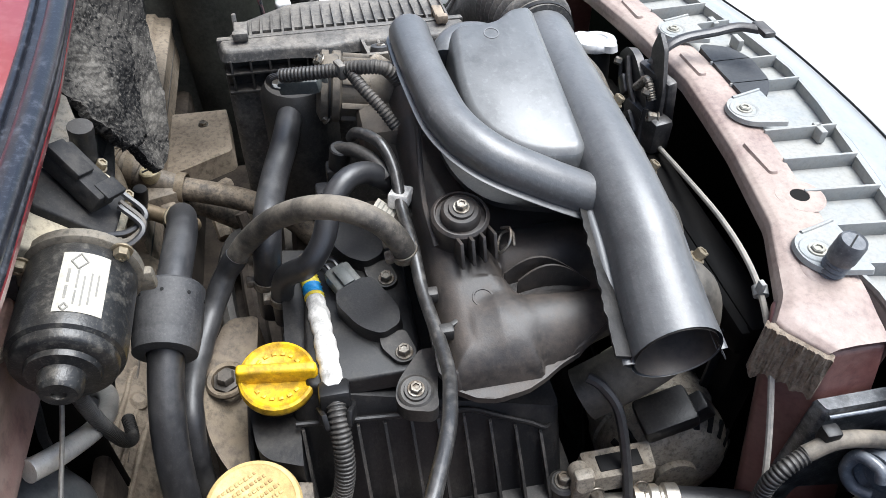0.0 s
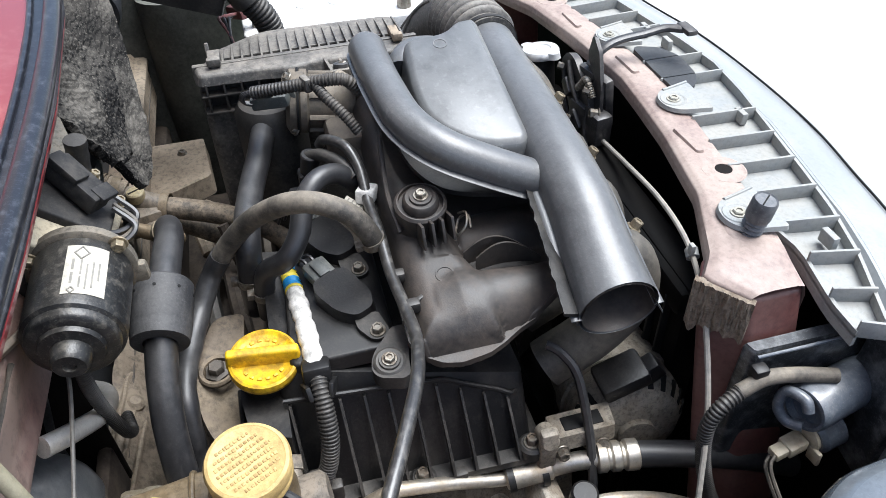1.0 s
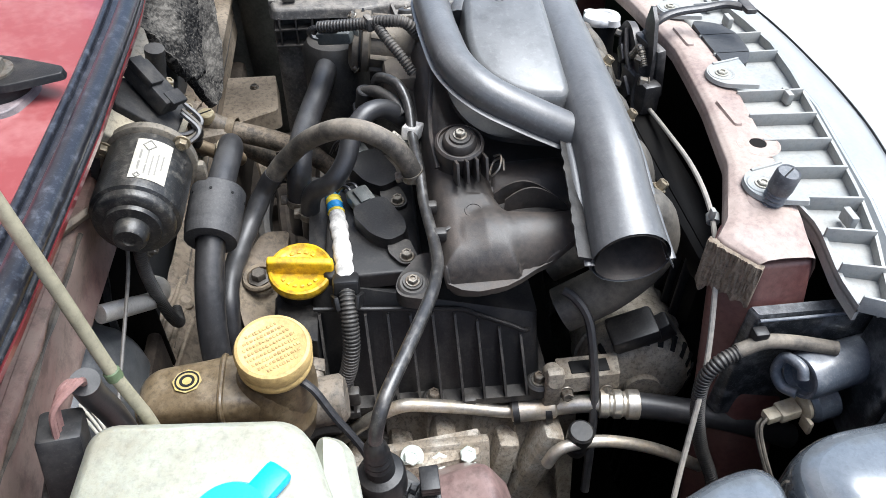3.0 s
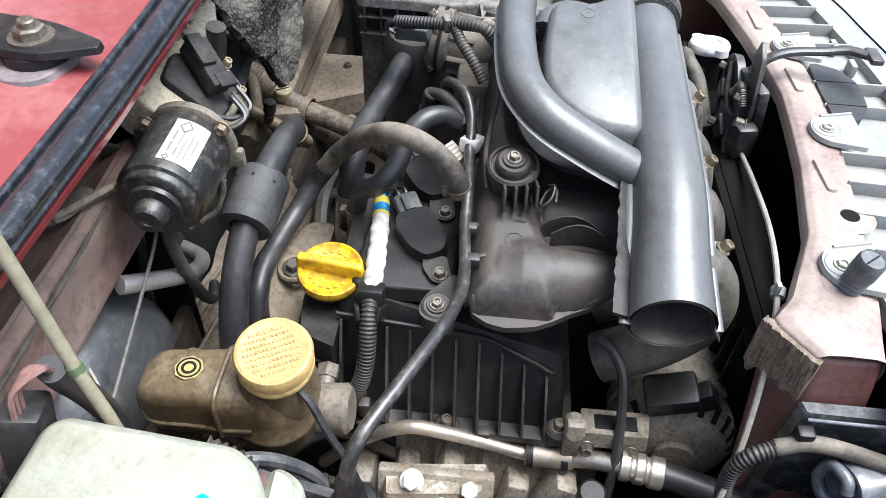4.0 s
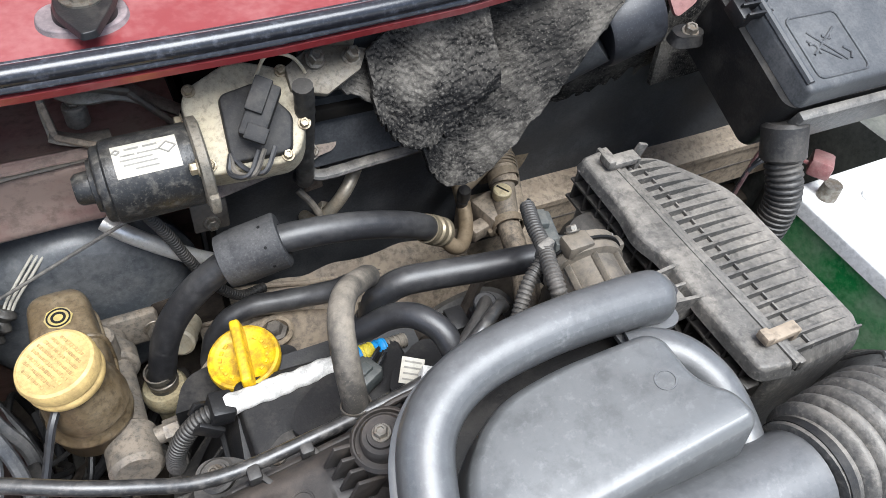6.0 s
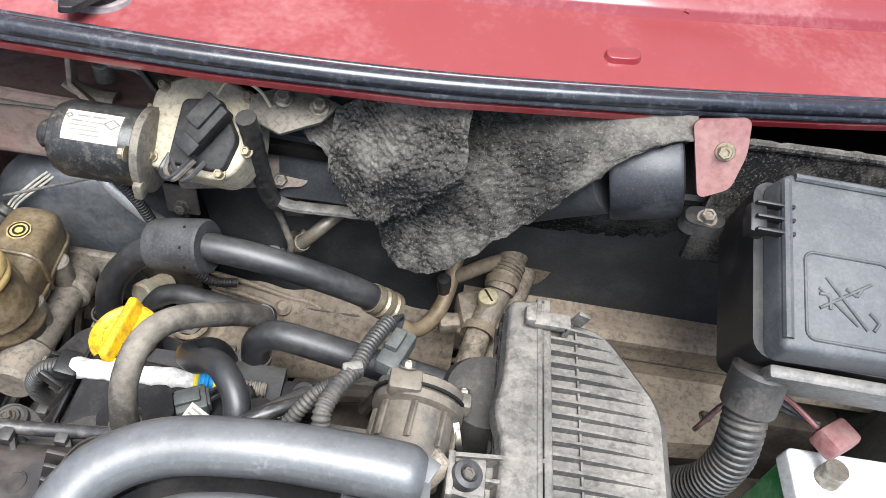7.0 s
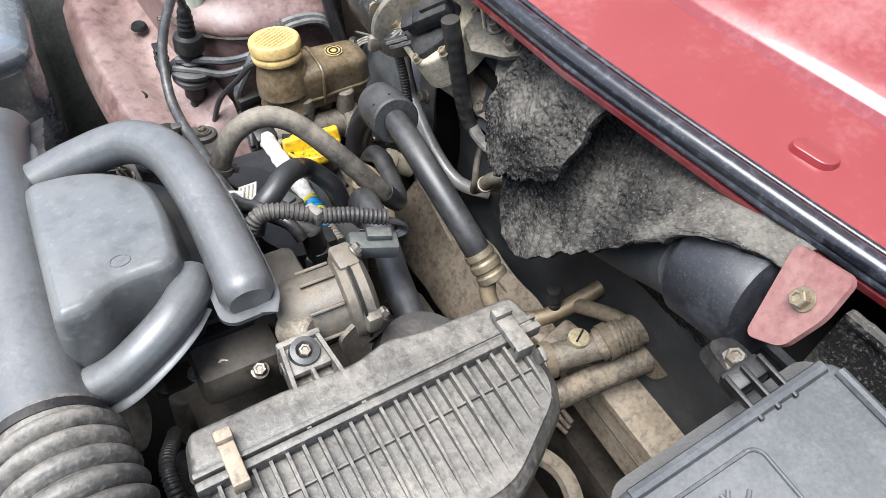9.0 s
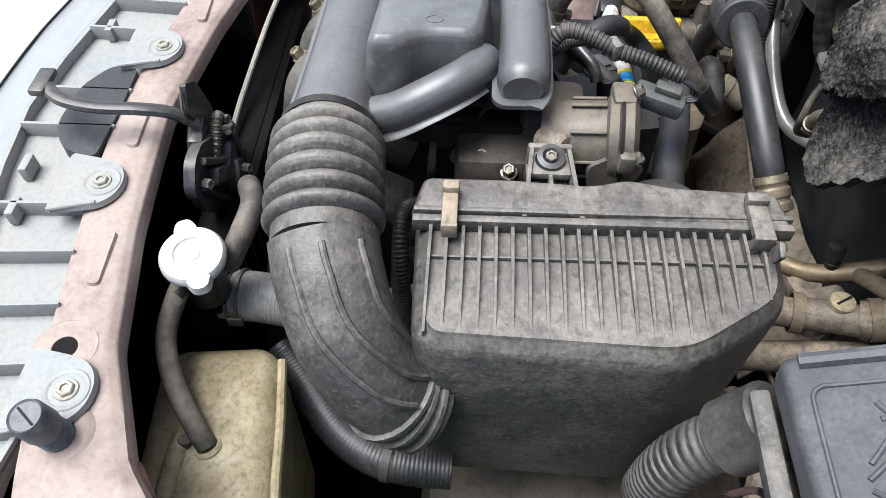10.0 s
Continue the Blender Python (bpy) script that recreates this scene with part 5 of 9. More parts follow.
# ---- oil filler cap ----
oc = thing("oil_cap", (-0.22, 0.175, 0.625), "yellow plastic oil filler cap with raised grip, oily", "oil cap")
mo = frame_at((-0.218, 0.175, 0.640), (-0.16, -0.04, 1), (0.1, 1, 0))
bm = bmesh.new()
lathe(bm, mo, [(0, -0.002), (0.0255, -0.002), (0.028, 0.000), (0.0285, 0.004), (0.0275, 0.008), (0.0255, 0.009), (0.0235, 0.0075), (0.0225, 0.0065), (0, 0.0062)], 44)
part("disc", bm, YELLOW, oc, smooth=45)
bm = bmesh.new()
g = rounded([(-0.0295, -0.0055), (0.0295, -0.0055), (0.0295, 0.0055), (-0.0295, 0.0055)], 0.004, 5)
prism(bm, g, 0.004, 0.020, mo @ pose(0, 0, 0, 0, 0, 90), inset=0.0014, round_top=0.0025)
part("grip", bm, YELLOW, oc)
for k in range(18):
    a = 2 * math.pi * (k + 0.5) / 18
    if abs(math.cos(a)) > 0.42:
        bm = bmesh.new()
        box(bm, (0, 0, 0), (0.0034, 0.0026, 0.0016), 0.0002)
        bmesh.ops.transform(bm, matrix=mo @ pose(0, 0, 0.0068, 0, 0, 0) @ Matrix.Translation((0.018 * math.cos(a), 0.018 * math.sin(a), 0)) @ pose(0, 0, 0, 0, 0, math.degrees(a) + 90), verts=bm.verts)
        part("raised_mark", bm, YELLOW, oc)
bm = bmesh.new()
lathe(bm, mo, [(0.017, -0.03), (0.0175, -0.001), (0.022, -0.001), (0.021, -0.03)], 30)
part("neck", bm, PLASTIC, oc)

# ---- brake reservoir, master cylinder, servo ----
bs = thing("brake_servo", (-0.30, 0.33, 0.47), "black brake servo drum with master cylinder bolted to its front", "brake servo")
ms = frame_at((-0.324, 0.348, 0.568), (0.02, -1, 0.08))
bm = bmesh.new()
lathe(bm, ms, [(0, -0.03), (0.094, -0.03), (0.098, -0.006), (0.103, -0.005), (0.104, 0.003), (0.0995, 0.006), (0.0975, 0.012), (0.094, 0.020), (0.087, 0.028), (0.079, 0.033), (0.073, 0.035), (0.045, 0.0365), (0, 0.037)], 64)
part("drum", bm, mat("servo_paint", (0.060, 0.067, 0.075), 0.38, dust=(0.20, 0.20, 0.195), dust_amt=0.26, dust_scale=14, coat=0.4, coat_rough=0.3, dust_sheen=0.5), bs, smooth=40)
MASTER = mat("cylinder_casting", (0.155, 0.14, 0.12), 0.45, metal=0.3, dust=(0.24, 0.20, 0.155), dust_amt=0.5, dust_scale=45, speck=0.4, bump=0.3, pits=0.45)
ax = Vector((0.02, -1, 0.10)).normalized()
mz = Vector((-0.318, 0.300, 0.572))
bm = bmesh.new()
rod(bm, mz, mz + ax * 0.150, 0.0160, 24, 0.003)
rod(bm, mz + ax * 0.118, mz + ax * 0.158, 0.0205, 24, 0.004)
rod(bm, mz + ax * 0.030, mz + ax * 0.052, 0.0215, 24, 0.003)
box(bm, mz + ax * 0.008, (0.092, 0.012, 0.036), 0.005, pose(0, 0, 0, -6, 0, 0))
for d in (0.045, 0.095):
    rod(bm, mz + ax * d, mz + ax * d + Vector((0, 0, 0.045)), 0.0105, 18, 0.002)
cyl = part("master_cylinder", bm, MASTER, bs, "dusty cast master cylinder")
for d, sx in ((0.070, -1), (0.105, -1), (0.132, 1)):
    bm = bmesh.new()
    p = mz + ax * d
    rod(bm, p, p + Vector((sx * 0.034, 0, 0.004)), 0.0075, 14, 0.001)
    lathe(bm, frame_at(p + Vector((sx * 0.026, 0, 0.003)), (sx, 0, 0.1)), [(0, 0), (0.0098, 0), (0.0098, 0.012), (0, 0.012)], 6)
    part("union", bm, MASTER, cyl, "dusty hexagon pipe union")
for dx in (-0.040, 0.040):
    bolt(bs, mz + ax * 0.015 + Vector((dx, 0, 0)), ax, 0.008, 0.012)
for d in (0.070, 0.105):
    p = mz + ax * d
    bm = bmesh.new()
    sweep(bm, [p + Vector((-0.030, 0, 0.004)), p + Vector((-0.046, 0, 0.004)), p + Vector((-0.058, 0.006, -0.006)), p + Vector((-0.066, 0.02, -0.04)), p + Vector((-0.07, 0.03, -0.09))], 0.0030, n=28, seg=8)
    part("brake_pipe", bm, STEEL, bs)

br = thing("brake_fluid_reservoir", (-0.335, 0.22, 0.61), "amber translucent brake fluid reservoir, dusty, under a yellow cap", "reservoir")


def tank_ring(v, a):
    """The rear body of the reservoir: a rounded bar, flat on its sides, that thins to a blunt tail."""
    y = 0.196 + 0.096 * v
    tail = math.sqrt(max(0.0, 1 - max(0.0, (v - 0.80) / 0.20) ** 2))
    w = float(np.interp(v, [0, 0.3, 0.5, 1], [0.0265, 0.0275, 0.0245, 0.0225])) * (0.35 + 0.65 * tail)
    h = 0.0275 * (0.40 + 0.60 * tail) * float(np.interp(v, [0, 0.35, 0.5, 1], [0.92, 1.0, 1.02, 0.96]))
    c, q = math.cos(a), math.sin(a)
    n = 0.45
    return Vector((-0.3365 - 0.004 * v + w * math.copysign(abs(c) ** n, c), y, 0.6315 - 0.002 * v + h * math.copysign(abs(q) ** n, q)))


bm = bmesh.new()
rings = [[bm.verts.new(tank_ring(i / 40, 2 * math.pi * k / 40)) for k in range(40)] for i in range(41)]
for a, b in zip(rings, rings[1:]):
    for k in range(40):
        bm.faces.new((a[k], a[(k + 1) % 40], b[(k + 1) % 40], b[k]))
bm.faces.new(rings[0][::-1])
bm.faces.new(rings[-1])
part("tank", bm, RESERVOIR, br, smooth=50)
bm = bmesh.new()
sweep(bm, [tank_ring(v, 0.0) + Vector((0, 0, -0.008)) for v in np.linspace(0.1, 0.97, 9)] + [tank_ring(1.0, math.pi / 2 + 0.4)] + [tank_ring(v, math.pi) + Vector((0, 0, -0.008)) for v in np.linspace(0.97, 0.1, 9)], 0.0019, n=70, seg=8)
part("weld_seam", bm, RESERVOIR, br)
for y, h in ((0.272, 0.030), (0.235, 0.034)):
    bm = bmesh.new()
    lathe(bm, frame_at((-0.337, y, 0.575)), [(0, 0), (0.0125, 0), (0.0125, h * 0.5), (0.0155, h * 0.55), (0.0155, h), (0, h)], 22)
    part("foot_stub", bm, RESERVOIR, br)
# drum under the filler neck
bm = bmesh.new()
lathe(bm, frame_at((-0.336, 0.196, 0.0), (0, 0, 1)), [(0, 0.586), (0.025, 0.586), (0.0285, 0.590), (0.0295, 0.606), (0.0315, 0.608), (0.0315, 0.612), (0.0295, 0.614), (0.0292, 0.632), (0.0280, 0.645), (0.0245, 0.655), (0.021, 0.660), (0, 0.661)], 44)
part("drum", bm, RESERVOIR, br, smooth=45)
for y in (0.232,):
    bm = bmesh.new()
    sweep(bm, [tank_ring(0.34, a) + 0.0006 * Vector((math.cos(a), 0, math.sin(a))) for a in np.linspace(-0.3, math.pi + 0.3, 16)], 0.0022, n=40, seg=8)
    part("moulded_rib", bm, RESERVOIR, br)
mc = frame_at((-0.340, 0.187, 0.690), (-0.14, -0.05, 1))
bm = bmesh.new()
lathe(bm, mc, [(0, -0.060), (0.0285, -0.060), (0.0280, -0.045), (0.0255, -0.034), (0.0232, -0.026), (0.0228, -0.004), (0, -0.004)], 36)
part("neck", bm, RESERVOIR, br, smooth=60)
bm = bmesh.new()
lathe(bm, mc, [(0.0232, -0.020), (0.0262, -0.020), (0.0272, -0.017), (0.0268, -0.0135), (0.0258, -0.0125), (0.0258, -0.0105), (0.0272, -0.0095), (0.0276, -0.0015), (0.0262, 0.0016), (0.0240, 0.0026), (0.0230, 0.0018), (0, 0.0014)], 48)
cap = part("cap", bm, CAPGOLD, br, "yellow screw cap with raised lettering, dusty", smooth=40)
# rows of raised lettering, too worn to read
rr = random.Random(3)
for row in range(8):
    yy = -0.0165 + row * 0.0046
    half = math.sqrt(max(0, 0.0205 ** 2 - yy ** 2))
    x = -half
    while x < half - 0.003:
        w = rr.uniform(0.0010, 0.0026)
        bm = bmesh.new()
        box(bm, (0, 0, 0), (w, rr.uniform(0.0016, 0.0026), 0.0008), 0.0002)
        bmesh.ops.transform(bm, matrix=mc @ pose(0, 0, 0, 0, 0, -62) @ Matrix.Translation((x + w / 2, yy, 0.0019)), verts=bm.verts)
        part("raised_mark", bm, mat("cap_mark", (0.54, 0.39, 0.15), 0.55, dust=(0.30, 0.20, 0.08), dust_amt=0.5, dust_scale=150), cap)
        x += w + 0.0008
bm = bmesh.new()
lathe(bm, frame_at((-0.3385, 0.253, 0.6588), (0, -0.03, 1)), [(0.0, 0), (0.0105, 0), (0.0105, 0.0006), (0, 0.0006)], 8)
part("sticker", bm, mat("faded_yellow_sticker", (0.42, 0.33, 0.10), 0.5, dust=(0.25, 0.2, 0.12), dust_amt=0.3, dust_scale=80), br, "small yellow round sticker")
for r1, r2 in ((0.0075, 0.0088), (0.0035, 0.0055)):
    bm = bmesh.new()
    lathe(bm, frame_at((-0.3385, 0.253, 0.6588), (0, -0.03, 1)), [(r1, 0.0004), (r1, 0.0010), (r2, 0.0010), (r2, 0.0004)], 24)
    part("sticker_ring", bm, INK, br)

# ---- wiper motor and linkage ----
wm = thing("wiper_motor", (-0.22, 0.28, 0.72), "black cylindrical wiper motor with white label on a grey gear housing", "motor")
mm = frame_at((-0.214, 0.271, 0.764), (-1, 0.02, -0.03), (0, 0, 1))
bm = bmesh.new()
lathe(bm, mm, [(0, 0.0), (0.029, 0.0), (0.0305, 0.003), (0.0305, 0.057), (0.0298, 0.060), (0.0275, 0.0615), (0.0270, 0.066), (0.0255, 0.0675), (0.0195, 0.0685), (0.0185, 0.0715), (0.0120, 0.0725), (0.0112, 0.081), (0.0092, 0.0835), (0.004, 0.0835), (0.0035, 0.0815), (0, 0.0815)], 44)
# tint on the can's top paints in its sheen, besides dust
part("can", bm, mat("motor_black", (0.013, 0.0135, 0.0145), 0.36, dust=(0.16, 0.145, 0.12), dust_amt=-0.12, dust_scale=90, speck=0.35, bump=0.25, dust_sheen=0.18), wm, smooth=40)


def on_can(a, h, lift=0.0004):
    """A place on the motor's can: angle from straight up towards the front, and height."""
    return mm @ Vector(((0.0305 + lift) * math.sin(a), (0.0305 + lift) * math.cos(a), h))


def label_f(u, v):
    return on_can(LA0 + (LA1 - LA0) * u, 0.010 + 0.043 * v)


_d = mm.to_3x3() @ Vector((1, 0, 0))
SGN = 1 if _d.y < 0 else -1
LA0, LA1 = SGN * 0.05, SGN * 0.85
bm = bmesh.new()
grid_sheet(bm, label_f, 10, 4)
label = part("label", bm, LABEL, wm, "white paper label with worn print", smooth=0)
FADED = mat("faded_ink", (0.20, 0.19, 0.165), 0.6)
for u0, u1, v0, v1 in ((0.16, 0.22, 0.30, 0.52), (0.16, 0.22, 0.58, 0.80), (0.36, 0.40, 0.30, 0.62), (0.36, 0.40, 0.66, 0.88), (0.50, 0.54, 0.40, 0.90), (0.64, 0.68, 0.34, 0.86), (0.78, 0.82, 0.34, 0.70)):
    bm = bmesh.new()
    grid_sheet(bm, lambda u, v: on_can(LA0 + (LA1 - LA0) * (u0 + (u1 - u0) * u), 0.010 + 0.043 * (v0 + (v1 - v0) * v), 0.0007), 2, 4)
    part("print_bar", bm, FADED, label)
for cu, cv, k in ((0.36, 0.16, 1.0), (0.22, 0.93, 0.45)):
    bm = bmesh.new()
    pts = [(cu, cv - 0.13 * k), (cu + 0.17 * k, cv), (cu, cv + 0.13 * k), (cu - 0.17 * k, cv), (cu, cv - 0.13 * k)]
    for a, b in zip(pts, pts[1:]):
        rod(bm, on_can(LA0 + (LA1 - LA0) * a[0], 0.010 + 0.043 * a[1], 0.0005), on_can(LA0 + (LA1 - LA0) * b[0], 0.010 + 0.043 * b[1], 0.0005), 0.0006, 6)
    part("print_mark", bm, FADED, label)
bm = bmesh.new()
lathe(bm, mm, [(0, -0.010), (0.030, -0.008), (0.0335, -0.0065), (0.0335, -0.0005), (0.0312, 0.001), (0, 0.002)], 40)
box(bm, mm @ Vector((0.030, -0.012, -0.004)), (0.008, 0.016, 0.016), 0.003)
part("flange", bm, mat("motor_flange", (0.15, 0.137, 0.115), 0.5, metal=0.4, dust=(0.22, 0.19, 0.145), dust_amt=0.4, dust_scale=50, pits=0.45, bump=0.35), wm, "dirty cast motor flange", smooth=40)
for a in (0.6, 2.6, 4.4):
    bolt(wm, mm @ Vector((0.0335 * math.cos(a), 0.0335 * math.sin(a), 0.001)), mm.to_3x3() @ Vector((0, 0, 1)), 0.0052, 0.006, BRASS)
# gear housing: a flat casting that leans to the front
mg = frame_at((-0.172, 0.284, 0.786), (-0.12, -0.62, 0.78), (0, 1, 0.8))
bm = bmesh.new()
gear_o = rounded([(-0.045, -0.040), (0.030, -0.045), (0.046, -0.015), (0.040, 0.030), (0.0, 0.046), (-0.045, 0.028)], [0.014] * 6, 6)
prism(bm, gear_o, -0.028, 0.004, mg, inset=0.003, round_top=0.003)
part("gear_housing", bm, mat("gear_casting", (0.30, 0.272, 0.21), 0.55, metal=0.3, pits=0.35, dust=(0.4995, 0.4347, 0.3145), dust_amt=0.5, dust_scale=30, speck=0.5), wm, smooth=40)
bm = bmesh.new()
prism(bm, rounded([(-0.020, -0.034), (0.026, -0.036), (0.034, -0.008), (0.014, 0.022), (-0.016, 0.018)], 0.006), 0.003, 0.010, mg, inset=0.001, round_top=0.002)
cover = part("cover_plate", bm, PLUG_BLACK, wm)
bm = bmesh.new()
box(bm, mg @ Vector((0.010, -0.004, 0.020)), (0.042, 0.019, 0.015), 0.002, mg.to_3x3().to_4x4() @ pose(0, 0, 0, 0, 0, 56))
box(bm, mg @ Vector((0.012, 0.006, 0.028)), (0.026, 0.013, 0.006), 0.001, mg.to_3x3().to_4x4() @ pose(0, 0, 0, 0, 0, 56))
box(bm, mg @ Vector((0.003, -0.020, 0.026)), (0.012, 0.016, 0.005), 0.001, mg.to_3x3().to_4x4() @ pose(0, 0, 0, 0, 0, 56))
part("connector", bm, PLUG_BLACK, cover, "dark grey plug")
for k, c in enumerate((RUBBER, RUBBER_DUSTY, CREAM, RUBBER)):
    bm = bmesh.new()
    if k == 2:
        sweep(bm, [mg @ Vector((0.014, 0.022, 0.016)), mg @ Vector((0.026, 0.034, 0.022)), mg @ Vector((0.045, 0.030, 0.014)), mg @ Vector((0.056, 0.012, -0.01))], 0.0014, n=24, seg=6)
    else:
        sweep(bm, [mg @ Vector((0.002 + 0.004 * k, -0.030, 0.016)), mg @ Vector((-0.010 + 0.004 * k, -0.046, 0.018)), mg @ Vector((-0.022 + 0.004 * k, -0.040, 0.010)), mg @ Vector((-0.018, -0.026, 0.008))], 0.0020, n=24, seg=6)
    part("lead", bm, c, cover)
for x, y in ((-0.034, 0.026), (0.034, 0.026), (0.040, -0.016), (0.022, -0.036), (-0.034, -0.030)):
    bolt(wm, mg @ Vector((x, y, 0.004)), mg.to_3x3() @ Vector((0, 0, 1)), 0.0042, 0.006, BRASS)
# bracket towards the middle of the car
bm = bmesh.new()
leaf = [Vector(p) for p in ((-0.136, 0.296, 0.814), (-0.106, 0.318, 0.816), (-0.068, 0.304, 0.812), (-0.080, 0.286, 0.807), (-0.110, 0.276, 0.797), (-0.136, 0.284, 0.800))]
ln = (leaf[2] - leaf[0]).cross(leaf[4] - leaf[0]).normalized()
vs = [bm.verts.new(p) for p in leaf]
wv = [bm.verts.new(p + ln * 0.007) for p in leaf]
bm.faces.new(vs)
bm.faces.new(wv[::-1])
for i in range(6):
    bm.faces.new((vs[i], vs[(i + 1) % 6], wv[(i + 1) % 6], wv[i]))
bmesh.ops.bevel(bm, geom=bm.edges[:], offset=0.0015, segments=2, affect="EDGES", profile=0.5)
part("bracket", bm, MATS["motor_flange"], wm, "dirty cast bracket arm")
for p in ((-0.084, 0.298, 0.811), (-0.112, 0.300, 0.8125)):
    bolt(wm, p, ln if ln.z > 0 else -ln, 0.0065, 0.010)
bm = bmesh.new()
box(bm, (-0.094, 0.311, 0.820), (0.034, 0.004, 0.014), 0.002, pose(0, 0, 0, 25, 4, -14))
part("bracket_tab", bm, MATS["motor_flange"], wm)
bm = bmesh.new()
for p, q in (((-0.305, 0.350, 0.782), (-0.302, 0.336, 0.760)), ((-0.303, 0.337, 0.760), (-0.262, 0.302, 0.764))):
    p, q = Vector(p), Vector(q)
    box(bm, (p + q) / 2, (0.005, 0.013, (q - p).length + 0.004), 0.0015, axes(q - p, (0, -0.7, 0.7)))
part("strut", bm, MATS["dusty_metal"], wm, "dusty bent steel strut")
bm = bmesh.new()
for p, q, w in (((-0.285, 0.355, 0.790), (-0.245, 0.345, 0.782), 0.020), ((-0.245, 0.345, 0.782), (-0.215, 0.330, 0.752), 0.014)):
    p, q = Vector(p), Vector(q)
    box(bm, (p + q) / 2, (0.004, w, (q - p).length + 0.004), 0.0015, axes(q - p, (0, -0.7, 0.7)))
part("link_arm", bm, MATS["cast_dirty"], wm, "dusty linkage arm")
bm = bmesh.new()
box(bm, (-0.209, 0.300, 0.680), (0.030, 0.004, 0.034), 0.002)
part("foot", bm, CAST_DARK, wm)
bolt(wm, (-0.209, 0.297, 0.674), (0, -1, 0.2), 0.006, 0.007)

# wiper spindle through the red panel
sp = thing("windscreen_wiper", (-0.257, 0.334, 0.853), "black wiper arm with a bright nut on a grey plastic base", "wiper")
WC = Vector((-0.258, 0.330, 0.0))
bm = bmesh.new()
prism(bm, rounded([(WC.x - 0.034, WC.y - 0.016), (WC.x + 0.006, WC.y - 0.027), (WC.x + 0.030, WC.y - 0.012), (WC.x + 0.030, WC.y + 0.020), (WC.x - 0.004, WC.y + 0.030), (WC.x - 0.034, WC.y + 0.018)], 0.015, 6), 0.852, 0.8585, inset=0.003, round_top=0.0015)
part("base", bm, mat("grey_plastic", (0.095, 0.085, 0.088), 0.5, dust=(0.30, 0.24, 0.24), dust_amt=0.3, dust_sheen=0.4), sp, "dusty grey moulded base")
bm = bmesh.new()
lathe(bm, frame_at((WC.x, WC.y, 0.8575)), [(0.0205, 0), (0.0195, 0.007), (0.0170, 0.009), (0, 0.009)], 32)
part("collar", bm, PLASTIC, sp)
bm = bmesh.new()
prism(bm, rounded([(WC.x - 0.019, WC.y - 0.012), (WC.x - 0.006, WC.y - 0.044), (WC.x + 0.004, WC.y - 0.042), (WC.x + 0.022, WC.y - 0.004), (WC.x + 0.030, WC.y + 0.050), (WC.x + 0.008, WC.y + 0.056), (WC.x - 0.018, WC.y + 0.012)], [0.010, 0.003, 0.003, 0.012, 0.004, 0.004, 0.010], 5), 0.8655, 0.8700, inset=0.001, round_top=0.001)
part("arm_root", bm, PLASTIC, sp)
bm = bmesh.new()
for dx in (-0.0085, 0.0085):
    box(bm, (WC.x + 0.026 + dx, WC.y + 0.085, 0.884), (0.0025, 0.100, 0.013), 0.0008, pose(0, 0, 0, 20, 0, -13))
box(bm, (WC.x + 0.026, WC.y + 0.085, 0.890), (0.019, 0.100, 0.0025), 0.0008, pose(0, 0, 0, 20, 0, -13))
part("arm", bm, PLASTIC, sp, "black channel-section wiper arm")
bm = bmesh.new()
lathe(bm, frame_at((WC.x, WC.y, 0.870)), [(0, 0), (0.0095, 0), (0.0095, 0.0065), (0.0080, 0.0078), (0, 0.0078)], 6)
lathe(bm, frame_at((WC.x, WC.y, 0.870)), [(0, 0), (0.0135, 0), (0.0135, 0.0014), (0, 0.0016)], 26)
lathe(bm, frame_at((WC.x, WC.y, 0.8775)), [(0, 0), (0.0052, 0), (0.0052, 0.0035), (0.0044, 0.0045), (0, 0.0045)], 18)
part("nut", bm, STEEL, sp, "bright steel nut")

# ---- fuse box ----
fb = thing("fuse_box", (0.33, 0.2, 0.70), "dark grey plastic fuse box with embossed warning sign on its lid", "fuse box")
slope = math.degrees(math.atan2(0.857 - 0.812, 0.256 - 0.134))
mf = pose(0.242, 0.134, 0.812, slope, 0, -1.0)
bm = bmesh.new()
prism(bm, rounded([(0.0, 0.0), (0.20, 0.004), (0.20, 0.132), (0.0, 0.132)], [0.008, 0.012, 0.02, 0.014], 5), -0.020, 0.0, mf, inset=0.002, round_top=0.005)
lid = part("lid", bm, PLASTIC_FUSE, fb, smooth=45)
bm = bmesh.new()
sweep(bm, [mf @ Vector(p) for p in ((0.006, 0.01, 0.0005), (0.006, 0.122, 0.0005))], 0.0035, n=10, seg=8)
sweep(bm, [mf @ Vector(p) for p in ((0.012, 0.126, 0.0005), (0.19, 0.126, 0.0005))], 0.0030, n=10, seg=8)
part("rim", bm, PLASTIC_FUSE, lid)


def emboss(points, r=0.0012, closed=False, name="embossed_line"):
    bm = bmesh.new()
    pts = list(points) + ([points[0]] if closed else [])
    for a, b in zip(pts, pts[1:]):
        rod(bm, mf @ Vector((*a, 0.0003)), mf @ Vector((*b, 0.0003)), r, 8)
    return part(name, bm, PLASTIC_FUSE, lid)


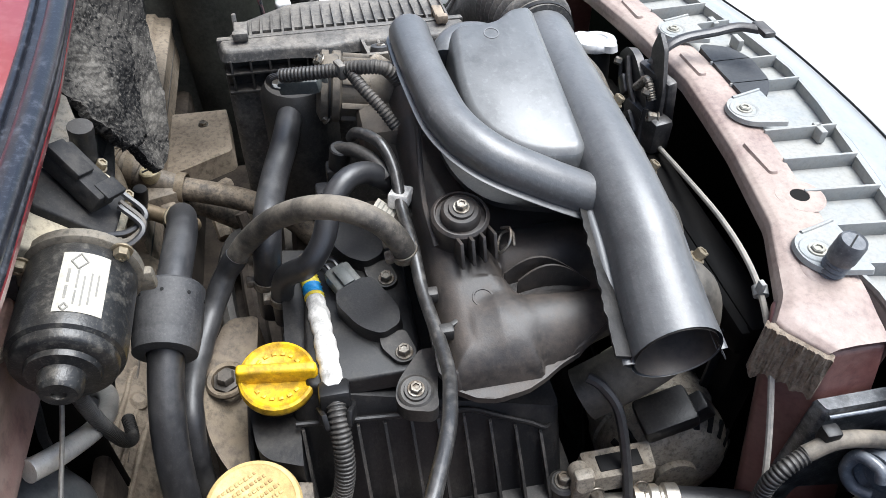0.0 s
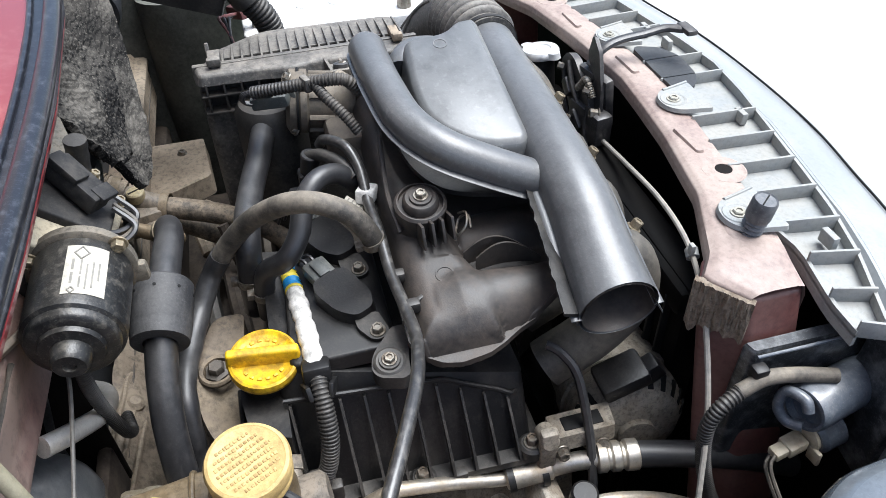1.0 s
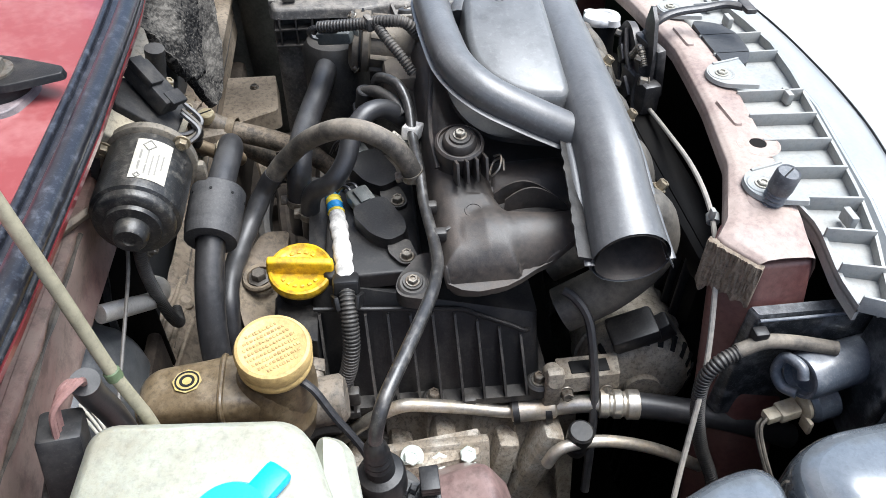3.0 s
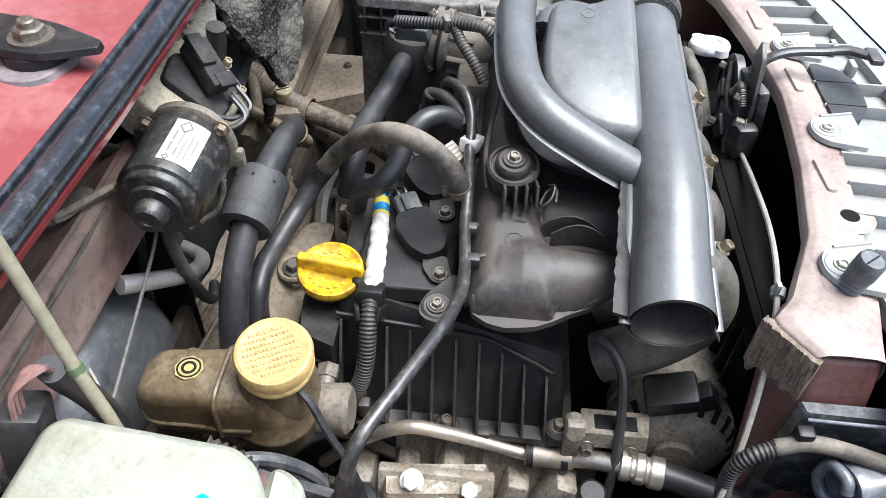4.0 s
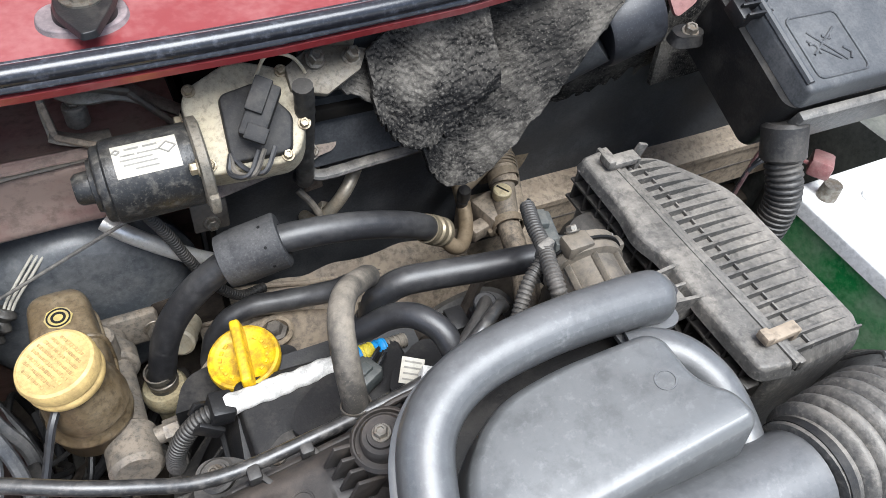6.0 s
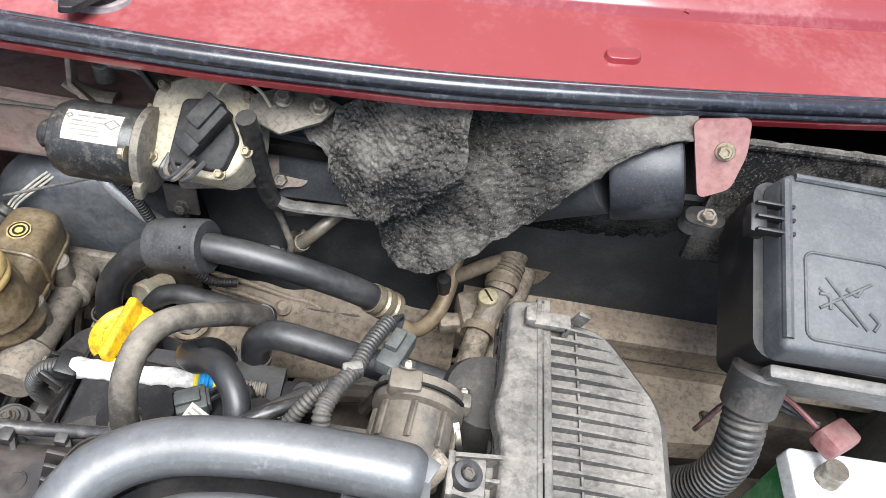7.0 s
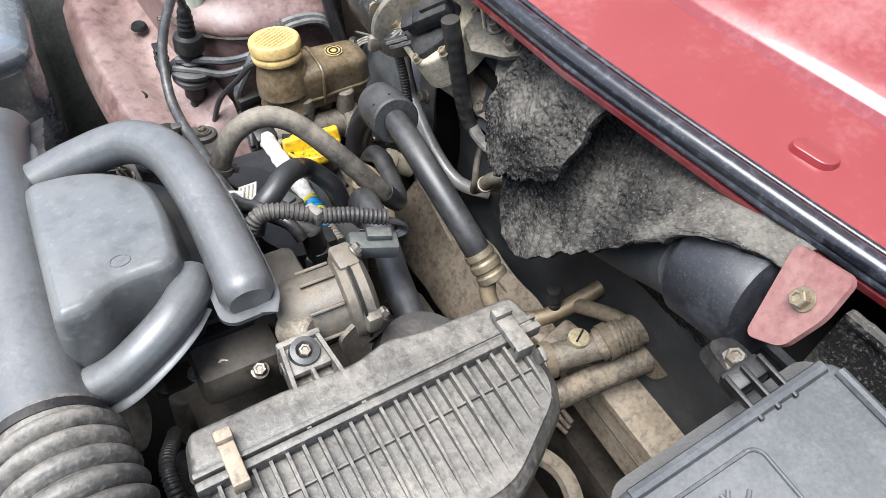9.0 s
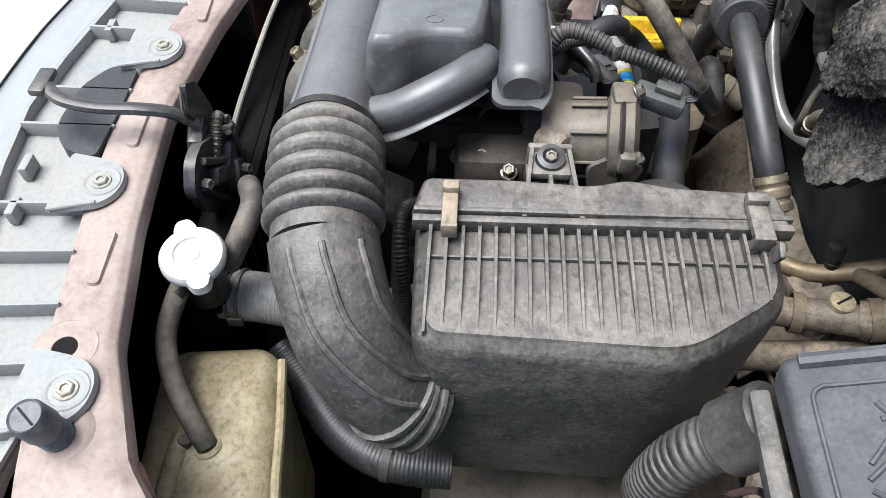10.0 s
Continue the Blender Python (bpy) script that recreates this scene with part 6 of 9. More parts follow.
emboss(rounded([(0.018, 0.012), (0.075, 0.012), (0.075, 0.072), (0.018, 0.072)], 0.006), 0.0011, True)
emboss([(0.027, 0.034), (0.062, 0.056)])
emboss([(0.032, 0.056), (0.058, 0.024)])
emboss([(0.027, 0.048), (0.052, 0.026)])
emboss([(0.027, 0.044), (0.034, 0.044), (0.034, 0.034)])
emboss([(0.045, 0.050), (0.052, 0.046), (0.056, 0.052)])
emboss([(0.060, 0.036), (0.066, 0.030), (0.062, 0.024)])
bm = bmesh.new()
prism(bm, rounded([(-0.004, 0.004), (0.20, 0.004), (0.20, 0.128), (-0.004, 0.128)], 0.01), -0.085, -0.0205, mf, inset=-0.003)
part("body", bm, PLASTIC, fb, smooth=40)
bm = bmesh.new()
box(bm, mf @ Vector((0.10, -0.006, -0.042)), (0.19, 0.010, 0.040), 0.003, mf.to_3x3().to_4x4())
part("skirt", bm, PLASTIC_AIRBOX, fb, "dusty lower skirt")
bm = bmesh.new()
box(bm, mf @ Vector((-0.012, 0.092, -0.008)), (0.012, 0.022, 0.014), 0.002, mf.to_3x3().to_4x4())
for y in (0.082, 0.092, 0.102):
    box(bm, mf @ Vector((-0.002, y, -0.001)), (0.026, 0.0025, 0.008), 0.0006, mf.to_3x3().to_4x4())
part("latch", bm, PLASTIC, fb, "black latch")
bm = bmesh.new()
corrugated(bm, [(0.252, 0.134, 0.742), (0.253, 0.122, 0.724), (0.254, 0.115, 0.70), (0.250, 0.115, 0.66), (0.235, 0.13, 0.61)], 0.0160, 0.08, 0.0052, 18)
part("conduit", bm, PLASTIC_DUSTY, fb, "dusty grey corrugated conduit")
bm = bmesh.new()
rod(bm, (0.253, 0.150, 0.772), (0.252, 0.134, 0.742), 0.0195, 24, 0.003)
part("conduit_collar", bm, PLASTIC_DUSTY, fb)
bm = bmesh.new()
for p, q in (((0.2445, 0.205, 0.792), (0.2465, 0.168, 0.776)), ((0.2465, 0.168, 0.776), (0.2480, 0.146, 0.742))):
    p, q = Vector(p), Vector(q)
    box(bm, (p + q) / 2, (0.012, 0.010, (q - p).length + 0.004), 0.002, axes(q - p, (1, 0, 0)))
part("tray_edge", bm, PLASTIC, fb, "black folded edge of the box's tray")

# ---- battery ----
bt = thing("battery", (0.40, 0.04, 0.48), "car battery with green sides and a white dusty top", "battery")
bm = bmesh.new()
prism(bm, rounded([(0.320, -0.10), (0.47, -0.10), (0.47, 0.15), (0.320, 0.15)], 0.006), 0.48, 0.655, inset=0.0)
part("case", bm, GREEN, bt, "green ribbed case")
bm = bmesh.new()
prism(bm, rounded([(0.317, -0.102), (0.472, -0.102), (0.472, 0.152), (0.317, 0.152)], 0.006), 0.655, 0.672, inset=0.001, round_top=0.003)
part("top", bm, WHITE, bt, "white top")
for k in range(5):
    bm = bmesh.new()
    rod(bm, (0.39, -0.07 + k * 0.045, 0.671), (0.39, -0.07 + k * 0.045, 0.6745), 0.010, 20, 0.001)
    part("plug", bm, WHITE, bt)

for k, (x, y) in enumerate(((0.345, 0.128), (0.345, -0.07))):
    bm = bmesh.new()
    lathe(bm, frame_at((x, y, 0.672)), [(0, 0), (0.010, 0), (0.009, 0.016), (0, 0.016)], 18)
    part("terminal", bm, STEEL, bt, "dull lead terminal")
bc = thing("battery_lead", (0.34, 0.15, 0.68), "dark red battery plug with twisted leads", "cable")
bm = bmesh.new()
box(bm, (0.345, 0.150, 0.695), (0.034, 0.022, 0.018), 0.004, pose(0, 0, 0, 0, 12, 35))
part("clamp_cover", bm, mat("dark_red_plastic", (0.185, 0.0555, 0.0555), 0.45, dust=(0.296, 0.2035, 0.185), dust_amt=0.4), bc, "dark red clamp cover")
for k in range(3):
    wire("lead", [(0.335, 0.152 + 0.004 * k, 0.696), (0.310, 0.170, 0.705 - 0.006 * k), (0.285, 0.175 - 0.006 * k, 0.712), (0.262, 0.165, 0.700), (0.25, 0.16, 0.66)], 0.0022, RUBBER if k else MATS["dark_red_plastic"], bc)
# ---- hoses, pipes and looms over the engine ----
def hose(name, points, r, material, label, category="hose", clamps=(), seg=18):
    root = thing(name, points[-1], label, category)
    bm = bmesh.new()
    sweep(bm, points, r, seg=seg)
    part("hose", bm, material, root, smooth=60)
    q = spline(points, 41)
    for u in clamps:
        k = min(39, max(1, int(u * 40)))
        clamp(root, q[k], q[k + 1] - q[k - 1], r + 0.0004)
    return root


HA = [(-0.014, 0.256, 0.631), (-0.045, 0.246, 0.660), (-0.095, 0.238, 0.686), (-0.145, 0.238, 0.695), (-0.187, 0.242, 0.689), (-0.222, 0.247, 0.667), (-0.25, 0.250, 0.636), (-0.270, 0.250, 0.600), (-0.281, 0.250, 0.555), (-0.2845, 0.250, 0.53)]
ha = hose("vacuum_hose", HA, 0.0122, RUBBER, "thick black rubber hose with a foam collar and brass crimps")
bm = bmesh.new()
lathe(bm, frame_at((-0.164, 0.2395, 0.6945), (-0.045, 0.005, -0.0135)), [(0.0125, 0), (0.0215, 0.0), (0.0232, 0.002), (0.0232, 0.036), (0.0225, 0.038), (0.0228, 0.040), (0.0215, 0.050), (0.018, 0.051), (0.0125, 0.051)], 36)
fc = part("foam_collar", bm, mat("foam_black", (0.020, 0.0205, 0.0225), 0.6, dust=(0.13, 0.125, 0.12), dust_amt=0.06, grain=500, dust_sheen=0.2), ha, "round black foam collar")
mfc = frame_at((-0.164, 0.2395, 0.6945), (-0.045, 0.005, -0.0135))
for k in range(8):
    a = k * math.pi / 4
    bm = bmesh.new()
    p = mfc @ Vector((0.0230 * math.cos(a), 0.0230 * math.sin(a), 0.012))
    w = (mfc.to_3x3() @ Vector((math.cos(a), math.sin(a), 0)))
    rod(bm, p, p + w * 0.0006, 0.0013, 10)
    part("pin_hole", bm, INK, fc)
bm = bmesh.new()
lathe(bm, frame_at((-0.2835, 0.250, 0.545), (0.08, 0, -1)), [(0.0118, -0.012), (0.0134, -0.012), (0.0134, -0.007), (0.0124, -0.006), (0.0124, -0.002), (0.0136, -0.001), (0.0136, 0.004), (0.012, 0.005), (0.012, 0.012)], 26)
part("end_clamp", bm, STEEL, ha, "thin double spring clamp")
bm = bmesh.new()
lathe(bm, frame_at((-0.2845, 0.250, 0.534), (0.05, 0, -1)), [(0.010, 0), (0.0180, 0.0), (0.0205, 0.004), (0.0205, 0.016), (0.0185, 0.022), (0.014, 0.028), (0.014, 0.05), (0, 0.05)], 28)
part("end_fitting", bm, TANK_TAN, ha, "dusty tan fitting at the hose's foot")
mcr = frame_at((-0.014, 0.256, 0.631), Vector(HA[0]) - Vector(HA[1]))
bm = bmesh.new()
lathe(bm, mcr, [(0.0123, -0.020), (0.0138, -0.020), (0.0142, -0.014), (0.0128, -0.012), (0.0128, -0.010), (0.0146, -0.008), (0.0146, -0.002), (0.0130, 0), (0.0130, 0.002), (0.0146, 0.004), (0.0146, 0.010), (0.010, 0.012), (0, 0.012)], 26)
part("crimp", bm, BRASS, ha, "gold crimped ferrule")
bm = bmesh.new()
sweep(bm, [(-0.014, 0.256, 0.631), (0.004, 0.250, 0.608), (0.022, 0.262, 0.596), (0.038, 0.290, 0.600), (0.045, 0.330, 0.618), (0.046, 0.375, 0.640)], 0.0078, n=40, seg=16)
part("metal_pipe", bm, mat("pipe_bronze", (0.17, 0.125, 0.075), 0.42, metal=0.5, dust=(0.27, 0.21, 0.14), dust_amt=0.4, dust_scale=40), ha, "dull brown metal pipe")
bm = bmesh.new()
lathe(bm, frame_at((0.038, 0.300, 0.606), (-0.1, -0.2, 1)), [(0.0058, 0), (0.0058, 0.010), (0.0048, 0.011), (0.0048, 0.014), (0.0070, 0.015), (0.0070, 0.027), (0.006, 0.029), (0, 0.029)], 18)
part("service_port", bm, PLASTIC, ha, "black capped service port")

br_h = hose("breather_hose", [(-0.166, 0.070, 0.696), (-0.167, 0.076, 0.714), (-0.167, 0.089, 0.734), (-0.162, 0.112, 0.746), (-0.149, 0.136, 0.740), (-0.125, 0.164, 0.713), (-0.111, 0.188, 0.682), (-0.110, 0.200, 0.665)], 0.0090, RUBBER_DUSTY, "dust-brown rubber breather hose arching over the engine, dust-free and shaded black below", clamps=(0.04,))
# lower run in black: bare of dust, with its shade painted in
bm = bmesh.new()
sweep(bm, [(-0.110, 0.199, 0.667), (-0.112, 0.212, 0.648), (-0.132, 0.226, 0.628), (-0.164, 0.236, 0.620), (-0.196, 0.242, 0.618), (-0.220, 0.243, 0.606), (-0.236, 0.244, 0.575), (-0.242, 0.246, 0.52), (-0.243, 0.25, 0.45)], lambda u: 0.0094 + 0.0003 * math.sin(u * 70), n=80, seg=16)
part("lower_run", bm, RUBBER, br_h, "black wrapped lower run", smooth=60)
hose("coolant_hose", [(-0.086, 0.070, 0.700), (-0.092, 0.078, 0.714), (-0.096, 0.092, 0.724), (-0.108, 0.108, 0.727), (-0.122, 0.121, 0.717), (-0.139, 0.129, 0.700), (-0.150, 0.143, 0.685), (-0.140, 0.160, 0.668), (-0.134, 0.167, 0.646), (-0.134, 0.169, 0.61)], 0.0092, RUBBER, "bent black rubber coolant hose beside the coils", clamps=(0.88,))
hose("bypass_hose", [(0.060, 0.143, 0.690), (0.033, 0.147, 0.692), (0.0, 0.153, 0.691), (-0.03, 0.162, 0.685), (-0.061, 0.168, 0.684), (-0.090, 0.172, 0.683), (-0.107, 0.175, 0.668), (-0.112, 0.178, 0.640), (-0.114, 0.18, 0.60)], 0.0118, RUBBER, "thick smooth black hose running to the air box", clamps=(0.85,))

# long steel-sheathed vapour pipe along the manifold's edge
tb = thing("fuel_pipe", (-0.43, 0.12, 0.60), "long black plastic fuel pipe, worn shiny, clipped along the manifold", "pipe")
TUBE = [(-0.045, 0.096, 0.722), (-0.053, 0.091, 0.732), (-0.075, 0.076, 0.736), (-0.096, 0.068, 0.725), (-0.125, 0.067, 0.709), (-0.161, 0.065, 0.703), (-0.20, 0.065, 0.695), (-0.245, 0.062, 0.694), (-0.275, 0.062, 0.699), (-0.30, 0.066, 0.708), (-0.331, 0.074, 0.717), (-0.374, 0.092, 0.722), (-0.413, 0.111, 0.720), (-0.426, 0.118, 0.706), (-0.428, 0.120, 0.690)]
bm = bmesh.new()
sweep(bm, TUBE, 0.0048, n=120, seg=12)
part("pipe", bm, mat("pipe_shiny", (0.016, 0.0155, 0.0155), 0.36, dust=(0.16, 0.148, 0.13), dust_amt=0.04, dust_scale=90, spec=0.6, coat=0.4, coat_rough=0.3, dust_sheen=0.15), tb)
for x, y, z in ((-0.205, 0.064, 0.694), (-0.240, 0.060, 0.694)):
    bm = bmesh.new()
    box(bm, (x, y - 0.003, z - 0.001), (0.009, 0.013, 0.010), 0.002)
    box(bm, (x + 0.006, y - 0.010, z - 0.004), (0.004, 0.018, 0.008), 0.001, pose(0, 0, 0, 0, 0, 30))
    part("clip", bm, PLASTIC_DUSTY, tb)
bm = bmesh.new()
box(bm, (-0.113, 0.066, 0.709), (0.020, 0.016, 0.013), 0.002, pose(0, 0, 0, 0, 12, -25))
part("sleeve", bm, TAPE, tb, "white worn paper tag")
bm = bmesh.new()
box(bm, (-0.123, 0.080, 0.707), (0.016, 0.018, 0.001), 0, pose(0, 0, 0, 30, 12, -25))
tag = part("tag", bm, LABEL, tb, "white paper tag")
for k in range(4):
    bm = bmesh.new()
    box(bm, (0, 0, 0), (0.012, 0.0012, 0.0004), 0)
    bmesh.ops.transform(bm, matrix=pose(-0.123, 0.080, 0.707, 30, 12, -25) @ Matrix.Translation((0, -0.006 + 0.004 * k, 0.0008)), verts=bm.verts)
    part("print_bar", bm, MATS["faded_ink"], tag)

# taped loom, conduit and coil plugs
lm = thing("wiring_loom", (-0.25, 0.136, 0.60), "engine wiring loom wrapped in white tape with blue and yellow bands", "wiring")
TP = [(-0.095, 0.147, 0.640), (-0.121, 0.145, 0.643), (-0.165, 0.141, 0.647), (-0.205, 0.138, 0.649), (-0.243, 0.136, 0.650)]
tq = spline(TP, 41)
for a, b, mt, nm, lb, rad in ((0, 6, RUBBER_DUSTY, "corrugated_end", "", 0.0064), (5, 8, TAPE_BLUE, "blue_band", "", 0.0075), (8, 11, TAPE_YELLOW, "yellow_band", "yellow tape", 0.0076), (11, 14, TAPE_BLUE, "blue_band", "blue tape", 0.0077), (14, 15, TAPE_YELLOW, "yellow_band", "", 0.0078), (15, 40, TAPE, "white_tape", "dirty white tape wrap", 0.0080)):
    bm = bmesh.new()
    if nm == "corrugated_end":
        corrugated(bm, tq[a:b + 1], rad)
    else:
        ph = a * 0.7
        sweep(bm, tq[a:b + 1], lambda u: rad * (1 + 0.06 * math.sin(ph + u * 17) + 0.05 * math.sin(u * 41)), n=max(6, (b - a) * 4), seg=16)
    part(nm, bm, mt, lm, lb)
bm = bmesh.new()
corrugated(bm, [(-0.246, 0.136, 0.650), (-0.262, 0.1355, 0.644), (-0.275, 0.135, 0.630), (-0.284, 0.136, 0.610), (-0.288, 0.142, 0.582), (-0.286, 0.152, 0.566), (-0.278, 0.175, 0.560), (-0.27, 0.20, 0.558)], 0.0075, 0.13, 0.0032, 14)
part("conduit", bm, PLASTIC_DUSTY, lm, "ribbed black conduit")
bm = bmesh.new()
box(bm, (-0.246, 0.136, 0.650), (0.018, 0.022, 0.016), 0.003, pose(0, 0, 0, 0, 15, 0))
box(bm, (-0.258, 0.146, 0.642), (0.020, 0.004, 0.012), 0.001, pose(0, 0, 0, 0, 35, 15))
box(bm, (-0.258, 0.126, 0.642), (0.020, 0.004, 0.012), 0.001, pose(0, 0, 0, 0, 35, -15))
part("end_clip", bm, PLASTIC, lm)
bm = bmesh.new()
box(bm, (-0.286, 0.150, 0.562), (0.016, 0.018, 0.020), 0.003)
box(bm, (-0.292, 0.138, 0.556), (0.010, 0.010, 0.018), 0.002)
part("bracket_clip", bm, PLASTIC_DUSTY, lm)


def coil(x, y, z):
    """A flat coil pack along the line from its bolted foot to its plug."""
    root = thing("ignition_coil", (x, y, z), "black ignition coil pack with grey plug and bolted foot", "ignition coil", "coils on the rocker cover")
    m = Matrix.Translation((x, y, z)) @ axes((-0.10, 0.05, 1), (0, 1, 0)) @ pose(0, 0, 0, 0, 0, 25)
    bm = bmesh.new()
    prism(bm, rounded([(-0.030, -0.012), (-0.016, -0.021), (0.022, -0.020), (0.028, -0.012), (0.028, 0.014), (0.016, 0.020), (-0.014, 0.017), (-0.030, 0.006)], [0.006, 0.010, 0.005, 0.005, 0.006, 0.008, 0.010, 0.006], 5), -0.012, 0.0085, m, inset=0.002, round_top=0.0035)
    part("body", bm, PLASTIC, root, smooth=45)
    bm = bmesh.new()
    prism(bm, rounded([(-0.056, -0.0085), (-0.030, -0.013), (-0.024, 0.006), (-0.034, 0.010), (-0.054, 0.007)], [0.008, 0.004, 0.003, 0.004, 0.007], 5), -0.006, 0.0015, m)
    part("foot", bm, PLASTIC_DUSTY, root)
    bolt(root, m @ Vector((-0.047, -0.001, 0.0015)), m.to_3x3() @ Vector((0, 0, 1)), 0.0056, 0.0065)
    bm = bmesh.new()
    box(bm, m @ Vector((0.038, -0.001, -0.001)), (0.024, 0.022, 0.014), 0.0025, m.to_3x3().to_4x4())
    box(bm, m @ Vector((0.036, -0.001, 0.0072)), (0.019, 0.010, 0.004), 0.001, m.to_3x3().to_4x4())
    box(bm, m @ Vector((0.049, -0.001, -0.001)), (0.006, 0.017, 0.010), 0.0015, m.to_3x3().to_4x4())
    plug = part("plug", bm, mat("plug_grey", (0.058, 0.066, 0.066), 0.45, dust=(0.20, 0.185, 0.155), dust_amt=0.2), root, "grey electrical plug")
    for dy in (-0.004, 0.003):
        bm = bmesh.new()
        sweep(bm, [m @ Vector((0.050, dy, 0.000)), m @ Vector((0.058, dy + 0.001, 0.003)), m @ Vector((0.066, dy + 0.006, -0.004)), m @ Vector((0.070, dy + 0.012, -0.018))], 0.0017, n=16, seg=6)
        part("lead", bm, RUBBER, plug)
    return root


coil(-0.178, 0.103, 0.654)
coil(-0.102, 0.105, 0.654)

# bonnet release cable
wire("bonnet_cable", [(-0.002, -0.201, 0.654), (-0.04, -0.200, 0.660), (-0.079, -0.198, 0.667), (-0.167, -0.186, 0.689), (-0.232, -0.175, 0.697), (-0.272, -0.168, 0.686), (-0.303, -0.160, 0.667), (-0.35, -0.145, 0.62), (-0.40, -0.12, 0.56), (-0.46, -0.09, 0.50)], 0.0024, mat("cable_grey", (0.185, 0.1795, 0.1665), 0.5, dust=(0.333, 0.3053, 0.259), dust_amt=0.5), None, "dusty grey bonnet release cable", "cable")
bm = bmesh.new()
lathe(bm, frame_at((-0.248, -0.173, 0.694), (-0.6, 0.15, -0.2)), [(0.003, -0.004), (0.0055, -0.004), (0.0055, 0.004), (0.003, 0.004)], 14)
box(bm, (-0.250, -0.170, 0.701), (0.006, 0.004, 0.010), 0.001)
solid("cable_tie", bm, PLASTIC_GREY, "grey plastic tie round the bonnet cable", "cable tie")
bm = bmesh.new()
rod(bm, (0.010, -0.202, 0.652), (-0.008, -0.2005, 0.655), 0.0052, 12, 0.001)
solid("cable_ferrule", bm, CAST, "dull metal ferrule at the end of the bonnet cable", "cable end")

# air-conditioning pipe across the front of the engine
ac = thing("ac_pipe", (-0.30, 0.0, 0.48), "dusty aluminium air-conditioning pipe with crimped black hose", "pipe")
bm = bmesh.new()
sweep(bm, [(-0.284, 0.185, 0.44), (-0.288, 0.155, 0.484), (-0.299, 0.126, 0.528), (-0.302, 0.098, 0.548), (-0.301, 0.075, 0.544), (-0.298, 0.040, 0.530), (-0.298, 0.0, 0.517), (-0.299, -0.025, 0.517)], 0.0062, n=70, seg=14)
part("pipe", bm, ALU, ac)
bm = bmesh.new()
rod(bm, (-0.2985, -0.004, 0.516), (-0.301, -0.046, 0.521), 0.0105, 20, 0.002)
part("collar", bm, ALU, ac)
for y in (-0.008, -0.038):
    bm = bmesh.new()
    lathe(bm, frame_at((-0.2990 + 0.06 * y, y, 0.517), (-0.05, -1, 0.1)), [(0.0104, -0.003), (0.0122, -0.003), (0.0122, 0.003), (0.0104, 0.003)], 20)
    part("band", bm, PLASTIC, ac)
bm = bmesh.new()
sweep(bm, [(-0.301, -0.046, 0.521), (-0.304, -0.062, 0.526), (-0.310, -0.085, 0.532)], 0.0085, n=14, seg=16)
part("elbow", bm, ALU, ac)
bm = bmesh.new()
lathe(bm, frame_at((-0.309, -0.082, 0.5315), (-0.018, -0.10, 0.002)), [(0.009, 0), (0.0135, 0.001), (0.0135, 0.008), (0.0115, 0.010), (0.0115, 0.012), (0.0135, 0.014), (0.0135, 0.020), (0.0115, 0.022), (0.0115, 0.024), (0.0138, 0.026), (0.0138, 0.036), (0.012, 0.037)], 24)
part("crimp", bm, ALU, ac, "crimped aluminium ferrule")
bm = bmesh.new()
sweep(bm, [(-0.314, -0.112, 0.532), (-0.326, -0.16, 0.530), (-0.338, -0.21, 0.522), (-0.345, -0.26, 0.50)], 0.0118, n=30, seg=18)
part("hose", bm, RUBBER, ac, "black rubber hose")
bm = bmesh.new()
sweep(bm, [(-0.355, -0.025, 0.515), (-0.352, -0.035, 0.532), (-0.350, -0.060, 0.536), (-0.350, -0.090, 0.530), (-0.352, -0.13, 0.512), (-0.36, -0.17, 0.49)], 0.0055, n=40, seg=12)
part("lower_pipe", bm, ALU, ac)
bm = bmesh.new()
lathe(bm, frame_at((-0.342, -0.055, 0.512), (-0.1, 0, 1)), [(0, 0), (0.009, 0), (0.009, 0.010), (0.0075, 0.012), (0.0075, 0.016), (0.0115, 0.017), (0.0115, 0.034), (0.010, 0.036), (0.0095, 0.0355), (0, 0.0355)], 26)
part("port_cap", bm, PLASTIC, ac, "black plastic service cap")
wire("black_cable", [(-0.245, -0.055, 0.618), (-0.252, -0.064, 0.615), (-0.266, -0.074, 0.603), (-0.284, -0.077, 0.580), (-0.308, -0.078, 0.54), (-0.33, -0.074, 0.50), (-0.35, -0.07, 0.45)], 0.0042, RUBBER, None, "thin black cable dropping past the alternator", "cable")

# alternator
ALTERNATOR = mat("alternator_casting", (0.34, 0.305, 0.25), 0.5, metal=0.15, dust=(0.22, 0.185, 0.14), dust_amt=0.5, dust_scale=40, speck=0.4, bump=0.4, pits=0.5)
al = thing("alternator", (-0.24, -0.13, 0.43), "dusty cast alternator with slotted end frame", "alternator")
ma = frame_at((-0.272, -0.136, 0.512), (-1, 0.10, 0.10), (0, 0, 1))
bm = bmesh.new()
lathe(bm, ma, [(0, -0.10), (0.050, -0.10), (0.055, -0.09), (0.055, -0.05), (0.058, -0.048), (0.058, -0.032), (0.0555, -0.030), (0.0550, -0.014), (0.0515, -0.003), (0.044, 0.006), (0.034, 0.010), (0.018, 0.012), (0.018, 0.018), (0, 0.018)], 40)
part("body", bm, ALTERNATOR, al, smooth=40)
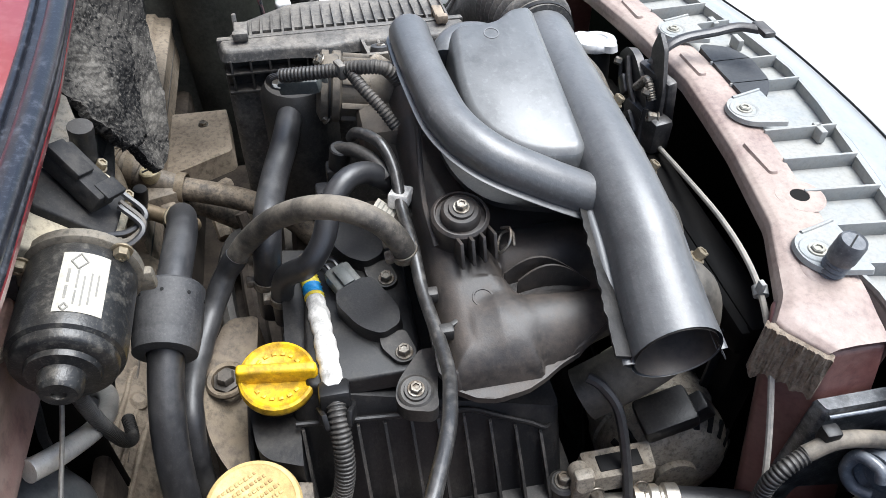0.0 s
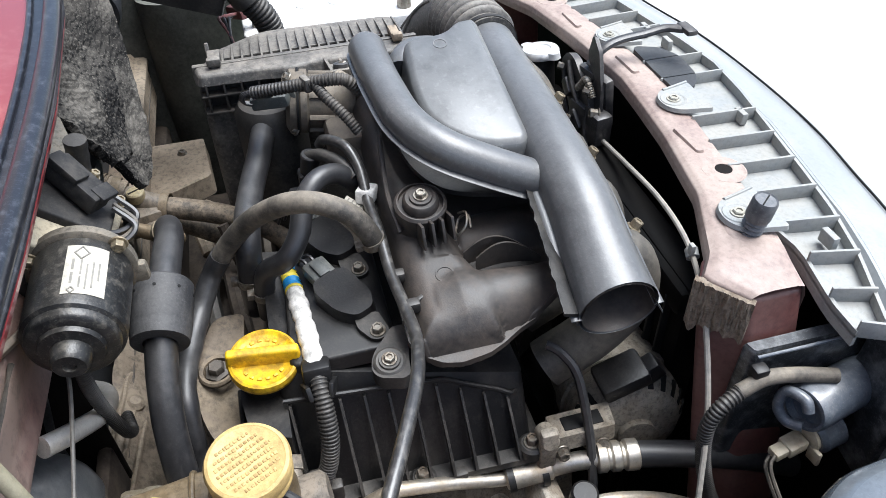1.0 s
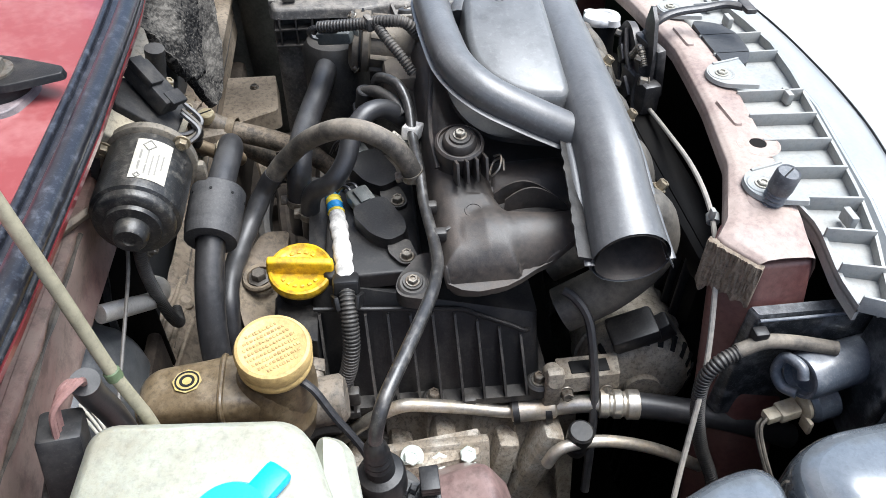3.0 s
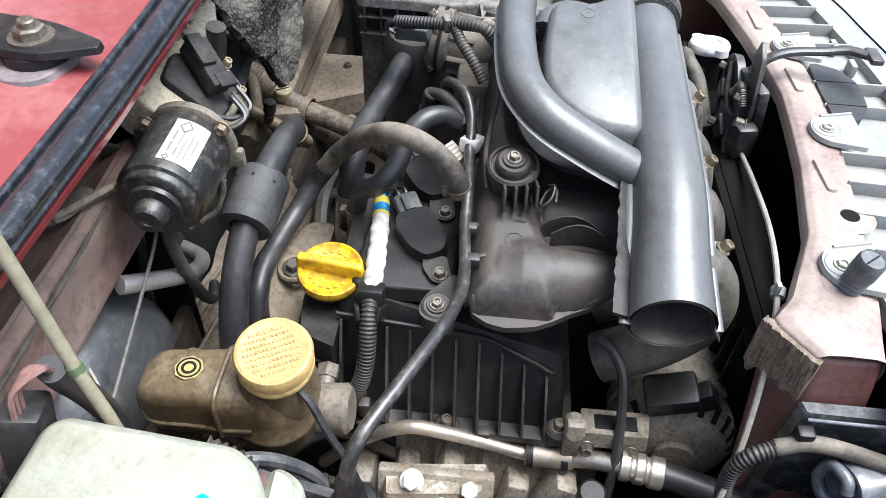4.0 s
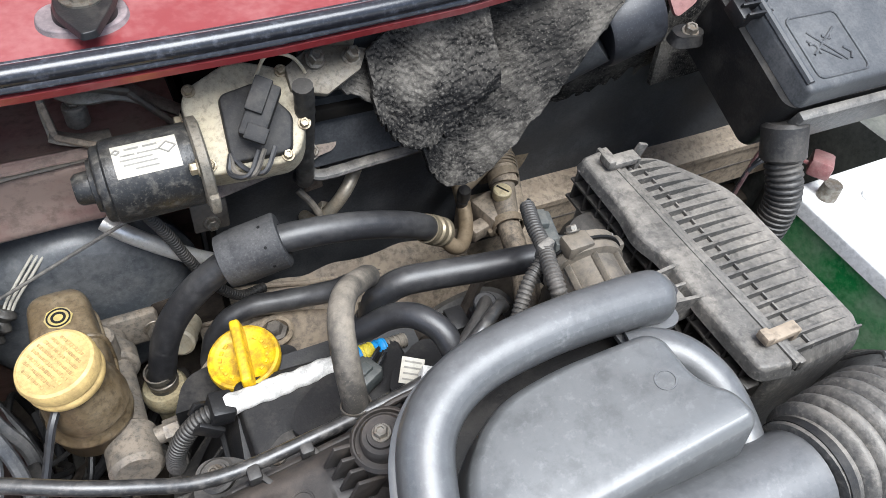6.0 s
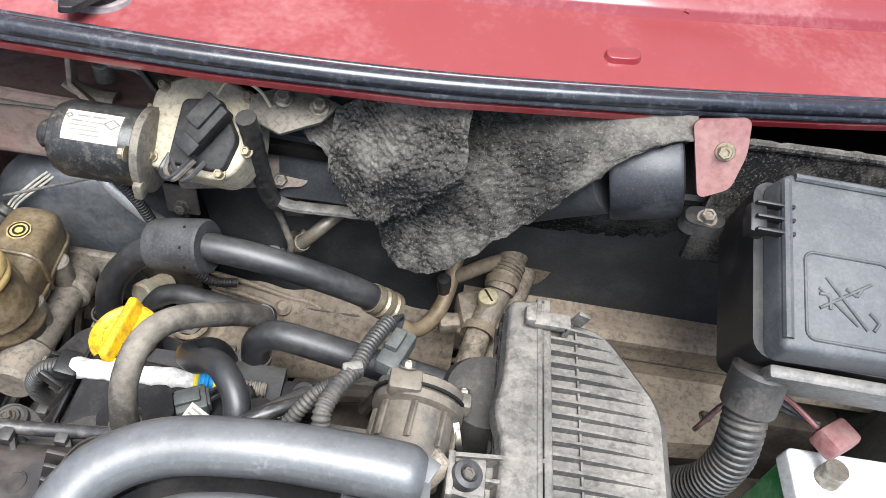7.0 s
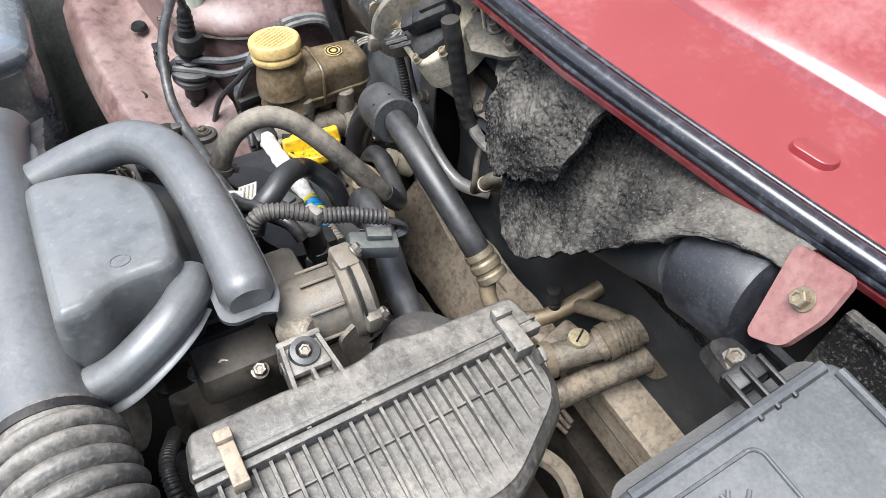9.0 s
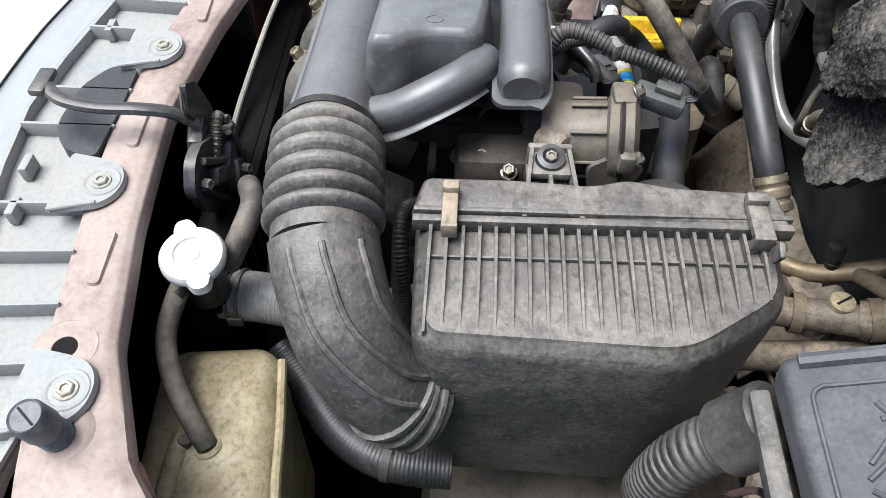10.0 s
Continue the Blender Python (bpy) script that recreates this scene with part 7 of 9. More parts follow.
for k in range(22):
    a = 2 * math.pi * k / 22
    bm = bmesh.new()
    box(bm, (0, 0, 0), (0.0058, 0.0160, 0.0022), 0.0006)
    bmesh.ops.transform(bm, matrix=ma @ pose(0, 0, 0, 0, 0, math.degrees(a)) @ Matrix.Translation((0, 0.0510, -0.0035)) @ pose(0, 0, 0, -52, 0, 0), verts=bm.verts)
    part("slot", bm, INK, al)
bm = bmesh.new()
box(bm, (-0.262, -0.122, 0.574), (0.034, 0.045, 0.018), 0.004, pose(0, 0, 0, -20, 0, 0))
box(bm, (-0.262, -0.150, 0.574), (0.018, 0.020, 0.022), 0.003, pose(0, 0, 0, -35, 0, 0))
part("terminal_cover", bm, PLASTIC, al, "black terminal cover")
bm = bmesh.new()
prism(bm, rounded([(-0.300, -0.045), (-0.272, -0.045), (-0.272, -0.108), (-0.300, -0.104)], 0.004), 0.540, 0.558, inset=0.002)
part("bracket", bm, ALTERNATOR, al)
bm = bmesh.new()
box(bm, (-0.286, -0.076, 0.5572), (0.014, 0.036, 0.004), 0.001)
part("bracket_slot", bm, INK, al)
bm = bmesh.new()
box(bm, (-0.300, -0.040, 0.55), (0.010, 0.016, 0.05), 0.003)
rod(bm, (-0.306, -0.040, 0.565), (-0.286, -0.040, 0.560), 0.008, 14, 0.001)
part("stay", bm, ALTERNATOR, al)
for p in ((-0.303, -0.052, 0.545), (-0.302, -0.09, 0.54)):
    bolt(al, p, (-1, 0, 0.2), 0.006, 0.008)

# ---- headlamp and its loom ----
hl = thing("headlamp", (-0.44, -0.2, 0.50), "dark dusty plastic headlamp housing, sky sheen painted on its shells, with bulb holder", "headlamp")
def lamp_shell(outline, z0, name, label):
    """A smooth shell whose swollen top falls towards the outer side."""
    bm = bmesh.new()
    cx = sum(p[0] for p in outline) / len(outline)
    cy = sum(p[1] for p in outline) / len(outline)
    o = rounded(outline, 0.022, 6)
    rings = []
    for f, dz in ((1.0, -0.14), (1.0, -0.016), (0.99, -0.006), (0.95, 0.002), (0.85, 0.009), (0.65, 0.016), (0.4, 0.020), (0.15, 0.021)):
        rings.append([bm.verts.new((cx + (x - cx) * f, cy + (y - cy) * f, z0 + dz + (-0.10 * max(0.0, -0.40 - (cx + (x - cx) * f)) if dz > -0.1 else 0.0))) for x, y in o])
    for r0, r1 in zip(rings, rings[1:]):
        for i in range(len(o)):
            j = (i + 1) % len(o)
            bm.faces.new((r0[i], r0[j], r1[j], r1[i]))
    bm.faces.new(rings[-1])
    bmesh.ops.recalc_face_normals(bm, faces=bm.faces)
    return part(name, bm, LAMP, hl, label, smooth=60)


lamp_shell([(-0.448, -0.154), (-0.430, -0.188), (-0.426, -0.240), (-0.426, -0.330), (-0.68, -0.33), (-0.68, -0.158)], 0.656, "housing", "glossy dark lamp shell")
inner = lamp_shell([(-0.475, -0.035), (-0.464, -0.076), (-0.450, -0.110), (-0.447, -0.146), (-0.66, -0.150), (-0.66, -0.02)], 0.656, "rear_cover", "glossy black rear cover with chalk marks")
for px, py, n in ((-0.478, -0.080, 6), (-0.486, -0.115, 5)):
    for k in range(n):
        bm = bmesh.new()
        ang = 2.4 * k + px * 40
        dx, dy = 0.006 * math.cos(ang), 0.006 * math.sin(ang)
        z = 0.656 + 0.0125 - 0.10 * (-0.40 - px)
        sweep(bm, [(px - dx, py - dy, z - 0.0005 - 0.10 * dx), (px + 0.3 * dy, py, z + 0.0003), (px + dx, py + dy, z - 0.0005 + 0.10 * dx)], 0.0007, n=8, seg=6)
        part("chalk_mark", bm, TAPE, inner)
bm = bmesh.new()
prism(bm, rounded([(-0.322, -0.176), (-0.338, -0.180), (-0.340, -0.34), (-0.322, -0.34)], 0.005), 0.540, 0.668, inset=0.002, round_top=0.004)
prism(bm, rounded([(-0.341, -0.272), (-0.400, -0.262), (-0.404, -0.276), (-0.341, -0.290)], 0.004), 0.560, 0.690, inset=0.002, round_top=0.004)
mat("lamp_cover_grey", (0.075, 0.090, 0.112), 0.3, dust=(0.30, 0.30, 0.30), dust_amt=0.12, coat=0.6, coat_rough=0.2)
part("top_wall", bm, mat("lamp_box_black", (0.016, 0.018, 0.021), 0.3, dust=(0.25, 0.26, 0.27), dust_amt=0.12, dust_scale=60, coat=0.7, coat_rough=0.15), hl, "black box behind the lamp, worn at its edges")
for pts, r in (([(-0.339, -0.182, 0.666), (-0.3405, -0.22, 0.6675), (-0.3405, -0.265, 0.668)], 0.0014), ([(-0.345, -0.2705, 0.690), (-0.385, -0.2665, 0.690), (-0.4025, -0.268, 0.688), (-0.404, -0.270, 0.65), (-0.404, -0.270, 0.57)], 0.0026)):
    bm = bmesh.new()
    sweep(bm, pts, r, n=30, seg=10)
    part("worn_rim", bm, MATS["lamp_cover_grey"], hl, "pale worn rim of the lamp box")
mb = frame_at((-0.369, -0.212, 0.630), (-0.25, 0.95, 0.10))
bm = bmesh.new()
lathe(bm, mb, [(0, -0.075), (0.019, -0.075), (0.019, -0.004), (0.0175, 0.0), (0.0150, 0.0), (0.0135, -0.006), (0, -0.006)], 26)
part("bulb_cover", bm, MATS["lamp_cover_grey"], hl, "blue-grey tubular bulb cover")
bm = bmesh.new()
sweep(bm, [mb @ Vector((-0.015, 0, 0.000)), mb @ Vector((-0.013, 0.011, 0.005)), mb @ Vector((0.0, 0.016, 0.008)), mb @ Vector((0.014, 0.010, 0.006)), mb @ Vector((0.012, -0.004, 0.004)), mb @ Vector((0.003, -0.007, 0.004))], 0.0044, n=36, seg=12)
part("boot", bm, MATS["lamp_cover_grey"], hl, "curled rubber boot")
bh = frame_at((-0.371, -0.222, 0.590), (-0.15, 0.97, -0.12))
bm = bmesh.new()
lathe(bm, bh, [(0, -0.03), (0.017, -0.03), (0.017, -0.012), (0.014, -0.008), (0, -0.006)], 22)
part("holder_seat", bm, MATS["lamp_cover_grey"], hl)
bm = bmesh.new()
turn = axes((-0.15, 0.97, -0.12))
lathe(bm, bh, [(0, -0.012), (0.0125, -0.012), (0.0125, -0.005), (0.010, -0.003), (0, -0.002)], 20)
box(bm, bh @ Vector((0, 0.013, -0.003)), (0.010, 0.014, 0.004), 0.0015, turn)
box(bm, bh @ Vector((0, -0.015, -0.004)), (0.012, 0.016, 0.004), 0.0015, turn)
box(bm, bh @ Vector((0, 0, 0.008)), (0.015, 0.012, 0.018), 0.002, turn)
box(bm, bh @ Vector((0, 0, 0.020)), (0.011, 0.009, 0.016), 0.0015, turn)
part("bulb_holder", bm, CREAM, hl, "cream plastic bulb holder and plug")
for dx in (-0.004, 0.003):
    bm = bmesh.new()
    sweep(bm, [bh @ Vector((dx, 0, 0.026)), bh @ Vector((dx, -0.008, 0.036)), bh @ Vector((dx, -0.04, 0.040)), bh @ Vector((dx - 0.006, -0.070, 0.036))], 0.0015, n=20, seg=6)
    part("lead", bm, RUBBER_DUSTY, hl)
lo = thing("lamp_loom", (-0.36, -0.17, 0.45), "ribbed black conduit to the headlamp with a taped end", "wiring")
bm = bmesh.new()
corrugated(bm, [(-0.352, -0.165, 0.648), (-0.356, -0.148, 0.640), (-0.358, -0.140, 0.620), (-0.360, -0.145, 0.58), (-0.362, -0.160, 0.53), (-0.37, -0.180, 0.48), (-0.385, -0.185, 0.44)], 0.0062, 0.13, 0.0032, 12)
part("conduit", bm, PLASTIC_DUSTY, lo)
bm = bmesh.new()
sweep(bm, [(-0.352, -0.163, 0.648), (-0.350, -0.185, 0.654), (-0.352, -0.21, 0.652), (-0.36, -0.24, 0.65)], 0.0060, n=20, seg=12)
part("taped_end", bm, RUBBER_DUSTY, lo)
bm = bmesh.new()
box(bm, (-0.347, -0.180, 0.658), (0.010, 0.012, 0.014), 0.002)
part("clip", bm, PLASTIC, lo)

# ---- brake side: tank, prop rod, looms ----
wt = thing("washer_tank", (-0.48, 0.19, 0.55), "white translucent washer fluid tank, dusty, with a bright blue cap", "tank")
bm = bmesh.new()
prism(bm, rounded([(-0.448, 0.262), (-0.545, 0.268), (-0.545, 0.125), (-0.458, 0.152)], 0.016, 6), 0.60, 0.781, inset=0.001, round_top=0.014)
part("tank", bm, TANK_WHITE, wt, smooth=50)
bm = bmesh.new()
prism(bm, rounded([(-0.452, 0.152), (-0.545, 0.150), (-0.545, 0.118), (-0.460, 0.130)], 0.010, 6), 0.60, 0.757, inset=0.001, round_top=0.010)
part("step", bm, TANK_WHITE, wt, smooth=50)
bm = bmesh.new()
mk = frame_at((-0.517, 0.184, 0.776), (0, 0, 1))
lathe(bm, mk, [(0.016, -0.004), (0.019, 0.000), (0.019, 0.010), (0.017, 0.013), (0, 0.0135)], 30)
box(bm, mk @ Vector((0.016, -0.016, 0.009)), (0.020, 0.014, 0.008), 0.003, pose(0, 0, 0, 0, 0, -40))
part("cap", bm, BLUE, wt, "bright blue flip cap")
pr = thing("prop_rod", (-0.446, 0.233, 0.70), "dusty yellowish steel bonnet prop rod, leaning up", "prop rod")
bm = bmesh.new()
sweep(bm, [(-0.452, 0.226, 0.70), (-0.446, 0.234, 0.767), (-0.440, 0.244, 0.800), (-0.433, 0.254, 0.855), (-0.424, 0.268, 0.93), (-0.410, 0.290, 1.03), (-0.385, 0.33, 1.20), (-0.36, 0.37, 1.40)], 0.0034, n=50, seg=12)
part("rod", bm, ROD, pr)
bm = bmesh.new()
lathe(bm, frame_at((-0.4397, 0.2443, 0.800), (0.006, 0.01, 0.055)), [(0.0034, -0.004), (0.0042, -0.003), (0.0042, 0.002), (0.0034, 0.003)], 14)
part("sleeve_mark", bm, mat("green_tape", (0.0925, 0.1295, 0.0648), 0.5), pr)
hose("servo_hose", [(-0.435, 0.262, 0.790), (-0.428, 0.266, 0.772), (-0.418, 0.268, 0.745), (-0.406, 0.272, 0.708), (-0.398, 0.276, 0.675), (-0.392, 0.285, 0.63)], 0.0075, RUBBER, "short black rubber sleeve with bare wires at its end")
hc = thing("loose_connector", (-0.452, 0.285, 0.70), "loose black electrical plug with brown wires", "plug")
bm = bmesh.new()
box(bm, (-0.452, 0.279, 0.752), (0.024, 0.022, 0.045), 0.003, pose(0, 0, 0, 8, 10, 12))
box(bm, (-0.455, 0.285, 0.722), (0.030, 0.028, 0.020), 0.004, pose(0, 0, 0, 8, 10, 12))
part("plug", bm, CONNECTOR, hc)
for k in range(3):
    bm = bmesh.new()
    sweep(bm, [(-0.449 - 0.004 * k, 0.276, 0.772), (-0.447 - 0.003 * k, 0.272, 0.792), (-0.442, 0.266 - 0.003 * k, 0.799), (-0.436, 0.262, 0.790)], 0.0017, n=20, seg=6)
    part("lead", bm, mat("wire_brown", (0.296, 0.1665, 0.148), 0.5), hc)

# speedometer cable and looms by the servo
wire("bowden_cable", [(-0.240, 0.297, 0.717), (-0.267, 0.295, 0.703), (-0.32, 0.297, 0.676), (-0.379, 0.300, 0.646)], 0.0015, mat("cable_dark", (0.0925, 0.0888, 0.0833), 0.5, dust=(0.2775, 0.259, 0.222), dust_amt=0.3), None, "thin grey cable in front of the servo", "cable")
bm = bmesh.new()
sweep(bm, [(-0.290, 0.316, 0.686), (-0.278, 0.308, 0.677), (-0.255, 0.303, 0.657), (-0.225, 0.302, 0.630), (-0.190, 0.307, 0.602), (-0.160, 0.318, 0.584), (-0.140, 0.345, 0.575)], 0.0074, n=24, seg=14)
solid("bright_pipe", bm, mat("polished_pipe", (0.72, 0.70, 0.66), 0.28, dust=(0.24, 0.215, 0.17), dust_amt=0.15, metal=0.55, pits=0.1, dust_sheen=0.05), "short bright metal pipe on the firewall", "pipe")
bm = bmesh.new()
corrugated(bm, [(-0.262, 0.276, 0.738), (-0.257, 0.285, 0.712), (-0.245, 0.291, 0.676), (-0.233, 0.293, 0.636), (-0.216, 0.295, 0.594), (-0.196, 0.298, 0.568), (-0.172, 0.306, 0.560)], 0.0052, 0.13, 0.0032, 12)
solid("motor_conduit", bm, PLASTIC_DUSTY, "thin ribbed conduit hanging from the wiper motor", "wiring")
pc = thing("bulkhead_fitting", (-0.255, 0.29, 0.53), "dusty tan plastic fitting on a dark bracket", "fitting")
bm = bmesh.new()
lathe(bm, frame_at((-0.252, 0.300, 0.540), (-0.35, -0.8, 0.35)), [(0, -0.01), (0.013, -0.01), (0.013, 0.012), (0.0145, 0.013), (0.0145, 0.024), (0.012, 0.026), (0.010, 0.025), (0, 0.025)], 24)
part("stub", bm, CREAM, pc)
bm = bmesh.new()
box(bm, (-0.245, 0.318, 0.535), (0.07, 0.014, 0.08), 0.006)
part("bracket", bm, BROWN, pc)
# thin beige pipes along the rail
for k in range(3):
    z = 0.545 - 0.012 * k
    wire("brake_line", [(-0.27, 0.330 - 0.008 * k, z + 0.004), (-0.18, 0.322 - 0.008 * k, z), (-0.125, 0.321 - 0.008 * k, z - 0.016), (-0.09, 0.318 - 0.008 * k, z - 0.022), (-0.07, 0.300 - 0.006 * k, z - 0.05), (0.0, 0.298 - 0.006 * k, z - 0.055), (0.10, 0.305, z - 0.06)], 0.0028, BEIGE, None, "thin dusty beige brake line along the firewall rail", "brake line")
cl = thing("pipe_clip", (-0.127, 0.323, 0.50), "dusty beige plastic clip holding the brake lines", "clip")
bm = bmesh.new()
lathe(bm, frame_at((-0.127, 0.318, 0.508), (0, -0.4, 1)), [(0, 0), (0.010, 0), (0.011, 0.004), (0.008, 0.006), (0.008, 0.010), (0.0095, 0.012), (0.0095, 0.016), (0.005, 0.020), (0, 0.020)], 18)
part("body", bm, BEIGE, cl)

# ---- strut-tower looms on the brake side ----
ab2 = thing("sensor_plugs", (-0.39, 0.10, 0.56), "two black bellows plugs with cables beside the strut tower", "plug")
PLUG_AX = Vector((-0.01, 0.06, 1)).normalized()
mpg = frame_at((-0.427, 0.112, 0.560), PLUG_AX)
bm = bmesh.new()
lathe(bm, mpg, [(0, -0.01), (0.0070, -0.01), (0.0070, 0.0), (0.0082, 0.003), (0.0070, 0.006), (0.0082, 0.009), (0.0070, 0.012), (0.0082, 0.015), (0.0072, 0.019), (0.0125, 0.021), (0.0125, 0.034), (0.0105, 0.036), (0.0105, 0.040)], 24)
part("lower_plug", bm, PLASTIC, ab2, "black ribbed lower boot")
bm = bmesh.new()
lathe(bm, mpg, [(0.010, 0.038), (0.019, 0.040), (0.0235, 0.046), (0.0235, 0.049), (0.021, 0.051), (0.0225, 0.054), (0.0260, 0.058), (0.0260, 0.0605), (0.023, 0.0625), (0.014, 0.063), (0.012, 0.066)], 32)
part("disc", bm, CONNECTOR, ab2, "grey twin disc of the plug")
bm = bmesh.new()
lathe(bm, mpg, [(0.010, 0.062), (0.0150, 0.066), (0.0150, 0.070), (0.0128, 0.072), (0.0128, 0.080), (0.0165, 0.083), (0.0165, 0.097), (0.0150, 0.100), (0.0100, 0.102), (0.0092, 0.108), (0.0098, 0.110), (0.0086, 0.113), (0.0094, 0.116), (0.0080, 0.119), (0.0088, 0.122), (0.0072, 0.126), (0.0078, 0.129), (0.0058, 0.134), (0.004, 0.137)], 24)
part("upper_plug", bm, PLASTIC, ab2, "black bellows plug")
bm = bmesh.new()
for k in range(4):
    box(bm, mpg @ Vector((-0.002 - 0.002 * (k % 2), -0.031, 0.064 + 0.008 * k)), (0.018, 0.013, 0.005), 0.001)
box(bm, mpg @ Vector((-0.002, -0.031, 0.070)), (0.013, 0.010, 0.034), 0.001)
part("side_plug", bm, PLASTIC, ab2, "small finned black plug")
BLUE_GREY = mat("cable_blue_grey", (0.040, 0.044, 0.052), 0.45, dust=(0.20, 0.19, 0.175), dust_amt=0.20)
for pts, r in (([(-0.425, 0.094, 0.625), (-0.412, 0.116, 0.624), (-0.402, 0.146, 0.617), (-0.400, 0.180, 0.624), (-0.402, 0.200, 0.648), (-0.400, 0.235, 0.661), (-0.398, 0.268, 0.655), (-0.392, 0.290, 0.62)], 0.0042), ([(-0.428, 0.100, 0.632), (-0.416, 0.122, 0.634), (-0.407, 0.152, 0.630), (-0.404, 0.182, 0.634), (-0.406, 0.202, 0.654), (-0.405, 0.236, 0.665), (-0.402, 0.270, 0.658), (-0.396, 0.295, 0.62)], 0.0046), ([(-0.403, 0.204, 0.652), (-0.396, 0.184, 0.645), (-0.388, 0.165, 0.622), (-0.386, 0.152, 0.600), (-0.388, 0.155, 0.580), (-0.395, 0.165, 0.55)], 0.0050), ([(-0.402, 0.208, 0.650), (-0.392, 0.192, 0.632), (-0.384, 0.186, 0.600), (-0.388, 0.178, 0.560), (-0.402, 0.166, 0.535), (-0.41, 0.16, 0.48)], 0.0050)):
    wire("plug_cable", pts, r, BLUE_GREY, ab2)
bm = bmesh.new()
sweep(bm, [(-0.406, 0.190, 0.643), (-0.404, 0.205, 0.652), (-0.402, 0.222, 0.660)], lambda u: 0.0095 + 0.0012 * math.sin(u * 40), n=40, seg=14)
part("tape_wrap", bm, PLASTIC_DUSTY, ab2, "black tape round the joined cables")
bm = bmesh.new()
box(bm, (-0.382, 0.163, 0.588), (0.012, 0.030, 0.014), 0.003, pose(0, 0, 0, 0, 0, 8))
part("cable_plug", bm, PLASTIC, ab2, "black plug on the looped cable")
sw = thing("servo_wires", (-0.37, 0.31, 0.62), "three white wires rising from a taped plug beside the servo", "wiring")
for k in range(3):
    wire("lead", [(-0.385 + 0.003 * k, 0.300, 0.622), (-0.379 + 0.004 * k, 0.304, 0.634), (-0.362 + 0.005 * k, 0.318, 0.648), (-0.350 + 0.005 * k, 0.330, 0.655)], 0.0012, LABEL, sw)
bm = bmesh.new()
sweep(bm, [(-0.398, 0.292, 0.610), (-0.388, 0.297, 0.620), (-0.380, 0.303, 0.630)], lambda u: 0.0085 + 0.002 * math.sin(u * 17), n=24, seg=10)
part("taped_plug", bm, PLASTIC_DUSTY, sw, "black taped plug")
wire("tank_lead", [(-0.345, 0.178, 0.662), (-0.354, 0.163, 0.656), (-0.364, 0.150, 0.635), (-0.380, 0.128, 0.60), (-0.395, 0.115, 0.54)], 0.0032, RUBBER, None, "thin black lead dropping from the reservoir", "cable")
rl = random.Random(11)
bundle = thing("slack_wiring", (-0.39, 0.17, 0.50), "slack bundle of thin black wires below the reservoir", "wiring")
for k in range(5):
    x0, y0 = -0.355 - 0.055 * rl.random(), 0.085 + 0.02 * rl.random()
    pts = [(x0, y0, 0.50 + 0.05 * rl.random())]
    for s in range(1, 5):
        pts.append((x0 + 0.035 * (rl.random() - 0.5), y0 + s * 0.045 + 0.02 * rl.random(), 0.53 + 0.05 * rl.random() - 0.01 * s))
    pts = [(x0 + 0.01, y0 - 0.012, 0.40), (x0 + 0.004, y0 - 0.008, 0.46)] + pts + [(pts[-1][0] + 0.004, pts[-1][1] + 0.012, 0.46), (pts[-1][0] + 0.008, pts[-1][1] + 0.014, 0.40)]
    wire("lead", pts, 0.0022 + 0.0022 * rl.random(), PLASTIC if k % 3 else RUBBER, bundle)
# dark cables added to make the gap beside the engine look shaded
low = thing("shade_cables", (-0.33, 0.2, 0.42), "added dark cables standing in for shade low beside the engine", "wiring")
for k in range(12):
    x0 = -0.40 + 0.012 * k
    wire("cable", [(x0, 0.30, 0.44 + 0.04 * rl.random()), (x0 + 0.04 * (rl.random() - 0.5), 0.24, 0.46 + 0.05 * rl.random()), (x0 + 0.05 * (rl.random() - 0.5), 0.17, 0.45 + 0.05 * rl.random()), (x0 + 0.05 * (rl.random() - 0.5), 0.08, 0.43 + 0.05 * rl.random())], 0.004 + 0.004 * rl.random(), (RUBBER, BROWN, PLASTIC_DUSTY)[k % 3], low)

# ---- felt, blower and bracket below the scuttle ----
felt = thing("felt_insulation", (0.02, 0.30, 0.70), "torn dark grey felt insulation sagging under the scuttle", "insulation")


def felt_sheet(name, top, low, back, label, seed, thick=0.007):
    """A ragged sheet hung between an upper and a lower line, bellied forward."""
    tq_, lq_ = spline(top, 121), spline(low, 121)
    bm = bmesh.new()

    def f(u, v):
        i = min(120, max(0, int(round(u * 120))))
        p = tq_[i].lerp(lq_[i], v)
        n1 = noise.noise(Vector((u * 3 + seed, v * 2.5, 1)))
        n2 = noise.noise(p * 70)
        n3 = noise.noise(p * 210) + 0.8 * noise.noise(p * 390)
        rag = (0.007 * noise.noise(Vector((u * 14 + seed, 9, 2))) + 0.005 * noise.noise(Vector((u * 45 + seed, 4, 2))) + 0.003 * noise.noise(Vector((u * 110, seed, 2)))) * max(0, v - 0.80) / 0.20
        return p + Vector((0.002 * n2, -back * math.sin(math.pi * v) + 0.010 * n1 + 0.0010 * n2 + 0.0012 * n3, rag + 0.0015 * n2))

    grid_sheet(bm, f, 120, 90, thick, (0, 0.85, -0.5))
    return part(name, bm, FELT, felt, label, smooth=80)


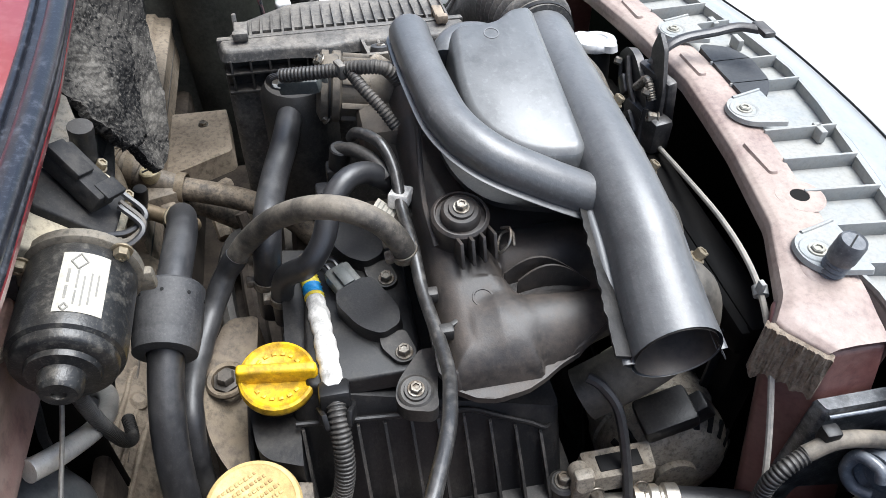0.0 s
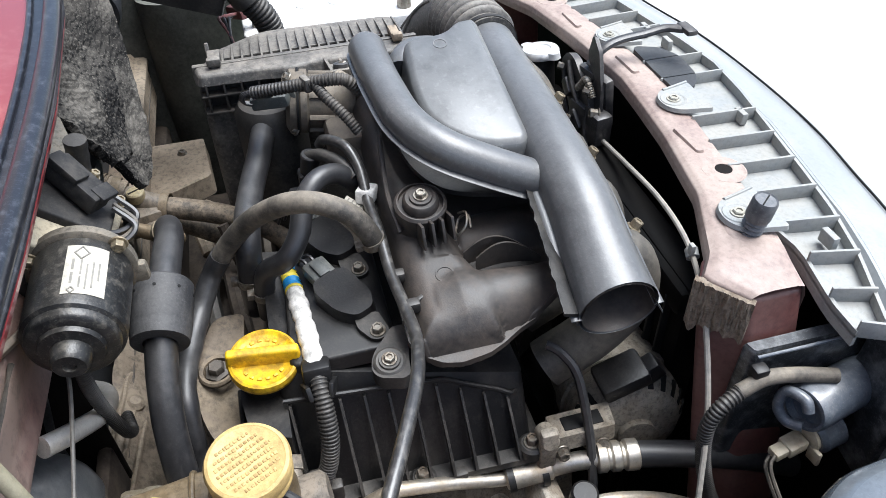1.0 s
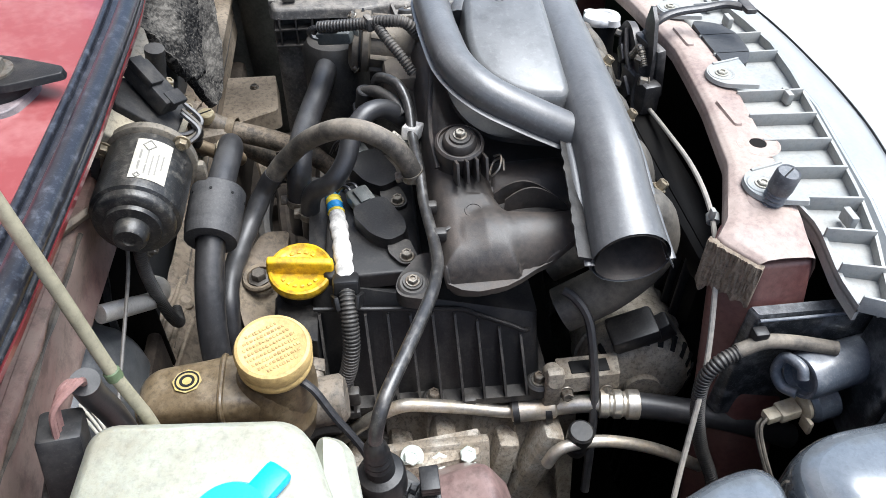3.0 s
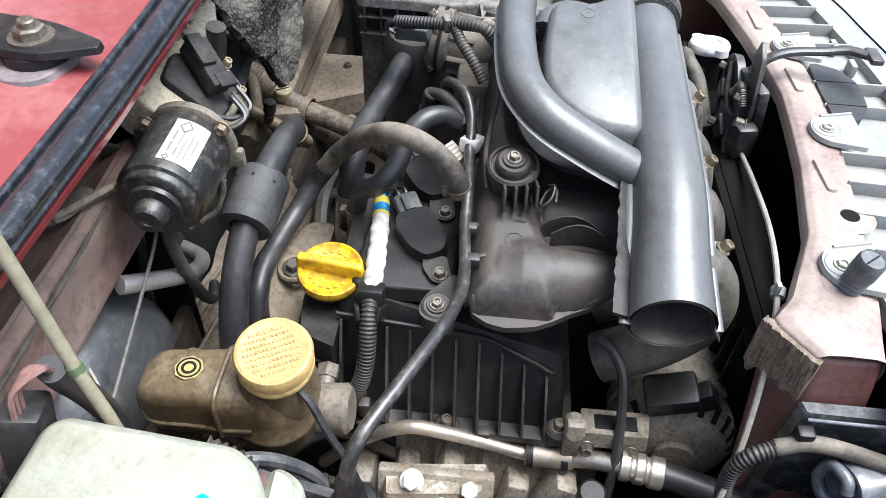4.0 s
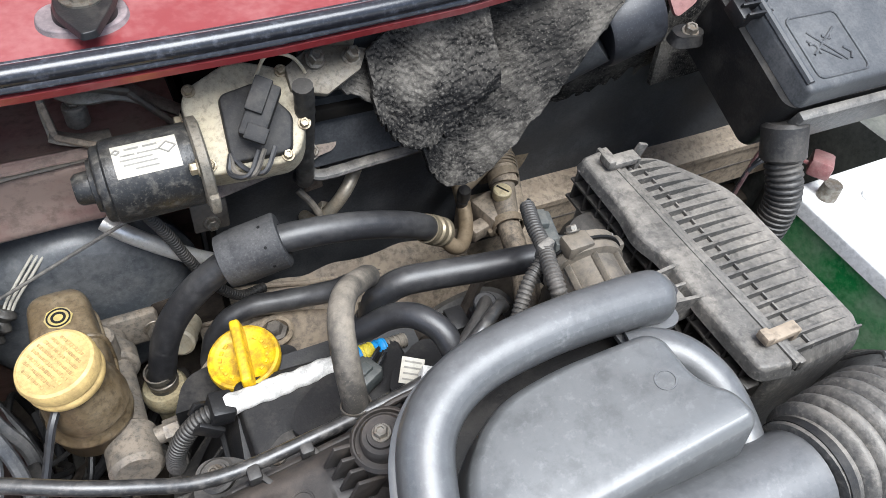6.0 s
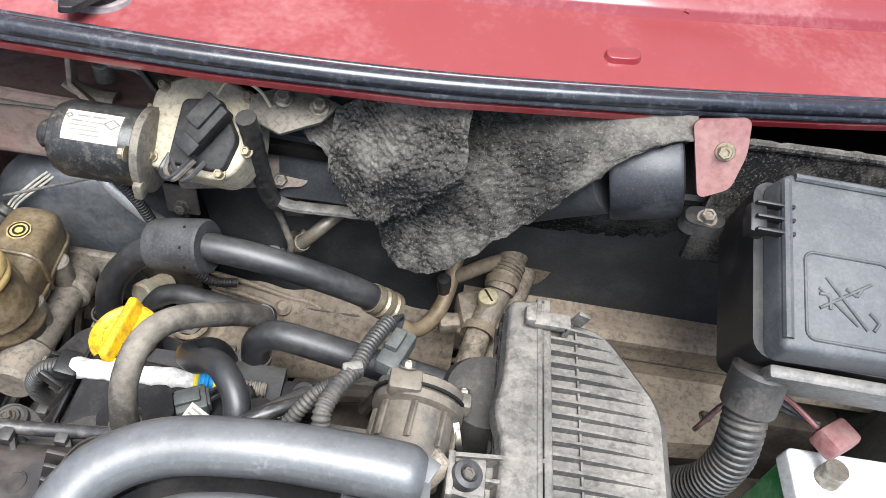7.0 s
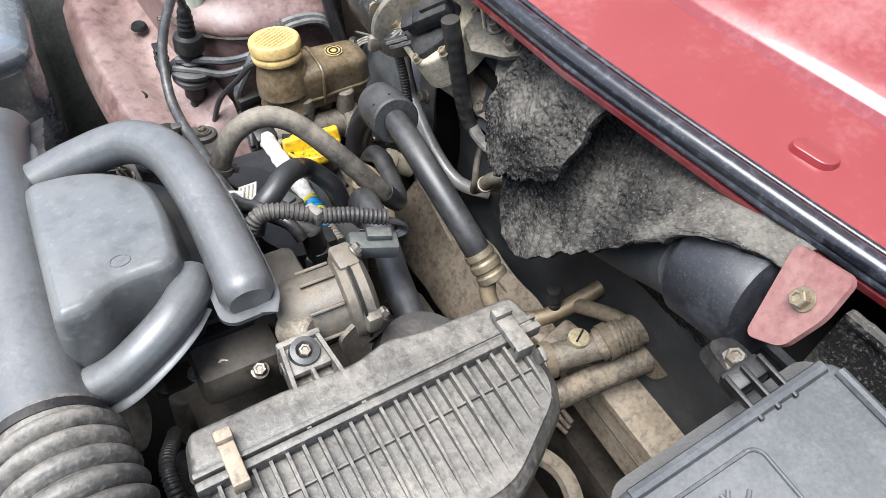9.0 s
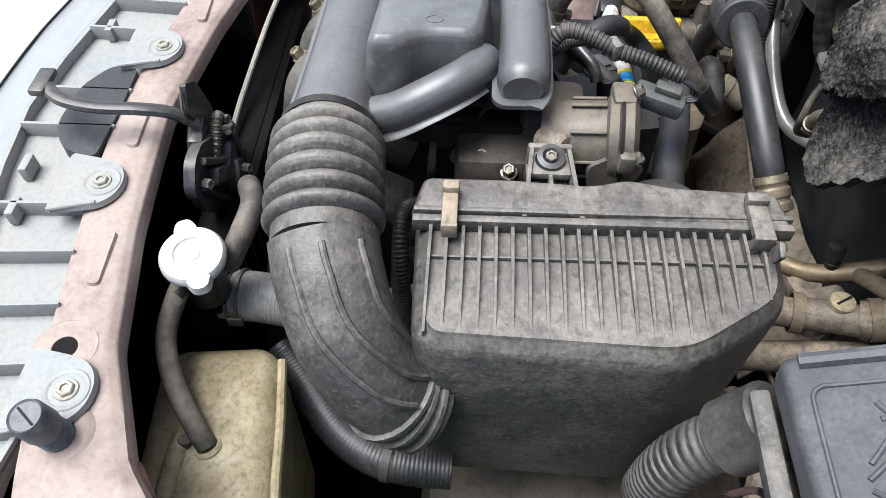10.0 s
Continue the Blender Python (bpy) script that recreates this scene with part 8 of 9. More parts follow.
wl = thing("wiper_loom", (-0.12, 0.30, 0.70), "black taped loom from the wiper plug along the firewall", "wiring")
bm = bmesh.new()
sweep(bm, [(-0.132, 0.268, 0.815), (-0.130, 0.272, 0.795), (-0.129, 0.281, 0.756), (-0.127, 0.292, 0.715), (-0.124, 0.305, 0.690), (-0.12, 0.33, 0.67)], lambda u: 0.0078 + 0.0002 * math.sin(u * 90), n=90, seg=12)
part("taped_loom", bm, PLASTIC_DUSTY, wl)
felt_sheet("hanging_sheet", [(-0.119, 0.322, 0.806), (-0.080, 0.324, 0.808), (-0.030, 0.335, 0.812), (0.03, 0.340, 0.822), (0.10, 0.322, 0.842), (0.150, 0.308, 0.850), (0.195, 0.304, 0.854)], [(-0.116, 0.312, 0.796), (-0.068, 0.282, 0.772), (-0.036, 0.268, 0.733), (-0.012, 0.263, 0.690), (0.020, 0.259, 0.688), (0.055, 0.257, 0.726), (0.090, 0.259, 0.766), (0.118, 0.264, 0.802), (0.142, 0.272, 0.828), (0.166, 0.284, 0.838), (0.195, 0.296, 0.840)], 0.010, "torn dark grey felt insulation sagging under the scuttle", 3)
felt_sheet("flap", [(-0.072, 0.298, 0.812), (-0.045, 0.302, 0.826), (-0.008, 0.304, 0.834), (0.030, 0.306, 0.842)], [(-0.072, 0.274, 0.772), (-0.046, 0.262, 0.738), (-0.006, 0.256, 0.750), (0.034, 0.258, 0.782)], 0.006, "loose folded flap of dark felt", 8, 0.007)
hc = thing("heater_case", (-0.06, 0.31, 0.70), "black moulded heater case with a dusty lower lip under the felt", "heater case")
bm = bmesh.new()
grid_sheet(bm, lambda u, v: Vector((-0.120 + 0.125 * u, 0.318 - 0.018 * v + 0.002 * noise.noise(Vector((u * 5, v * 4, 2))), 0.815 - 0.110 * v + 0.004 * u)), 24, 20, 0.006, (0, 1, 0.2))
part("front", bm, BITUMEN, hc, smooth=60)
bm = bmesh.new()
sweep(bm, [(-0.121, 0.300, 0.7015), (-0.11, 0.296, 0.6985), (-0.07, 0.2955, 0.7015), (-0.03, 0.296, 0.704), (0.006, 0.300, 0.707)], lambda u: 0.0062 + 0.0008 * noise.noise(Vector((u * 20, 1, 1))), n=50, seg=10, squash=0.6)
part("lower_lip", bm, PLASTIC_AIRBOX, hc, "torn dusty rubber lip")
bl = thing("blower_housing", (0.165, 0.30, 0.76), "round black plastic blower motor housing under the scuttle", "blower")
mbw = frame_at((0.146, 0.296, 0.794), (1, -0.02, 0.30))
bm = bmesh.new()
lathe(bm, mbw, [(0.031, 0.0), (0.035, 0.0), (0.0368, 0.003), (0.0368, 0.050), (0.035, 0.053), (0.028, 0.055), (0, 0.055)], 40)
lathe(bm, mbw, [(0, 0.004), (0.0315, 0.004), (0.0315, 0.0)], 40)
part("drum", bm, mat("blower_plastic", (0.0148, 0.0157, 0.0194), 0.45, dust=(0.111, 0.1147, 0.1221), dust_amt=0.05), bl, smooth=40)
bm = bmesh.new()
box(bm, mbw @ Vector((-0.012, 0.030, 0.046)), (0.018, 0.012, 0.010), 0.002)
part("tab", bm, PLASTIC, bl)
bm = bmesh.new()
sweep(bm, [(-0.03, 0.330, 0.700), (0.03, 0.326, 0.712), (0.075, 0.322, 0.732), (0.120, 0.312, 0.764), (0.150, 0.298, 0.792)], lambda u: 0.030 + 0.004 * u, n=30, seg=24, squash=0.8)
part("air_duct", bm, BITUMEN, bl, "dark rubber duct leading to the blower", smooth=60)
hb = thing("scuttle_bracket", (0.21, 0.26, 0.80), "faded pink steel bracket bolted between scuttle and firewall", "bracket")
nb = Vector((-0.25, -0.78, 0.45)).normalized()
bm = bmesh.new()
mpl = frame_at((0.213, 0.279, 0.842), nb, (0, 1, 0.3))
flat = [mpl.inverted() @ Vector(p) for p in ((0.192, 0.305, 0.853), (0.234, 0.312, 0.859), (0.230, 0.275, 0.850), (0.222, 0.252, 0.832), (0.202, 0.252, 0.818), (0.197, 0.272, 0.834))]
prism(bm, rounded([(p.x, p.y) for p in flat], 0.006), -0.002, 0.002, mpl, inset=0.0006)
part("plate", bm, mat("bracket_primer", (0.20, 0.085, 0.078), 0.45, dust=(0.27, 0.155, 0.14), dust_amt=0.35, dust_scale=20), hb)
bolt(hb, mpl @ Vector((*(mpl.inverted() @ Vector((0.215, 0.279, 0.847))).xy, 0.002)), nb, 0.006, 0.007, BRASS)
bm = bmesh.new()
prism(bm, rounded([(0.194, 0.242), (0.224, 0.238), (0.233, 0.252), (0.220, 0.266), (0.198, 0.263)], 0.009), 0.796, 0.806, inset=0.002, round_top=0.002)
part("foot", bm, PLASTIC, hb, "black rubber foot")
bolt(hb, (0.214, 0.250, 0.806), (-0.1, -0.2, 1), 0.0065, 0.007)
si = thing("side_insulation", (0.40, 0.30, 0.72), "dusty grey insulation board beside the bracket", "insulation")
bm = bmesh.new()
grid_sheet(bm, lambda u, v: Vector((0.23 + 0.35 * u, 0.30 + 0.02 * u - 0.012 * v + 0.003 * noise.noise(Vector((u * 12, v * 8, 4))), 0.84 - 0.12 * v)), 30, 10, 0.006, (0, 1, 0))
part("board", bm, FELT, si, smooth=70)
bm = bmesh.new()
sweep(bm, [(0.232, 0.3005, 0.8405), (0.30, 0.304, 0.8415), (0.40, 0.310, 0.8405), (0.50, 0.316, 0.8415), (0.578, 0.320, 0.8405)], lambda u: 0.0042 + 0.0012 * noise.noise(Vector((u * 40, 2, 6))), n=90, seg=10)
part("torn_edge", bm, FELT, si, "frayed upper edge of the board")

# ---- brackets on the firewall between servo and heater case ----
wb = thing("wiper_bracket", (-0.17, 0.31, 0.72), "dirty brown pressed steel wiper bracket on the firewall", "bracket")
FRAME = mat("bracket_brown", (0.125, 0.088, 0.072), 0.5, metal=0.1, dust=(0.24, 0.195, 0.15), dust_amt=0.4, dust_scale=30, pits=0.45)
bm = bmesh.new()
prism(bm, rounded([(-0.060, -0.016), (0.052, -0.020), (0.060, 0.006), (0.020, 0.020), (-0.050, 0.016)], 0.008), -0.002, 0.002, frame_at((-0.150, 0.306, 0.727), (0.0, -0.75, 0.65), (0, 0.65, 0.75)) @ pose(0, 0, 0, 0, 0, 12), inset=0.0006)
part("plate", bm, FRAME, wb)
bm = bmesh.new()
box(bm, (-0.116, 0.316, 0.690), (0.018, 0.005, 0.060), 0.0015, pose(0, 0, 0, 10, -8, 0))
part("leg", bm, FRAME, wb)
for p in ((-0.176, 0.303, 0.733), (-0.118, 0.303, 0.722)):
    bolt(wb, p, (0, -0.75, 0.65), 0.0068, 0.008)
bp_ = thing("heater_pipe", (-0.10, 0.32, 0.64), "short dull metal heater pipe with a spring clamp", "pipe")
bm = bmesh.new()
sweep(bm, [(-0.118, 0.338, 0.610), (-0.112, 0.316, 0.622), (-0.098, 0.306, 0.646), (-0.084, 0.308, 0.664), (-0.070, 0.322, 0.672)], 0.0062, n=30, seg=14)
part("pipe", bm, mat("bracket_zinc", (0.36, 0.33, 0.27), 0.4, metal=0.6, dust=(0.26, 0.21, 0.15), dust_amt=0.4, dust_scale=60), bp_)
clamp(bp_, (-0.105, 0.310, 0.634), (0.5, -0.3, 0.8), 0.0070, 0.008, MATS["bracket_zinc"])
bm = bmesh.new()
sweep(bm, [(-0.128, 0.316, 0.668), (-0.118, 0.306, 0.655), (-0.112, 0.302, 0.636), (-0.120, 0.308, 0.612), (-0.128, 0.325, 0.600)], 0.0034, n=30, seg=10)
part("strap", bm, RUBBER_DUSTY, bp_, "dusty rubber strap")

# ---- heater valve and hoses on the firewall ----
hv = thing("heater_valve", (0.08, 0.30, 0.58), "dirty brown plastic heater bleed valve with clamped hoses", "valve")
MUD_HOSE = mat("hose_muddy", (0.038, 0.032, 0.026), 0.6, dust=(0.25, 0.20, 0.145), dust_amt=0.40, dust_scale=60, pits=0.45, dust_sheen=0.4)
bm = bmesh.new()
sweep(bm, [(0.110, 0.376, 0.640), (0.103, 0.350, 0.632), (0.096, 0.324, 0.622), (0.091, 0.306, 0.613)], lambda u: 0.0148 + 0.0006 * math.sin(u * 34), n=40, seg=20)
part("rear_hose", bm, MUD_HOSE, hv, "muddy ribbed rubber hose")
bm = bmesh.new()
rod(bm, (0.092, 0.312, 0.612), (0.076, 0.268, 0.598), 0.0128, 20, 0.001)
box(bm, (0.070, 0.290, 0.592), (0.032, 0.040, 0.028), 0.005, pose(0, 0, 0, 0, 0, 15))
box(bm, (0.050, 0.278, 0.588), (0.026, 0.016, 0.016), 0.003, pose(0, 0, 0, 0, 0, 15))
rod(bm, (0.081, 0.292, 0.598), (0.0805, 0.2925, 0.614), 0.0085, 18)
part("body", bm, mat("valve_plastic", (0.095, 0.078, 0.060), 0.5, dust=(0.22, 0.18, 0.135), dust_amt=0.4, dust_scale=40, speck=0.4, pits=0.45, dust_sheen=0.3), hv, "mud-brown valve body")
bm = bmesh.new()
lathe(bm, frame_at((0.0805, 0.2925, 0.610), (-0.05, 0, 1)), [(0, 0), (0.0085, 0), (0.0098, 0.002), (0.0098, 0.011), (0.0085, 0.0125), (0, 0.0125)], 24)
cp = part("bleed_cap", bm, TANK_TAN, hv, "tan slotted bleed cap")
bm = bmesh.new()
box(bm, (0.0800, 0.2925, 0.6226), (0.0018, 0.015, 0.0010), 0, pose(0, 0, 0, 0, 0, 30))
part("slot", bm, INK, cp)
bm = bmesh.new()
sweep(bm, [(0.078, 0.276, 0.598), (0.073, 0.25, 0.594), (0.062, 0.205, 0.583), (0.045, 0.16, 0.565), (0.02, 0.13, 0.54)], 0.0122, n=36, seg=18)
part("front_hose", bm, MUD_HOSE, hv)
for p, d in (((0.106, 0.360, 0.636), (0.1, 0.9, 0.3)), ((0.093, 0.314, 0.617), (0.1, 0.9, 0.3)), ((0.076, 0.266, 0.597), (0.2, 0.9, 0.12))):
    clamp(hv, p, d, 0.0156, 0.009, MUDDY)
bm = bmesh.new()
sweep(bm, [(0.127, 0.374, 0.612), (0.117, 0.345, 0.600), (0.106, 0.305, 0.582), (0.096, 0.26, 0.562), (0.08, 0.2, 0.53)], 0.0128, n=36, seg=18)
part("return_hose", bm, MUD_HOSE, hv)
clamp(hv, (0.1235, 0.364, 0.608), (0.25, 0.85, 0.35), 0.0136, 0.010, MUDDY)
for p, q, r in (((0.108, 0.368, 0.637), (0.104, 0.353, 0.633), 0.0160), ((0.0985, 0.333, 0.6255), (0.0955, 0.322, 0.6215), 0.0160)):
    bm = bmesh.new()
    p, q = Vector(p), Vector(q)
    for k in range(4):
        lathe(bm, frame_at(p.lerp(q, k / 3), q - p), [(r - 0.002, -0.001), (r, -0.001), (r, 0.001), (r - 0.002, 0.001)], 20)
    part("wire_clamp", bm, MUDDY, hv)
bm = bmesh.new()
sweep(bm, [(0.094, 0.335, 0.630), (0.075, 0.325, 0.628), (0.055, 0.318, 0.618), (0.042, 0.318, 0.606)], 0.0072, n=24, seg=12)
part("branch_pipe", bm, MUDDY, hv)
bm = bmesh.new()
prism(bm, rounded([(0.078, 0.580), (0.134, 0.586), (0.146, 0.620), (0.140, 0.655), (0.118, 0.676), (0.080, 0.660)], 0.014), -0.354, -0.343, Matrix(((1, 0, 0, 0), (0, 0, -1, 0), (0, 1, 0, 0), (0, 0, 0, 1))))
part("grommet", bm, MUDDY, hv, "tan grommet plate on the firewall")
bm = bmesh.new()
box(bm, (0.134, 0.350, 0.605), (0.006, 0.013, 0.005), 0.001, pose(0, 0, 0, 20, 0, 25))
part("clip", bm, MUDDY, hv)
bm = bmesh.new()
box(bm, (0.122, 0.352, 0.634), (0.007, 0.012, 0.006), 0.001, pose(0, 0, 0, 20, 0, 25))
part("clip", bm, MUDDY, hv)

# ---- radiator filler, hose, expansion tank ----
rf = thing("radiator_filler", (0.118, -0.183, 0.66), "bright metal pressure cap on the radiator filler neck", "filler neck")
mr = frame_at((0.118, -0.183, 0.690), (0.12, 0.05, 1))
bm = bmesh.new()
lathe(bm, mr, [(0, 0.0), (0.0215, 0.0), (0.0225, 0.002), (0.0222, 0.006), (0.0205, 0.0085), (0.0125, 0.009), (0.0115, 0.0075), (0.006, 0.0075), (0.005, 0.0085), (0, 0.0085)], 40)
for s in (-1, 1):
    prism(bm, rounded([(s * 0.018, -0.010 * s), (s * 0.029, -0.005 * s), (s * 0.029, 0.005 * s), (s * 0.018, 0.010 * s)], 0.004), 0.001, 0.008, mr @ pose(0, 0, 0, 0, 0, 25), inset=0.001)
part("cap", bm, RADCAP, rf)
bm = bmesh.new()
rod(bm, mr @ Vector((0, 0, -0.045)), mr @ Vector((0, 0, 0.001)), 0.0165, 24, 0.001)
rod(bm, mr @ Vector((-0.02, 0.01, -0.018)), mr @ Vector((0.02, -0.012, -0.018)), 0.005, 12)
part("neck", bm, PLASTIC, rf)
et = thing("expansion_tank", (0.20, -0.165, 0.45), "dusty tan translucent coolant expansion tank", "tank")
bm = bmesh.new()
prism(bm, rounded([(0.150, -0.214), (0.142, -0.135), (0.260, -0.118), (0.275, -0.205)][::-1], 0.016, 6), 0.40, 0.622, inset=-0.004, round_top=0.018)
part("tank", bm, TANK_TAN, et, smooth=50)
bm = bmesh.new()
sweep(bm, [(0.150, -0.130, 0.612), (0.20, -0.122, 0.612), (0.262, -0.113, 0.610), (0.268, -0.112, 0.50)], 0.0035, n=30, seg=8)
part("seam", bm, TANK_TAN, et)
bm = bmesh.new()
sweep(bm, [(0.121, -0.192, 0.672), (0.134, -0.197, 0.668), (0.161, -0.200, 0.657), (0.187, -0.191, 0.645), (0.210, -0.175, 0.634), (0.222, -0.165, 0.622)], 0.0072, n=40, seg=14)
part("overflow_hose", bm, RUBBER_DUSTY, et, "dusty grey overflow hose")
bm = bmesh.new()
sweep(bm, [(0.216, -0.184, 0.6205), (0.228, -0.1845, 0.6215), (0.244, -0.185, 0.621), (0.262, -0.186, 0.614), (0.272, -0.187, 0.58)], 0.0065, n=24, seg=12)
part("moulded_ridge", bm, TANK_TAN, et)
bm = bmesh.new()
rod(bm, (0.222, -0.1805, 0.616), (0.2195, -0.1795, 0.6275), 0.0048, 14, 0.0006)
part("vent_stub", bm, RUBBER_DUSTY, et)
bm = bmesh.new()
lathe(bm, frame_at((0.222, -0.165, 0.616), (-0.3, -0.25, 1)), [(0.0105, 0.0), (0.0110, 0.004), (0.0095, 0.006), (0.0080, 0.006)], 20)
part("hose_socket", bm, TANK_TAN, et)
rh = thing("radiator_hose", (0.102, -0.15, 0.60), "thick pale grey ribbed radiator hose with wire clamp", "hose")
RH = [(0.100, -0.190, 0.622), (0.1015, -0.163, 0.623), (0.1045, -0.136, 0.623), (0.108, -0.11, 0.620), (0.10, -0.06, 0.605), (0.06, -0.01, 0.57)]
bm = bmesh.new()
corrugated(bm, RH, 0.0195, 0.025, 0.0030, 22)
part("hose", bm, HOSE_GREY, rh, smooth=60)
for y in (-0.1745, -0.1665):
    bm = bmesh.new()
    lathe(bm, frame_at((0.1008 + 0.03 * (y + 0.1745), y, 0.6227), (0.05, 1, 0.03)), [(0.0195, -0.0011), (0.0212, -0.0011), (0.0212, 0.0011), (0.0195, 0.0011)], 30)
    part("wire_clamp", bm, STEEL, rh)
bm = bmesh.new()
box(bm, (0.1175, -0.1700, 0.6270), (0.010, 0.0115, 0.0030), 0.001, pose(0, 0, 0, 0, 50, 0))
box(bm, (0.1220, -0.1700, 0.6180), (0.003, 0.0120, 0.0100), 0.001)
part("clamp_tail", bm, STEEL, rh)
hose("radiator_top_hose", [(0.02, -0.172, 0.655), (0.05, -0.160, 0.690), (0.075, -0.150, 0.700), (0.095, -0.155, 0.692), (0.105, -0.168, 0.668)], 0.0085, RUBBER_DUSTY, "small bent grey hose beside the filler neck")
bm = bmesh.new()
corrugated(bm, [(0.110, -0.145, 0.565), (0.1219, -0.1346, 0.56), (0.1509, -0.1121, 0.555), (0.176, -0.0888, 0.55), (0.1929, -0.0626, 0.55), (0.199, -0.0362, 0.55), (0.2006, -0.0018, 0.55)], 0.0158, 0.022, 0.0032, 20)
ld = thing("lower_hose", (0.15, -0.11, 0.54), "thick black ribbed hose running under the air box", "hose")
part("hose", bm, RUBBER, ld, smooth=60)
clamp(ld, (0.196, -0.050, 0.55), (0.2, 1, 0), 0.0162, material=PLASTIC_DUSTY)
for k in range(3):
    bm = bmesh.new()
    corrugated(bm, [(0.03 + 0.01 * k, -0.035, 0.66 - 0.02 * k), (0.07 + 0.008 * k, -0.046, 0.69 - 0.02 * k), (0.10, -0.045, 0.665 - 0.02 * k), (0.11, -0.04, 0.60)], 0.0055 + 0.001 * k, 0.13, 0.0032, 12)
    solid("side_conduit", bm, PLASTIC_DUSTY, "ribbed conduit squeezed beside the air box", "wiring")

# ---- bonnet latch ----
lt = thing("bonnet_latch", (0.016, -0.205, 0.66), "black steel bonnet latch with a curved release lever", "latch")
bm = bmesh.new()
box(bm, (0.012, -0.206, 0.690), (0.050, 0.012, 0.060), 0.004, pose(0, 0, 0, -8, 0, 12))
box(bm, (0.000, -0.196, 0.668), (0.056, 0.022, 0.036), 0.005, pose(0, 0, 0, 0, 0, 10))
part("plate", bm, mat("latch_black", (0.0278, 0.0278, 0.0296), 0.35, metal=0.2, dust=(0.185, 0.1665, 0.148), dust_amt=0.15), lt)
XZ = Matrix(((1, 0, 0, 0), (0, 0, -1, 0), (0, 1, 0, 0), (0, 0, 0, 1)))
bm = bmesh.new()
prism(bm, rounded([(0.018, 0.758), (0.001, 0.746), (-0.012, 0.712), (-0.017, 0.670), (0.004, 0.680), (0.017, 0.711), (0.0255, 0.736)], 0.004), 0.198, 0.2025, XZ, inset=0.0008)
part("hook", bm, MATS["latch_black"], lt, "pointed black safety hook")
bm = bmesh.new()
sweep(bm, [(0.0215, -0.2015, 0.752), (0.027, -0.2015, 0.738), (0.019, -0.2015, 0.712)], 0.0012, n=14, seg=6)
part("worn_edge", bm, STEEL, lt, "bright worn edge of the hook")
bm = bmesh.new()
prism(bm, rounded([(0.058, 0.722), (0.040, 0.722), (0.0008, 0.6987), (-0.020, 0.6576), (-0.026, 0.625), (0.0096, 0.622), (0.062, 0.672), (0.074, 0.705)], 0.007), 0.190, 0.1985, XZ, inset=0.0012)
part("side_plate", bm, MATS["latch_black"], lt)
for q0, q1, r in (((0.050, 0.715), (0.000, 0.672), 0.0030), ((0.062, 0.700), (0.020, 0.640), 0.0026), ((-0.006, 0.690), (-0.018, 0.640), 0.0028)):
    bm = bmesh.new()
    sweep(bm, [(q0[0], -0.1885, q0[1]), ((q0[0] + q1[0]) / 2 + 0.003, -0.186, (q0[1] + q1[1]) / 2), (q1[0], -0.1885, q1[1])], r, n=10, seg=8)
    part("pressed_ridge", bm, MATS["latch_black"], lt)
bm = bmesh.new()
box(bm, (0.010, -0.185, 0.664), (0.024, 0.012, 0.020), 0.003, pose(0, 0, 0, 0, -40, 8))
box(bm, (0.040, -0.186, 0.690), (0.020, 0.010, 0.014), 0.003, pose(0, 0, 0, 0, -40, 0))
part("catch_cover", bm, MATS["latch_black"], lt)
for q in ((0.060, -0.188, 0.703), (0.010, -0.178, 0.668), (-0.004, -0.190, 0.706)):
    bolt(lt, q, (0.4, 1, 0.3), 0.0045, 0.0075, washer=False)
bm = bmesh.new()
sweep(bm, [(0.020, -0.198, 0.722), (0.024, -0.212, 0.736), (0.028, -0.232, 0.742), (0.030, -0.262, 0.744), (0.028, -0.285, 0.748), (0.016, -0.300, 0.750)], lambda u: 0.0055, n=30, seg=10, squash=0.7)
part("lever", bm, MATS["latch_black"], lt, "long curved black lever")
bm = bmesh.new()
box(bm, (0.014, -0.302, 0.751), (0.026, 0.012, 0.006), 0.002)
part("lever_tip", bm, MATS["latch_black"], lt)
for p in ((-0.015, -0.197, 0.684),):
    bolt(lt, p, (0.2, 1, 0.2), 0.006, 0.010)
bm = bmesh.new()
sweep(bm, [(-0.008, -0.192, 0.70), (0.004, -0.189, 0.715), (0.018, -0.190, 0.702), (0.03, -0.191, 0.69)], lambda u: 0.004 + 0.0006 * math.sin(u * 150), n=60, seg=8)
part("spring", bm, STEEL, lt)

# ---- throttle body ----
th = thing("throttle_body", (0.02, 0.08, 0.66), "dusty cast throttle body with plug and screws", "throttle body")
mt_ = frame_at((0.022, 0.072, 0.726), (0.1, 1, 0.12))
bm = bmesh.new()
lathe(bm, mt_, [(0, -0.02), (0.024, -0.02), (0.026, 0.0), (0.026, 0.024), (0.031, 0.026), (0.031, 0.032), (0.029, 0.034), (0.031, 0.036), (0.031, 0.042), (0.024, 0.046), (0, 0.046)], 34)
part("casting", bm, mat("throttle_casting", (0.105, 0.094, 0.080), 0.45, metal=0.35, dust=(0.185, 0.1573, 0.1221), dust_amt=0.5, dust_scale=50, speck=0.5, bump=0.3), th, smooth=40)
for p, s in (((0.014, 0.104, 0.756), (0.022, 0.016, 0.014)), ((0.050, 0.106, 0.736), (0.020, 0.012, 0.016)), ((0.036, 0.112, 0.700), (0.020, 0.012, 0.016))):
    bm = bmesh.new()
    box(bm, p, s, 0.003)
    part("screw_boss", bm, MATS["throttle_casting"], th)
